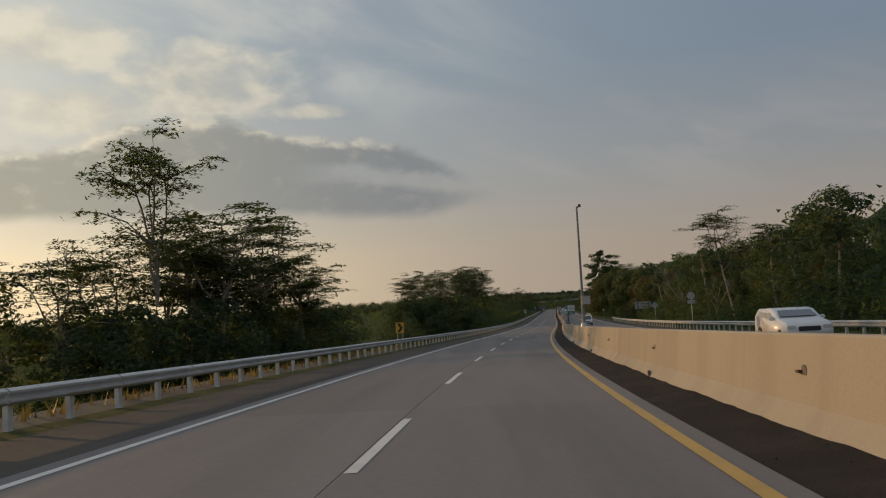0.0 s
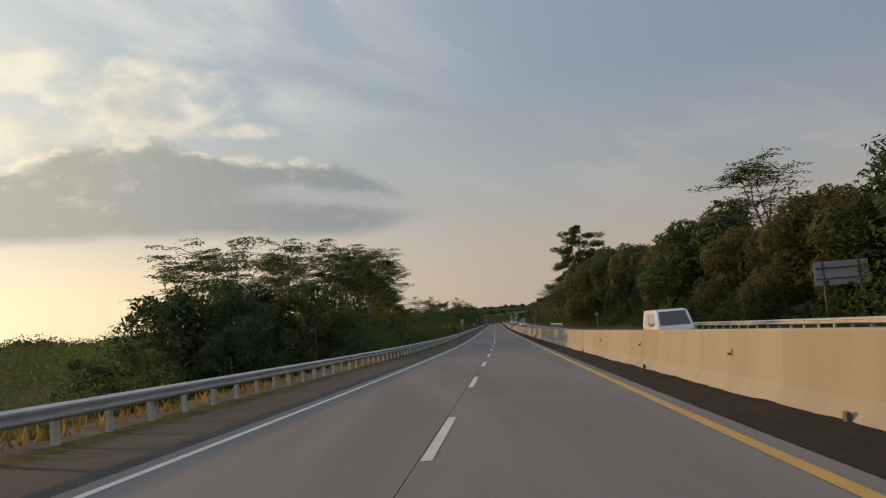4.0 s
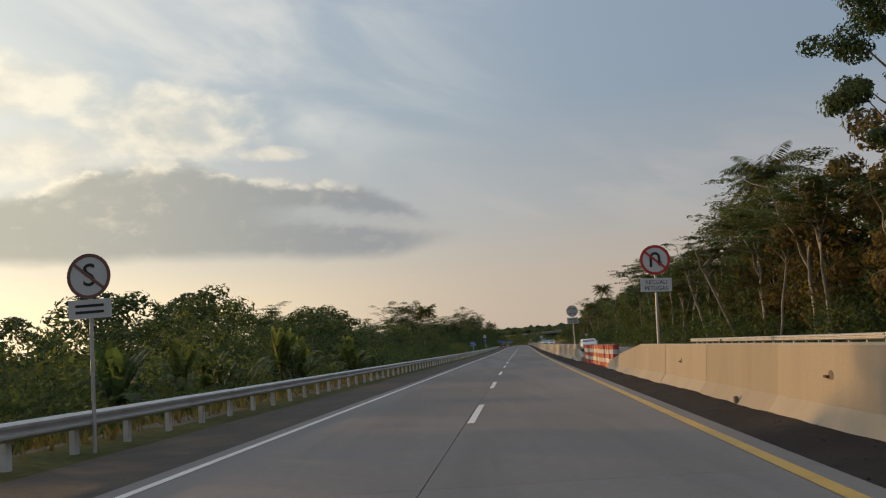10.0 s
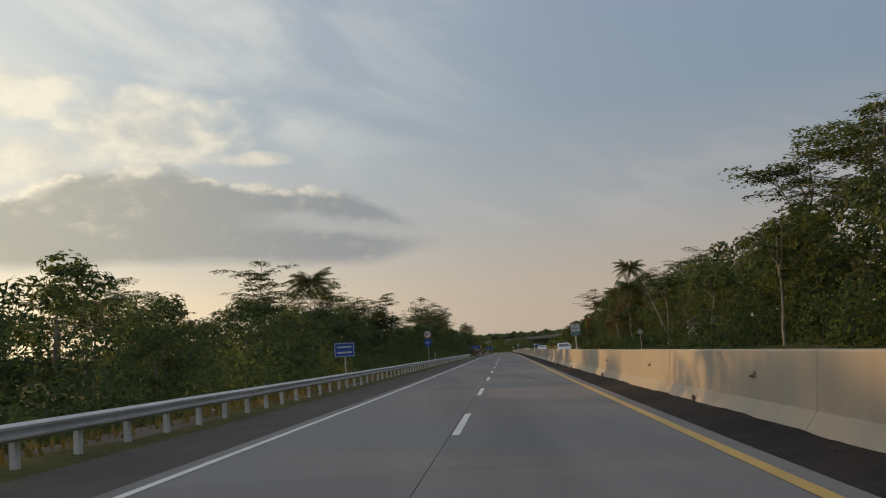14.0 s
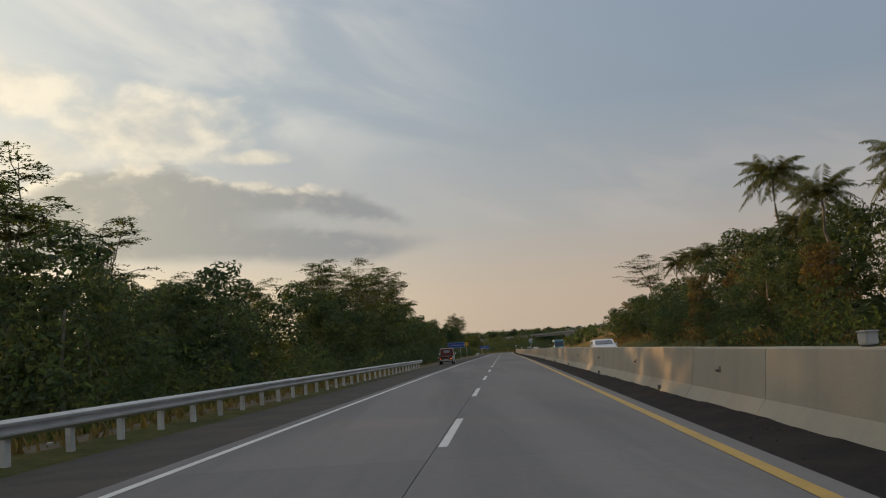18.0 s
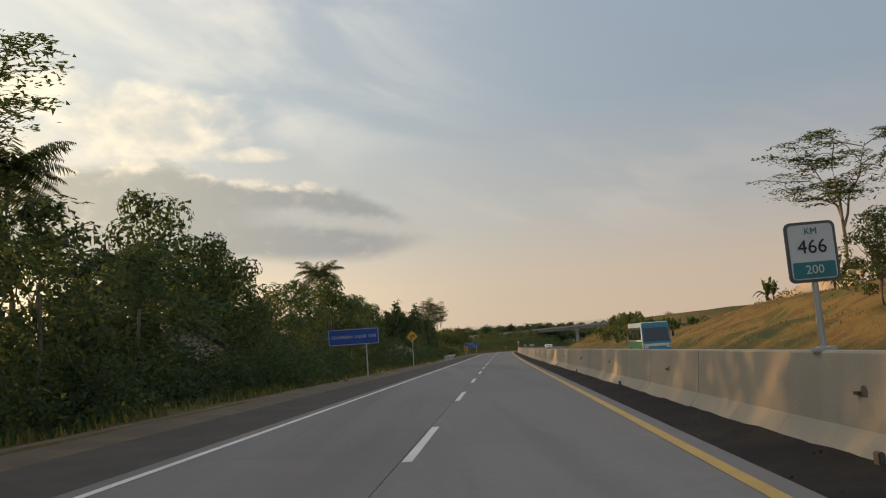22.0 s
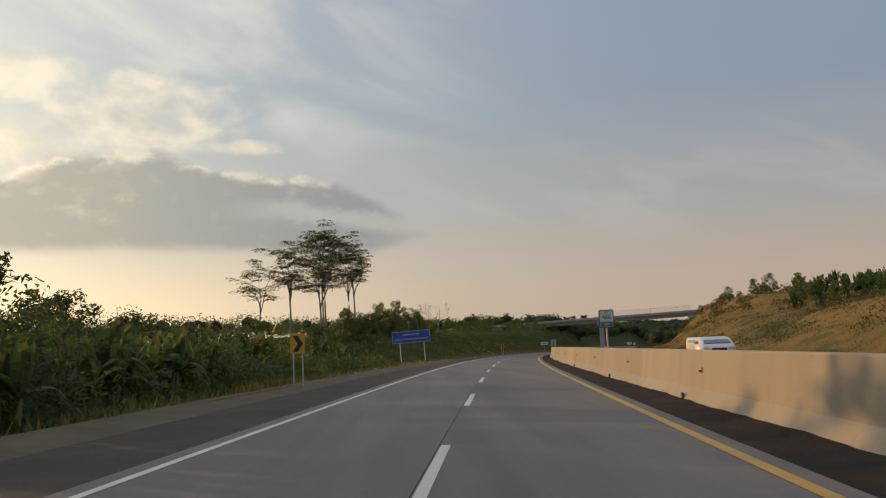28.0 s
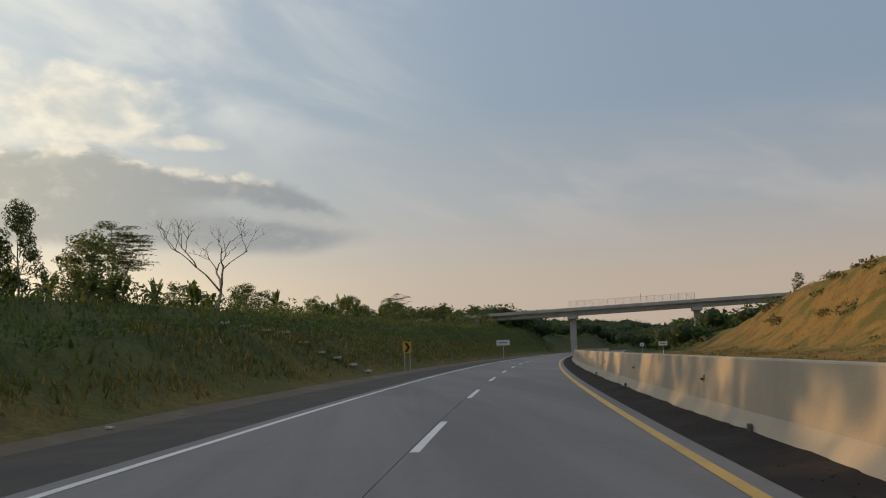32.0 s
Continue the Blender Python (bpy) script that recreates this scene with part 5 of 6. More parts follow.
for s, d, h in ((1380, -40, 10), (1392, -34, 11), (1400, -46, 10), (1420, -30, 11), (1330, -52, 9), (1440, 10, 9), (1386, -52, 10), (1410, -58, 11), (1396, -64, 10), (1425, -70, 11), (1435, -44, 10), (1450, -20, 10), (1372, -60, 9.5)):
    plant("palm", s, d, h)
rows_of("dark", 192, 216, -33, -20, 12, 9, 11.5, 1531, 1.1)
rows_of("dark", 172, 194, -31, -21, 5, 6, 8, 1532, 1.1)
plant("sengon", 1110, 58, 9, wide=1.1)
plant("sengon", 1075, 60, 7, wide=1.1)
plant("sengon", 72, 27.5, 10.5, wide=.8)
rows_of("slim", 398, 440, 20.2, 22, 9, 8, 12, 161)
rows_of("slim", 336, 396, 20.2, 22, 7, 8, 12, 162)
rows_of("slim", 30, 150, 20.4, 22.4, 9, 7, 10, 163)
rows_of("slim", 470, 560, 20.4, 22.4, 6, 7, 10, 164)
plant("bare", 90, 20.5, 6.0)
plant("bare", 118, 21.0, 9.5)
plant("bare", 128, 21.4, 7.5)
plant("bare", 112, 20.8, 5.0)
for s, d, h in ((622, -19, 13), (630, -21, 14), (637, -18, 13), (591, -35.5, 20), (597, -32, 15.5), (594, -45, 21.5)):
    plant("sengon", s, d, h, wide=.8)

# undergrowth
thicket("undergrowth", spots(56, 134, -40, -22, 46, 1.6, 3.0, 1.6, 3.2, 201) + spots(200, 330, -21, -11, 120, 1.2, 2.4, 1.4, 3.6, 202), 1, LEAF, "tangled green undergrowth below the trees", "undergrowth", 301, 300, .24)
thicket("undergrowth", spots(330, 590, -20, -10.2, 150, 1.1, 2.3, 1.2, 3.4, 203), 1, LEAF, "dense roadside undergrowth behind the guard rail", "undergrowth", 302, 290, .24)
thicket("undergrowth", spots(590, 800, -15, -9.6, 130, 1.1, 2.2, 1.0, 3.0, 204) + spots(640, 700, -14, -10, 30, 1.5, 2.4, 1.8, 3.0, 214), 1, LEAF_DARK, "dark green bushes close to the shoulder", "bushes", 303, 300, .25)
thicket("undergrowth", spots(800, 895, -22, -10.2, 118, 1.0, 2.1, 1.0, 2.6, 205) + spots(895, 930, -24, -18, 34, 1.0, 2.0, 1.0, 2.2, 2052) + spots(895, 926, -15.4, -10.6, 26, .5, .9, .2, .5, 2053) + spots(840, 900, -12.5, -10.0, 40, .8, 1.4, .8, 1.5, 2051) + spots(930, 1240, -30, -10.9, 190, 1.0, 2.2, .6, 1.5, 206), 1, LEAF, "weeds and low bushes on the roadside slope", "weeds", 304, 230, .25)
thicket("undergrowth", spots(-20, 330, 19, 24, 120, 1.3, 2.4, 1.4, 4.0, 207) + spots(330, 600, 19, 25, 100, 1.3, 2.4, 1.4, 4.2, 208), 1, LEAF, "green undergrowth at the foot of the woods", "undergrowth", 305)
thicket("undergrowth", spots(560, 680, 19, 24, 20, 1.0, 2.0, .8, 2.0, 209), 1, LEAF_DRY, "dry brownish undergrowth", "undergrowth", 306)
thicket("undergrowth", spots(880, 1070, 31, 40, 70, .8, 1.8, .6, 1.4, 210) + spots(690, 830, 34, 44, 40, .9, 1.8, .6, 1.6, 211), 1, LEAF_DRY, "dry scrub along the crest of the cutting", "scrub", 307)

thicket("undergrowth", spots(842, 895, 20, 31, 46, .7, 1.5, .5, 1.2, 212) + spots(905, 1060, 19, 32, 30, .6, 1.2, .3, .6, 213) + spots(878, 960, 19.5, 30, 46, .5, 1.4, .25, .7, 215), 1, LEAF_OLIVE, "olive bushes and tufts on the cut slope", "bushes", 308, 240, .2)


CORE = bmesh.new()
bmesh.ops.create_icosphere(CORE, subdivisions=1, radius=1.0)
CORE_V = np.array([v.co for v in CORE.verts])
CORE_F = np.array([[v.index for v in f.verts] for f in CORE.faces])
CORE.free()


def far_woods(name, boxes, label, seed, size=1.1, thick=85, heart=.66):
    """Distant woods as one mass: crowns of coarse leaves round a dense lumpy heart, over wide ground."""
    g = np.random.default_rng(seed)
    cs, hearts = [], []
    for s0, s1, d0, d1, n_, h0, h1, w_ in boxes:
        for _ in range(n_):
            s, d, h = g.uniform(s0, s1), g.uniform(d0, d1), g.uniform(h0, h1)
            m = thick
            u = g.normal(size=(m, 3))
            u /= np.linalg.norm(u, axis=1)[:, None]
            u *= g.uniform(.66, 1.08, (m, 1)) * np.array([w_, w_, h * .46])
            c = along(s, d, float(rise(s, d)) + h * .55)
            cs.append(c + u)
            lump = 1 + .16 * np.sin(CORE_V[:, :1] * 5 + s) * np.sin(CORE_V[:, 1:2] * 6 + d) + .10 * g.normal(size=(len(CORE_V), 1))
            hearts.append(c + CORE_V * lump * np.array([w_, w_, h * .5]) * heart)
    tagged(ob_of(name, leaves_mesh(name, np.concatenate(cs), size, size * .6, .3, LEAF, seed, 0.0, True)), label, "woods", kind="stuff")
    if not heart:
        return
    k = len(CORE_V)
    v = np.concatenate(hearts)
    f = (CORE_F[None] + (np.arange(len(hearts)) * k)[:, None, None]).reshape(-1, 3)
    me = bpy.data.meshes.new("far_foliage")
    me.vertices.add(len(v))
    me.vertices.foreach_set("co", v.astype(np.float32).ravel())
    me.loops.add(f.size)
    me.loops.foreach_set("vertex_index", f.ravel().astype(np.int32))
    me.polygons.add(len(f))
    me.polygons.foreach_set("loop_start", np.arange(0, f.size, 3, dtype=np.int32))
    me.materials.append(LEAF_DARK)
    me.update(calc_edges=True)
    tagged(ob_of("far_foliage", me), "dense inner foliage of the distant woods", "woods", kind="stuff")


join_mass()
far_woods("far_woods", ((96, 195, -95, -38, 120, 1.8, 4.0, 2.6), (195, 300, -120, -32, 190, 3.5, 7, 3.4), (300, 900, -90, -45, 120, 7, 11, 4.0)), "woods in the valley beside the road", 404, .36, 230, 0)
far_woods("far_woods", ((180, 420, -260, -90, 300, 5, 9, 4.6), (-40, 60, -120, -60, 30, 6, 10, 4)), "hazy woods beyond the valley", 401, .6, 240, 0)
far_woods("far_woods", ((200, 420, -480, -240, 170, 8, 13, 8),), "hazy wooded ridge beyond the valley", 407, 1.0, 260, 0)
far_woods("far_woods", ((1240, 1500, -130, -14, 170, 5, 9, 4.5), (1290, 1600, 22, 140, 120, 7, 11, 5), (1090, 1480, 24, 60, 90, 4, 7, 4), (1480, 1900, -260, 200, 420, 9, 14, 8), (1850, 2300, -520, 420, 480, 12, 18, 13), (2300, 2800, -700, 560, 420, 18, 26, 18)), "wooded hills at the end of the road", 402, 1.3, 105)
far_woods("far_woods", ((300, 1450, -150, -80, 300, 5, 8.5, 4.2),), "hazy woods across the plain", 405, .55, 190, 0)
far_woods("far_woods", ((300, 1450, -420, -180, 430, 10, 15, 8),), "hazy woods across the plain", 408, 1.25, 130, .5)
far_woods("far_woods", ((1236, 1330, -60, -16, 60, 4, 7, 4), (1240, 1420, 20, 70, 110, 4, 8, 4.5)), "woods behind the overpass", 406, .8, 150)
far_woods("far_woods", ((-40, 600, 38, 110, 160, 12, 17, 5), (1090, 1290, 40, 120, 40, 5, 8, 4)), "deep woods behind the roadside trees", 403)


def grass(name, boxes, material, label, seed, tall):
    """Blades of grass as one mesh."""
    g = np.random.default_rng(seed)
    vs = []
    for s0, s1, d0, d1, n_ in boxes:
        s, d = g.uniform(s0, s1, n_), g.uniform(d0, d1, n_)
        base = along(s, d, rise(s, d) - .03)
        a = g.uniform(0, 6.28, n_)
        h = tall * g.uniform(.45, 1.3, n_)
        side = np.stack([np.cos(a), np.sin(a), 0 * a], -1) * (h * .17)[:, None]
        tip = base + np.stack([g.normal(size=n_) * .32 * h, g.normal(size=n_) * .32 * h, h], -1)
        vs.append(np.stack([base - side, base + side, tip], 1))
    v = np.concatenate(vs).reshape(-1, 3)
    n_ = len(v) // 3
    me = bpy.data.meshes.new(name)
    me.vertices.add(3 * n_)
    me.vertices.foreach_set("co", v.astype(np.float32).ravel())
    me.loops.add(3 * n_)
    me.loops.foreach_set("vertex_index", np.arange(3 * n_, dtype=np.int32))
    me.polygons.add(n_)
    me.polygons.foreach_set("loop_start", np.arange(0, 3 * n_, 3, dtype=np.int32))
    me.materials.append(material)
    me.update(calc_edges=True)
    tagged(ob_of(name, me), label, "grass", kind="stuff")


grass("grass", ((-10, 604, -9.4, -7.6, 16000), (612, 850, -9.2, -8.2, 1400), (850, 960, -9.6, -8.1, 2600), (960, 1100, -12, -8.2, 6000)), GRASS_DRY, "dry yellow grass along the verge", 501, .30)
grass("grass", ((-10, 250, -22, -8.4, 26000), (250, 900, -13, -8.8, 24000), (900, 1220, -24, -8.6, 42000)), GRASS_GREEN, "rough green grass behind the verge", 502, .34)
grass("grass", ((668, 780, 17.8, 40, 18000), (820, 1090, 17.8, 36, 46000)), GRASS_DRY, "straw-coloured grass on the sunlit cutting", 503, .15)
grass("grass", ((640, 780, 17.8, 38, 3500), (830, 1090, 17.8, 40, 7000)), GRASS_GREEN, "green tufts on the cutting", 504, .16)

# ---- signs and masts ----
def sign_post(parent, x, z0, z1, r=.038, y=.045):
    return part("post", bar((x, y, z0), (x, y, z1), r, r, 10), STEEL, parent)


def rounded(w, h, r, n_=5):
    pts = []
    for cx, cz, a0 in ((w / 2 - r, h / 2 - r, 0), (-w / 2 + r, h / 2 - r, 90), (-w / 2 + r, -h / 2 + r, 180), (w / 2 - r, -h / 2 + r, 270)):
        for i in range(n_):
            a = radians(a0 + 90 * i / (n_ - 1))
            pts.append((cx + r * math.cos(a), cz + r * math.sin(a)))
    return pts


def plate(name, w, h, z, material, parent, y=0.0, thick=.018, r=.03, x=0.0, label=""):
    return part(name, prism([(a + x, b + z) for a, b in rounded(w, h, r)], y, y + thick), material, parent, label)


def ring(r0, r1, y0, y1, z, n_=36):
    bm = bmesh.new()
    vs = [[bm.verts.new((r * math.cos(2 * math.pi * i / n_), y, z + r * math.sin(2 * math.pi * i / n_))) for i in range(n_)] for r, y in ((r1, y0), (r0, y0), (r0, y1), (r1, y1))]
    for a in range(4):
        for i in range(n_):
            j = (i + 1) % n_
            bm.faces.new((vs[a][i], vs[a][j], vs[(a + 1) % 4][j], vs[(a + 1) % 4][i]))
    bmesh.ops.recalc_face_normals(bm, faces=bm.faces[:])
    return bm


def km_sign(s, d, main, sub, lean=0.0):
    t_ = empty("kilometre_sign", at(s, d, 0, 0, lean), "white and teal kilometre sign on a steel post above the barrier", "road sign", "kilometre signs")
    sign_post(t_, 0, 1.10, 2.5, .038, .05)
    part("foot_plate", block(-.12, .12, -.08, .14, 1.10, 1.16, bevel=.01), STEEL, t_)
    plate("frame", .59, .72, 2.28, DARK_STEEL, t_, .004, .03, .07)
    plate("face", .52, .65, 2.28, WHITE, t_, -.006, .012, .05)
    plate("lower_panel", .49, .19, 2.065, TEAL, t_, -.012, .008, .02)
    words("KM", .11, TEAL, t_, 0, 2.525, -.010)
    words(main, .23, BLACK, t_, 0, 2.335, -.010)
    words(sub, .145, WHITE, t_, 0, 2.065, -.016)


km_sign(65.5, 5.12, "465", "600", 1.5)
km_sign(262.6, 5.14, "465", "800")
km_sign(460.0, 5.14, "466", "000")
km_sign(657.4, 5.12, "466", "200", -1)
km_sign(854.4, 5.12, "466", "400")


def back_board(s, d, z, w=.72, h=.88):
    """A sign for the other carriageway, seen from behind."""
    t_ = empty("sign_back", at(s, d), "pale grey back of a bracketed road sign", "road sign")
    plate("panel", w, h, z, ALU, t_, .05, .015, .04)
    part("post", bar((0, 0, 1.05), (0, 0, z + h * .42), .04, .04, 10), DARK_STEEL, t_)
    for dz in (-.28, .22):
        part("bracket", block(-w * .36, w * .36, .01, .05, z + dz * h - .025, z + dz * h + .025, bevel=.006), DARK_STEEL, t_)


back_board(73.0, 5.1, 1.72)
back_board(939.4, 5.15, 1.70)
back_board(842, 17.6, 1.9, .5, .4)

# round sign and plate for the other side, beyond the gap
t_ = empty("double_sign_back", at(354.3, 5.15), "grey backs of a round and a square sign on one post", "road sign")
part("post", bar((0, 0, 1.0), (0, 0, 3.95), .045, .045, 10), STEEL, t_)
part("round_panel", disc(.42, .05, .065, 32, 3.55), ALU, t_)
plate("lower_panel", .82, .46, 2.85, ALU, t_, .05, .015, .03)
for z in (3.72, 3.38, 2.95, 2.75):
    part("bracket", block(-.28, .28, .01, .05, z - .02, z + .02, bevel=.005), DARK_STEEL, t_)

# no U-turn, with its plate
t_ = empty("no_u_turn_sign", at(318.2, 5.3, 0, 0, 3.0), "round red-ringed no U-turn sign over a white plate", "road sign")
part("post", bar((0, .05, 1.05), (0, .05, 3.9), .045, .045, 10), STEEL, t_)
part("disc", disc(.46, 0, .018, 40, 3.72), WHITE, t_)
part("red_ring", ring(.385, .47, -.008, 0, 3.72), RED, t_)
u = bmesh.new()
rod(u, (-.13, -.004, 3.50), (-.13, -.004, 3.80), .042, .042, 8)
for i in range(7):
    a0, a1 = math.pi - i * math.pi / 7, math.pi - (i + 1) * math.pi / 7
    rod(u, (.13 * math.cos(a0), -.004, 3.80 + .13 * math.sin(a0)), (.13 * math.cos(a1), -.004, 3.80 + .13 * math.sin(a1)), .042, .042, 8)
rod(u, (.13, -.004, 3.80), (.13, -.004, 3.66), .042, .042, 8)
rod(u, (.13, -.004, 3.66), (.13, -.004, 3.52), .10, .004, 8)
spin(u, Matrix.Translation((0, -.004, 0)) @ Matrix.Diagonal((1, .12, 1, 1)))
part("arrow", u, BLACK, t_)
part("slash", spin(block(-.42, .42, -.0125, -.0095, -.035, .035), pose(0, 0, 3.72, 0, 40, 0)), RED, t_)
plate("lower_plate", .96, .44, 2.93, WHITE, t_, 0, .015, .02)
part("plate_edge", prism([(-.48, 2.705), (.48, 2.705), (.48, 2.722), (-.48, 2.722)], -.004, 0), BLACK, t_)
words("KECUALI", .17, BLACK, t_, 0, 3.02, -.005)
words("PETUGAS", .17, BLACK, t_, 0, 2.83, -.005)

# no stopping, with its plate
t_ = empty("no_stopping_sign", at(306.63, -6.97, 0, 0, 0), "round red-ringed no-stopping sign over a pale plate behind the rail", "road sign")
sign_post(t_, 0, -.3, 3.6)
part("disc", disc(.42, 0, .018, 36, 3.28), WHITE, t_)
part("red_ring", ring(.365, .43, -.008, 0, 3.28), FADED_RED, t_)
words("S", .62, BLACK, t_, 0, 3.28, -.006)
part("slash", spin(block(-.40, .40, -.0105, -.0075, -.03, .03), pose(0, 0, 3.28, 0, 40, 0)), FADED_RED, t_)
plate("lower_plate", .84, .36, 2.66, WHITE, t_, 0, .015, .02)
for i in range(2):
    plate("unreadable_line", .56, .05, 2.72 - .12 * i, BLACK, t_, -.006, .004, .01)

# speed limits
t_ = empty("speed_sign", at(511.6, -8.15, -.2), "round white maximum and round blue minimum speed signs on one post", "road sign")
sign_post(t_, 0, -.3, 4.3)
part("disc", disc(.44, 0, .018, 36, 3.95), WHITE, t_)
part("red_ring", ring(.375, .45, -.008, 0, 3.95), RED, t_)
words("80", .42, BLACK, t_, -.06, 3.95, -.008)
words("km", .14, BLACK, t_, .24, 4.0, -.008)
part("blue_disc", disc(.46, 0, .018, 36, 2.98), BLUE, t_)
words("60", .42, WHITE, t_, -.06, 2.98, -.008)
words("km", .14, WHITE, t_, .24, 3.03, -.008)


def blue_board(s, d, w, h, z, lines, posts, size, name="blue_direction_board", label="blue road sign with white lettering", turn=0.0, low=-.4, lean=0.0):
    t_ = empty(name, at(s, d, 0, turn, lean), label, "road sign")
    plate("panel", w, h, z, BLUE, t_, 0, .03, .05)
    e = bmesh.new()
    for x0, x1, z0, z1 in ((-w / 2 + .03, w / 2 - .03, z + h / 2 - .06, z + h / 2 - .03), (-w / 2 + .03, w / 2 - .03, z - h / 2 + .03, z - h / 2 + .06),
                           (-w / 2 + .03, -w / 2 + .06, z - h / 2 + .06, z + h / 2 - .06), (w / 2 - .06, w / 2 - .03, z - h / 2 + .06, z + h / 2 - .06)):
        box(e, x0, x1, -.004, .004, z0, z1)
    part("white_border", e, WHITE, t_)
    for x in posts:
        part("post", bar((x, .09, low), (x, .09, z + h * .4), .048, .048, 10), STEEL, t_)
    for i, text in enumerate(lines):
        zz = z + (len(lines) - 1) * h * .19 - i * h * .38
        if text:
            words(text, size, WHITE, t_, 0, zz, -.005)
        else:
            plate("unreadable_line", w * .7, h * .11, zz, WHITE, t_, -.005, .004, .01)
    return t_


blue_board(706.0, -8.75, 3.55, 1.12, 2.86, ("GUNAKAN  LAJUR  KIRI",), (.85,), .30, label="long blue sign with one line of white capitals", low=-.6)
blue_board(912.2, -10.0, 4.2, 1.30, 2.86, ("LAJUR  KANAN", "HANYA UNTUK MENDAHULUI"), (-1.3, 1.35), .262, label="long blue two-line sign about the overtaking lane", low=-.9, lean=-2.7)
blue_board(458.0, -8.2, 1.18, .82, 2.02, ("", ""), (0,), .2, label="small blue roadside sign with two lines", low=-.5)


def chevron(s, d, z, lean=0.0, posts=(-.2, .2)):
    t_ = empty("chevron_sign", at(s, d, 0, 0, lean), "yellow bend marker with a black chevron beside the shoulder", "road sign", "chevron signs")
    for x in posts:
        part("post", bar((x, .05, -.4), (x, .05, z + .3), .03, .03, 8), STEEL, t_)
    plate("panel", .64, .84, z, SIGN_YELLOW, t_, 0, .015, .02)
    part("chevron", prism([(-.20, z + .34), (.02, z + .34), (.24, z), (.02, z - .34), (-.20, z - .34), (.02, z)], -.006, 0), BLACK, t_)


chevron(65.0, -8.0, 1.56)
chevron(856.0, -7.8, 1.82)
chevron(995.0, -7.6, 1.75)

# bend warning
t_ = empty("bend_sign", at(739.4, -8.1), "yellow diamond bend warning sign on a post", "road sign")
sign_post(t_, 0, -.4, 3.4, .05)
part("diamond", spin(prism(rounded(.90, .90, .05), 0, .018), pose(0, 0, 3.28, 0, 45, 0)), SIGN_YELLOW, t_)
bm = bmesh.new()
for x0, x1, z0, z1 in ((-.17, -.17 + .10, 2.96, 3.34), (-.17, .12, 3.30, 3.40)):
    box(bm, x0, x1, -.007, -.001, z0, z1)
part("arrow", bm, BLACK, t_)
part("arrow_head", prism([(.10, 3.22), (.29, 3.35), (.10, 3.48)], -.007, -.001), BLACK, t_)

# small plates far ahead and a plain marker post
for s, d, z, w, h in ((1074, -6.9, 2.6, 2.2, .9), (1062, 17.8, 1.6, 1.3, .6), (1120, 17.8, 1.7, .9, .7)):
    t_ = empty("white_plate_sign", at(s, d), "small white road sign beside the shoulder", "road sign")
    sign_post(t_, 0, -.3, z)
    plate("panel", w, h, z, WHITE, t_, 0, .015, .03)
    plate("unreadable_line", w * .6, h * .14, z, BLACK, t_, -.004, .004, .01)
t_ = empty("marker_post", at(521.6, -8.2), "slim white marker post behind the guard rail", "marker post")
part("shaft", bar((0, 0, -.4), (0, 0, 1.62), .045, .04, 10), POST, t_)
part("cap", bar((0, 0, 1.62), (0, 0, 1.66), .05, .03, 10), STEEL, t_)

# right-hand side signs, seen from behind
t_ = empty("round_sign_back", at(90.0, 18.0), "grey backs of a round sign and its plate on a post", "road sign")
part("post", bar((0, 0, -.2), (0, 0, 3.5), .04, .04, 10), STEEL, t_)
part("disc", disc(.38, .05, .065, 28, 3.28), ALU, t_)
plate("lower_plate", .78, .36, 2.66, ALU, t_, .05, .015, .02)
t_ = empty("diamond_sign_back", at(126.0, 18.2), "grey back of a diamond sign on a post", "road sign")
part("post", bar((0, 0, -.2), (0, 0, 3.0), .04, .04, 10), STEEL, t_)
part("panel", spin(prism(rounded(.75, .75, .04), .05, .065), pose(0, 0, 2.8, 0, 45, 0)), ALU, t_)
t_ = empty("board_back", at(164.5, 20.1), "pale back of a large road board on two posts", "road sign")
plate("panel", 3.0, 1.35, 3.15, ALU, t_, .05, .02, .04)
for x in (-1.0, 1.0):
    part("post", bar((x, 0, -.3), (x, 0, 3.8), .06, .06, 10), DARK_STEEL, t_)
for z in (2.85, 3.45):
    part("rail", block(-1.4, 1.4, .01, .05, z - .03, z + .03), DARK_STEEL, t_)
for s, d in ((268.0, 18.3), (520.5, 18.4)):
    t_ = empty("sign_back", at(s, d), "back of a small road sign on a thin post", "road sign")
    part("post", bar((0, 0, -.2), (0, 0, 2.6), .035, .035, 8), STEEL, t_)
    part("panel", spin(prism(rounded(.6, .6, .04), .04, .055), pose(0, 0, 2.35, 0, 45, 0)), ALU, t_)

# the mast on the median
t_ = empty("camera_mast", at(43.5, 5.0), "tall tapered grey mast with an equipment box on the barrier", "mast")
part("shaft", bar((0, 0, 1.1), (0, 0, 2.75), .095, .085, 16), GREY_PAINT, t_)
part("upper_shaft", bar((0, 0, 2.75), (0, 0, 7.2), .065, .045, 16), GREY_PAINT, t_)
part("base", bar((0, 0, 1.1), (0, 0, 1.3), .19, .12, 14), STEEL, t_)
bx = part("cabinet", block(-.05, .37, -.24, -.02, 2.22, 2.62, bevel=.015), ALU, t_)
part("cabinet_roof", block(-.08, .40, -.27, .01, 2.62, 2.65, bevel=.006), ALU, bx)
part("top_arm", bar((0, 0, 7.15), (.12, -.06, 7.22), .035, .03, 8), DARK_STEEL, t_)
part("camera_head", block(.06, .20, -.24, .02, 7.16, 7.30, bevel=.02), DARK_STEEL, t_)

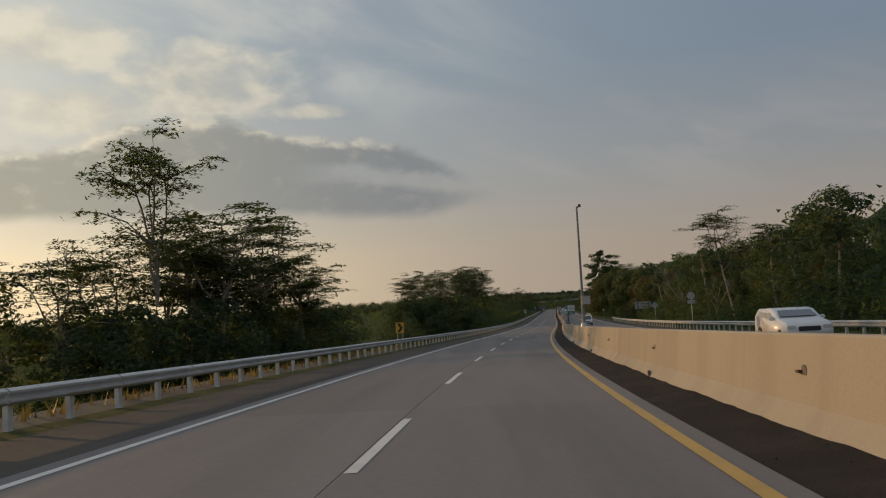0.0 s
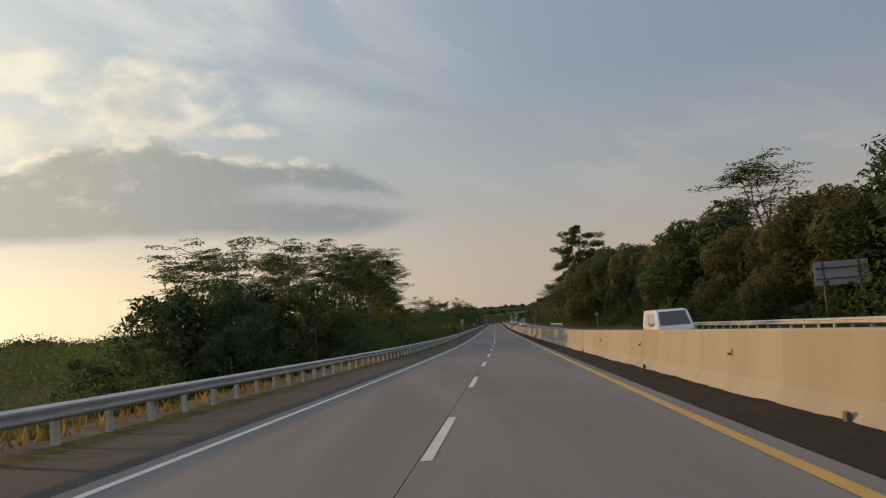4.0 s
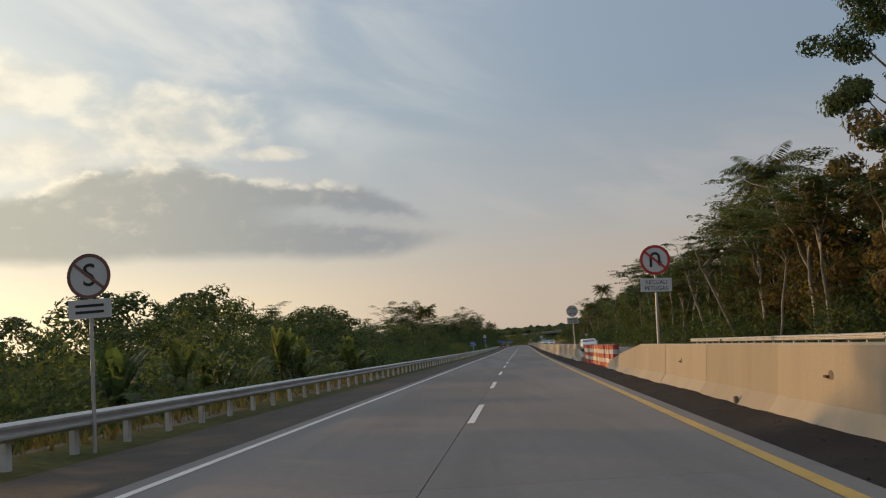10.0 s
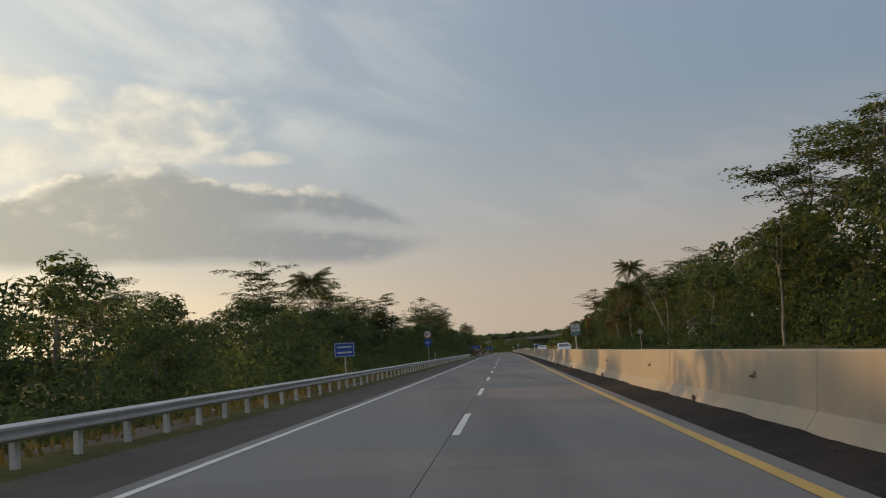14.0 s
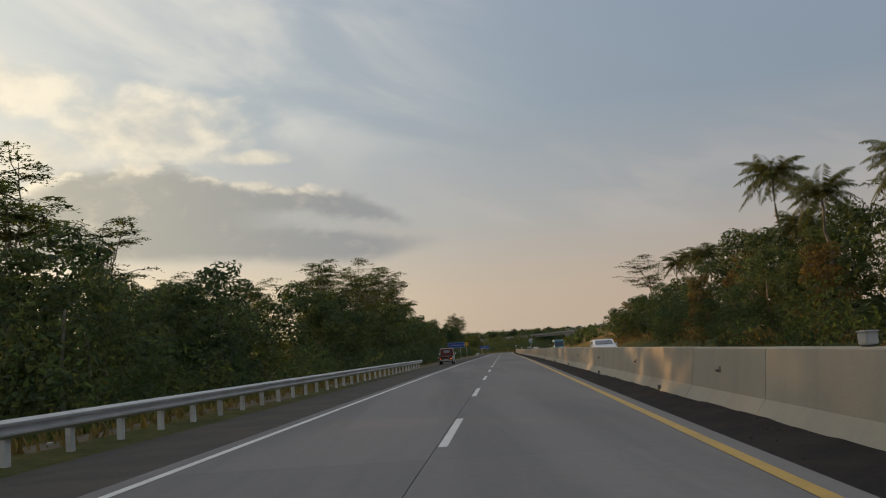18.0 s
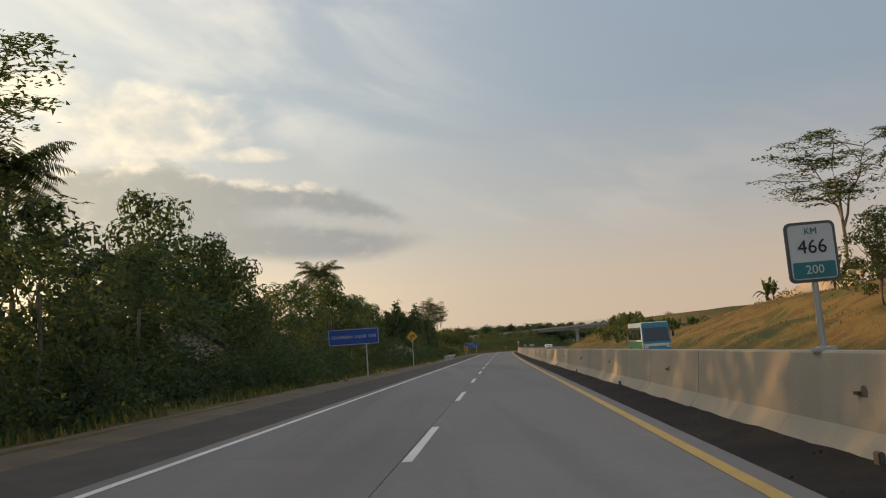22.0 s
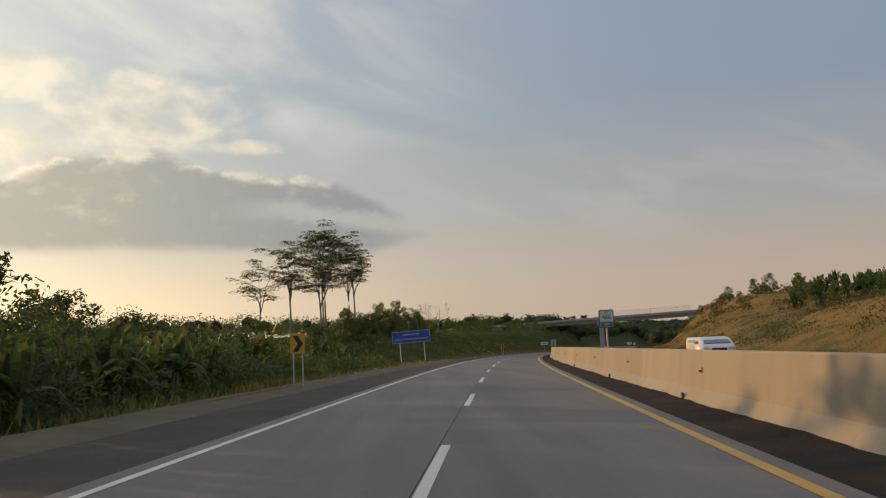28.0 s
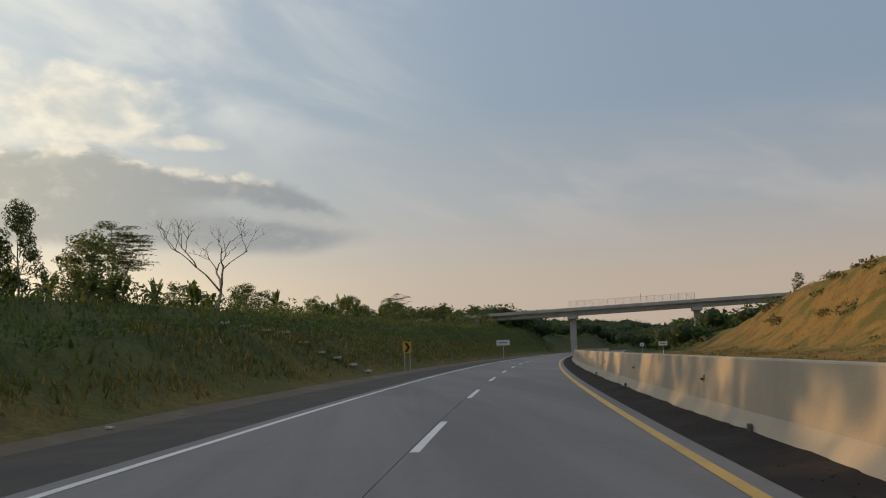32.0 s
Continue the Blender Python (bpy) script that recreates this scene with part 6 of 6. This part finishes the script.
# ---- the footbridge-like overpass ahead ----
BR = 1225.0
over = empty("overpass", Matrix(), "grey concrete road overpass with a wire fence above the motorway", "bridge")


def deck_h(d):
    return 12.45 + (d - 2.0) * .030


def bridge_piece(name, d0, d1, y0, y1, z0, z1, mat, parent=over):
    """A long piece across the road; z over the deck's underside."""
    v = [tuple(along(BR + y, d, deck_h(d) + z)) for d in (d0, d1) for y in (y0, y1) for z in (z0, z1)]
    f = [(0, 1, 3, 2), (4, 6, 7, 5), (0, 4, 5, 1), (2, 3, 7, 6), (0, 2, 6, 4), (1, 5, 7, 3)]
    return ob_of(name, mesh_of(name, v, f, mat), parent)


for y in (-2.6, -.9, .9, 2.6):
    bridge_piece("girder", -75, 82, y - .35, y + .35, 0, 1.5, CONCRETE)
bridge_piece("deck", -75, 82, -4.4, 4.4, 1.5, 1.8, CONCRETE)
for y in (-4.3, 4.1):
    bridge_piece("parapet", -75, 82, y, y + .2, 1.8, 2.55, CONCRETE)
fence = empty("fence", Matrix())
fence.parent = over
for i in range(17):
    d = -2.4 + i * 2.53
    bridge_piece("fence_post", d - .05, d + .05, -4.25, -4.15, 2.55, 4.7, STEEL, fence)
for z in (2.75, 3.1, 3.45, 3.8, 4.15, 4.5, 4.68):
    bridge_piece("fence_wire", -2.4, 38.1, -4.215, -4.185, z, z + .05, STEEL, fence)
for d in (-1.7, 38.8):
    cap = bridge_piece("pier_cap", d - 1.6, d + 1.6, -3.6, 3.6, -1.1, 0, CONCRETE)
    x, y, z = along(BR, d)
    bm = bmesh.new()
    box(bm, d - 1.05, d + 1.05, -1.2, 1.2, -2, deck_h(d) - 1.0, bevel=.15)
    p = part("pier", bm, CONCRETE, over)
    p.matrix_basis = at(BR, 0)
t_ = empty("bridge_sign", at(BR, 21, deck_h(21) + 2.5), "small sign post on the overpass parapet", "post")
part("shaft", bar((0, -4.2, 0), (0, -4.2, 3.4), .06, .05, 8), DARK_STEEL, t_)

# ---- vehicles ----
def wheel(parent, x, y, r, w=.18):
    t = part("wheel", spin(disc(r, -w / 2, w / 2, 24), pose(x, y, r, 0, 0, 90)), RUBBER, parent)
    out = 1 if x > 0 else -1
    part("rim", spin(disc(r * .64, -.012, .012, 16), pose(x + out * (w / 2 + .004), y, r, 0, 0, 90)), RIM, t)
    bm = bmesh.new()
    for k in range(5):
        a = k * 2 * math.pi / 5
        rod(bm, (x + out * (w / 2 + .02), y, r), (x + out * (w / 2 + .02), y + r * .6 * math.cos(a), r + r * .6 * math.sin(a)), .03, .022, 6)
    part("spokes", bm, RIM, t)


def body_shell(outline, w, top_in, z_belt, parent, material, name="body", cuts=.04):
    """A car body from its side outline (y, z); it narrows above the belt."""
    bm = bmesh.new()
    n_ = len(outline)
    rows = []
    for sx in (-1, -.86, .86, 1):
        row = []
        for y, z in outline:
            k = 1.0 if z < z_belt else 1.0 - top_in * (z - z_belt)
            lift = 0.0 if abs(sx) < 1 else -.02
            row.append(bm.verts.new((sx * w / 2 * k, y * (1.0 if abs(sx) < 1 else .985), z + lift * (z > .5))))
        rows.append(row)
    for a, b in zip(rows, rows[1:]):
        for i in range(n_):
            bm.faces.new((a[i], a[(i + 1) % n_], b[(i + 1) % n_], b[i]))
    bm.faces.new(rows[0])
    bm.faces.new(rows[-1][::-1])
    bmesh.ops.recalc_face_normals(bm, faces=bm.faces[:])
    bmesh.ops.bevel(bm, geom=bm.edges[:], offset=cuts * .5, segments=2, affect="EDGES", clamp_overlap=True)
    return part(name, bm, material, parent, smooth=True)


def quad(pts, push=.012):
    bm = bmesh.new()
    v = [Vector(p) for p in pts]
    nrm = (v[1] - v[0]).cross(v[2] - v[0]).normalized() * push
    f = bm.faces.new([bm.verts.new(p) for p in v])
    g = bmesh.ops.extrude_face_region(bm, geom=[f])["geom"]
    bmesh.ops.translate(bm, vec=nrm, verts=[q_ for q_ in g if isinstance(q_, bmesh.types.BMVert)])
    bmesh.ops.recalc_face_normals(bm, faces=bm.faces[:])
    return bm


def suv(s, d, label, tall=1.72, van=False):
    """A car that comes towards the camera: its nose points to -y."""
    c = empty("car", at(s, d, .0), label, "car", "cars in the opposite lanes")
    L, W, H = 4.6, 1.80, tall
    if van:
        side = [(-2.25, .30), (-2.3, .75), (-2.05, 1.00), (-1.25, H - .05), (-.6, H), (2.15, H - .03), (2.28, 1.1), (2.3, .30)]
    else:
        side = [(-2.25, .32), (-2.3, .70), (-2.15, .95), (-1.05, 1.10), (-.30, H - .06), (.2, H), (1.75, H - .04), (2.2, 1.15), (2.3, .80), (2.25, .32)]
    body_shell(side, W, .16, 1.05, c, CAR_WHITE)
    y0, z0, y1, z1 = (-1.98, 1.04, -1.32, H - .14) if van else (-1.00, 1.14, -.38, H - .13)
    part("windscreen", quad([(-.74, y0, z0 + .02), (.74, y0, z0 + .02), (.66, y1, z1 + .02), (-.66, y1, z1 + .02)], .02), GLASS, c)
    for sx in (-1, 1):
        x0, x1 = sx * (W / 2 - .005), sx * (W / 2 * (1 - .16 * (H - .18 - 1.05)) - .004)
        for ya, yb in ((-.55 if not van else -1.3, .35), (.42, 1.55)):
            p_ = [(x0, ya, 1.10), (x0, yb, 1.10), (x1, yb - .08, H - .18), (x1, ya + (.42 if ya < 0 else .05), H - .18)]
            part("side_window", quad(p_ if sx > 0 else p_[::-1], .012), GLASS, c)
        m_ = part("mirror", block(sx * 1.0 - .10, sx * 1.0 + .10, -.85, -.74, 1.02, 1.18, bevel=.03), CAR_WHITE, c)
        part("mirror_arm", block(min(sx * .86, sx * .93), max(sx * .86, sx * .93), -.82, -.78, 1.05, 1.09), TRIM, m_)
        part("headlight", block(sx * .68 - .17, sx * .68 + .17, -2.32, -2.20, .70, .84, bevel=.03), HEADLIGHT, c)
        for y in (-1.42, 1.42):
            wheel(c, sx * .82, y, .34, .2)
    part("grille", block(-.42, .42, -2.325, -2.25, .62, .80, bevel=.02), TRIM, c)
    part("bumper", block(-.80, .80, -2.34, -2.24, .34, .50, bevel=.03), TRIM, c)
    part("number_plate", block(-.22, .22, -2.35, -2.335, .50, .60), WHITE, c)
    part("aerial", bar((.25, -.1, H - .01), (.42, .35, H + .55), .008, .005, 6), TRIM, c)
    return c


suv(36.6, 13.1, "white car driving in the opposite lanes", 1.5)
suv(160, 9.4, "white van driving in the opposite lanes", 1.85, True)
suv(533.0, 9.4, "white sport utility car with an aerial, in the opposite lanes", 1.64)
suv(396.5, 9.4, "white hatchback in the opposite lanes", 1.46)
suv(602, 9.4, "white car in the opposite lanes beyond the barrier", 1.55)
suv(871, 12.9, "white people carrier in the opposite lanes", 1.42, True)


def bus(s, d):
    c = empty("bus", at(s, d), "green and cream bus with a teal front, opposite lanes", "bus")
    L, W, H = 7.0, 2.05, 2.62
    body_shell([(-3.45, .40), (-3.5, 1.0), (-3.35, 1.25), (-3.12, H - .15), (-2.9, H), (3.4, H), (3.5, H - .2), (3.5, .40)], W, .05, 1.2, c, CREAM)
    part("front_frame", quad([(-1.01, -3.40, 1.10), (1.01, -3.40, 1.10), (.97, -3.10, H - .06), (-.97, -3.10, H - .06)], .03), BUS_TEAL, c)
    part("windscreen", quad([(-.91, -3.41, 1.24), (.91, -3.41, 1.24), (.87, -3.18, H - .42), (-.87, -3.18, H - .42)], .045), GLASS, c)
    part("sun_strip", quad([(-.89, -3.19, H - .48), (.89, -3.19, H - .48), (.88, -3.15, H - .22), (-.88, -3.15, H - .22)], .045), BUS_TEAL, c)
    part("front_panel", quad([(-.98, -3.49, .55), (.98, -3.49, .55), (.96, -3.43, 1.14), (-.96, -3.43, 1.14)], .03), BUS_TEAL, c)
    for sx in (-1, 1):
        x = sx * (W / 2 - .002)
        p_ = [(x, -3.3, .5), (x, 3.4, .5), (x, 3.4, 1.22), (x, -3.3, 1.22)]
        part("side_panel", quad(p_ if sx > 0 else p_[::-1], .015), BUS_GREEN, c)
        for i in range(5):
            y = -2.75 + i * 1.22
            xi = sx * (W / 2 - .03)
            p_ = [(x, y, 1.35), (x, y + 1.05, 1.35), (xi, y + 1.05, H - .35), (xi, y, H - .35)]
            part("side_window", quad(p_ if sx > 0 else p_[::-1], .012), GLASS, c)
        part("mirror", block(sx * 1.2 - .08, sx * 1.2 + .08, -3.5, -3.4, 1.5, 1.85, bevel=.02), TRIM, c)
        part("headlight", block(sx * .78 - .14, sx * .78 + .14, -3.56, -3.46, .72, .88, bevel=.02), HEADLIGHT, c)
        for y in (-2.3, 2.0):
            wheel(c, sx * .92, y, .40, .24)
    part("bumper", block(-1.0, 1.0, -3.6, -3.46, .38, .54, bevel=.03), TRIM, c)
    part("roof_vent", block(-.4, .4, -1.6, -.6, H - .01, H + .10, bevel=.03), TRIM, c)


bus(713.5, 12.7)


def pickup(s, d, turn=0.0):
    """A white pickup parked on the shoulder, seen from behind."""
    c = empty("pickup_truck", at(s, d, -.035, turn), "white pickup with a dark red cab back, parked on the shoulder", "pickup truck")
    W = 1.66
    body_shell([(.35, .55), (.35, 1.25), (.42, 1.80), (.60, 1.86), (1.15, 1.84), (1.62, 1.22), (2.02, .98), (2.08, .55), (2.02, .38), (.42, .40)], W, .14, 1.20, c, CAR_WHITE, "cab")
    part("cab_back", quad([(-.80, .343, .96), (.80, .343, .96), (.725, .362, 1.80), (-.725, .362, 1.80)], .02), CAR_RED, c)
    part("rear_window", quad([(-.36, .332, 1.34), (.36, .332, 1.34), (.34, .34, 1.62), (-.34, .34, 1.62)], .02), PANE, c)
    part("roof_edge", block(-.72, .72, .36, .44, 1.80, 1.87, bevel=.02), CAR_WHITE, c)
    part("bed_floor", block(-.78, .78, -2.06, .33, .60, .68), TRIM, c)
    for sx in (-1, 1):
        part("bed_side", block(sx * .80 - .03, sx * .80 + .03, -2.08, .33, .66, .94, bevel=.012), CAR_WHITE, c)
        part("side_rail", block(sx * .80 - .04, sx * .80 + .04, -2.08, .33, .935, .985, bevel=.01), TRIM, c)
        part("lower_strip", block(sx * .81 - .015, sx * .81 + .015, -2.0, .30, .50, .54), CAR_WHITE, c)
        part("tail_lamp", block(sx * .66 - .10, sx * .66 + .10, -2.16, -2.08, .62, .74, bevel=.015), RED_LAMP, c)
        part("hazard_lamp", block(sx * .62 - .06, sx * .62 + .06, -2.175, -2.155, .645, .715, bevel=.01), AMBER, c, "glowing amber hazard lamp")
        m_ = part("mirror", block(sx * .97 - .07, sx * .97 + .07, 1.28, 1.36, 1.14, 1.32, bevel=.025), CAR_WHITE, c)
        part("mirror_arm", block(min(sx * .80, sx * .92), max(sx * .80, sx * .92), 1.30, 1.34, 1.16, 1.20), TRIM, m_)
        x0, x1 = sx * (W / 2 - .002), sx * (W / 2 - .055)
        p_ = [(x0, .60, 1.20), (x0, 1.50, 1.20), (x1, 1.12, 1.68), (x1, .66, 1.70)]
        part("side_window", quad(p_ if sx > 0 else p_[::-1], .012), GLASS, c)
        part("door_handle", block(sx * .835 - .012, sx * .835 + .012, .62, .74, 1.02, 1.05), TRIM, c)
        for y in (-1.12, 1.53):
            wheel(c, sx * .74, y, .31, .18)
            part("wheel_arch", spin(disc(.40, -.012, .012, 24), pose(sx * .815, y, .36, 0, 0, 90)), TRIM, c)
        part("sill_panel", block(sx * .78 - .02, sx * .78 + .02, -2.0, 1.25, .28, .60), TRIM, c)
        part("sill_strip", block(sx * .81 - .012, sx * .81 + .012, -.75, 1.16, .33, .37, bevel=.006), CAR_WHITE, c)
        part("pillar_trim", block(min(sx * .80, sx * .822), max(sx * .80, sx * .822), .50, .56, 1.2, 1.7), TRIM, c)
    part("tailgate", block(-.77, .77, -2.11, -2.06, .62, .96, bevel=.012), CAR_MAROON, c)
    part("tailgate_badge", block(.30, .42, -2.125, -2.108, .84, .92), WHITE, c)
    part("number_plate", block(-.24, .24, -2.14, -2.115, .52, .64), WHITE, c)
    part("rear_bumper", block(-.80, .80, -2.18, -2.10, .44, .50, bevel=.012), CAR_WHITE, c)
    part("chassis", block(-.45, .45, -1.95, 1.6, .30, .44), TRIM, c)
    part("windscreen", quad([(-.66, 1.62, 1.24), (.66, 1.62, 1.24), (.60, 1.18, 1.80), (-.60, 1.18, 1.80)][::-1], .02), GLASS, c)


pickup(629.3, -5.75)

# ---- houses, fences and litter beside the road ----
def fence_wall(s0, s1, d0, d1, h, group_label):
    """A pale panel wall with posts on top of the cutting."""
    f = empty("fence_wall", Matrix(), group_label, "wall")
    n_ = int((s1 - s0) / 2.4)
    for i in range(n_):
        s, d = s0 + 2.4 * i, d0 + (d1 - d0) * i / n_
        z = float(rise(s + 1.2, d))
        part("panel", block(-.05, .05, .08, 2.32, -.2, h, bevel=.01), PALE_WALL, f).matrix_basis = at(s, d, z, 0, random.Random(i).uniform(-2, 2))
        part("post", block(-.08, .08, -.08, .08, -.3, h + .22, bevel=.01), PALE_WALL, f).matrix_basis = at(s, d, z)


fence_wall(640, 690, 34, 36, 1.15, "pale panel wall on top of the dry slope")
fence_wall(730, 772, 36.0, 39.5, 1.75, "pale broken panel wall along the slope's crest")


def hut(s, d, w, l, h, turn, label):
    z = float(rise(s, d))
    e = empty("house", at(s, d, z - .1, turn), label, "house")
    for x in (-w / 2, w / 2 - .12):
        part("wall", block(x, x + .12, -l / 2, l / 2, 0, h), PALE_WALL, e)
    for y in (-l / 2 + .12, l / 2 - .12):
        part("wall", prism([(-w / 2 + .12, 0), (w / 2 - .12, 0), (w / 2 - .12, h), (0, h + w * .28), (-w / 2 + .12, h)], y - .06, y + .06), PALE_WALL, e)
    for sx in (-1, 1):
        part("roof", quad([(0, -l / 2 - .4, h + w * .30), (0, l / 2 + .4, h + w * .30), (sx * (w / 2 + .5), l / 2 + .4, h - .12), (sx * (w / 2 + .5), -l / 2 - .4, h - .12)], .05 * sx), ROOF, e)
    part("door", block(-.45, .45, -l / 2 - .05, -l / 2 + .0, 0, 2.0), BARK, e)
    for x in (-1.3, .75):
        w_ = part("window", block(x, x + .6, -l / 2 - .04, -l / 2 + .01, .9, 1.8), GLASS, e)
        part("window_sill", block(x - .05, x + .65, -l / 2 - .07, -l / 2 + .0, .84, .9), PALE_WALL, w_)


hut(693, -18.0, 6, 6.5, 2.2, 55, "small pale house with a tin roof among bushes")
hut(775, -13.8, 4, 5, 2.1, 10, "low pale hut beside the road")
hut(508, 24.0, 4.5, 5, 2.4, -10, "small house with a dark roof in the woods")

# fence stakes on the skyline
t_ = empty("wire_fence", Matrix(), "row of thin fence stakes along the crest", "fence")
for i in range(22):
    s = 770 + i * 4.0
    d = 40 + i * .3
    part("stake", bar((0, 0, -.2), (0, 0, 1.3), .05, .04, 6), BARK, t_).matrix_basis = at(s, d, float(rise(s, d)))

# concrete drain chutes and scraps on the left
t_ = empty("slope_drain", Matrix(), "pale concrete drain running down the cut slope", "drain")
for i in range(9):
    s, d = 984 - i * 1.3, -8.3 - i * .62
    part("channel_piece", prism([(-.22, 0), (.22, 0), (.22, .12), (.15, .12), (.12, .05), (-.12, .05), (-.15, .12), (-.22, .12)], -.45, .95), CONCRETE, t_).matrix_basis = at(s, d, float(rise(s, d)) + .02, 28)
q = random.Random(77)
for i in range(26):
    s, d = q.uniform(15, 960), -6.9 - q.random() * 1.5
    e = tagged(ob_of("litter", small("litter", block(-.09, .09, -.05, .05, 0, .05, bevel=.012), WHITE_PLASTIC), None, at(s, d, float(rise(s, d)) + .08, q.uniform(0, 180))), "scrap of white litter on the verge", "litter", "litter on the verge")

# small boxes on the barrier's top, and a broken lump of concrete at its foot
for s, w in ((212.2, .15), (538.7, .22)):
    t_ = empty("junction_box", at(s, BAR_D, 1.115, 4, 0, True), "small pale junction box fixed on the barrier's top", "box")
    part("case", block(-.07, .07, -w / 2, w / 2, .03, .17, bevel=.012), ALU, t_)
    part("lid", block(-.08, .08, -w / 2 - .01, w / 2 + .01, .17, .19, bevel=.006), ALU, t_)
    part("foot", block(-.05, .05, -w / 3, w / 3, 0, .03), DARK_STEEL, t_)
t_ = prism([(-.26, 0), (.24, 0), (.27, .10), (.14, .40), (.02, .47), (-.08, .42), (-.17, .22), (-.28, .12)], -.12, .11, .03)
spin(t_, Matrix.Diagonal((.78, .8, .85, 1)))
for v in t_.verts:
    v.co.y += .10 * math.sin(v.co.z * 9 + v.co.x * 5)
    v.co.x += .03 * math.sin(v.co.z * 13)
tagged(ob_of("concrete_lump", small("concrete_lump", t_, BARRIER), None, at(211.8, 4.62, .06, 78, 14)), "broken lump of concrete leaning on the barrier's foot", "rubble")

# crumbs of soil and stones along the barrier's foot and the slab edge
g = np.random.default_rng(9)
n_ = 9000
s_ = g.uniform(-5, 1100, n_)
d_ = np.where(g.random(n_) < .65, 4.74 - np.abs(g.normal(size=n_)) * .16, 3.9 + np.abs(g.normal(size=n_)) * .25)
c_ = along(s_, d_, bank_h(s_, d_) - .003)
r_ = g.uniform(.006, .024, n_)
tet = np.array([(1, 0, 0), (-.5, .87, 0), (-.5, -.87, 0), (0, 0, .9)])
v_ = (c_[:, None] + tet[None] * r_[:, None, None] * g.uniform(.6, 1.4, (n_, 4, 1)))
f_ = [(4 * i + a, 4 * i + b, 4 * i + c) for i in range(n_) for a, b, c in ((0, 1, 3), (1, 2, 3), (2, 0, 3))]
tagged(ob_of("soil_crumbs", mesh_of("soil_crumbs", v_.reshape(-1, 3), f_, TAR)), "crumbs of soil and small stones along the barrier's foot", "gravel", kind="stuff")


make_paving()
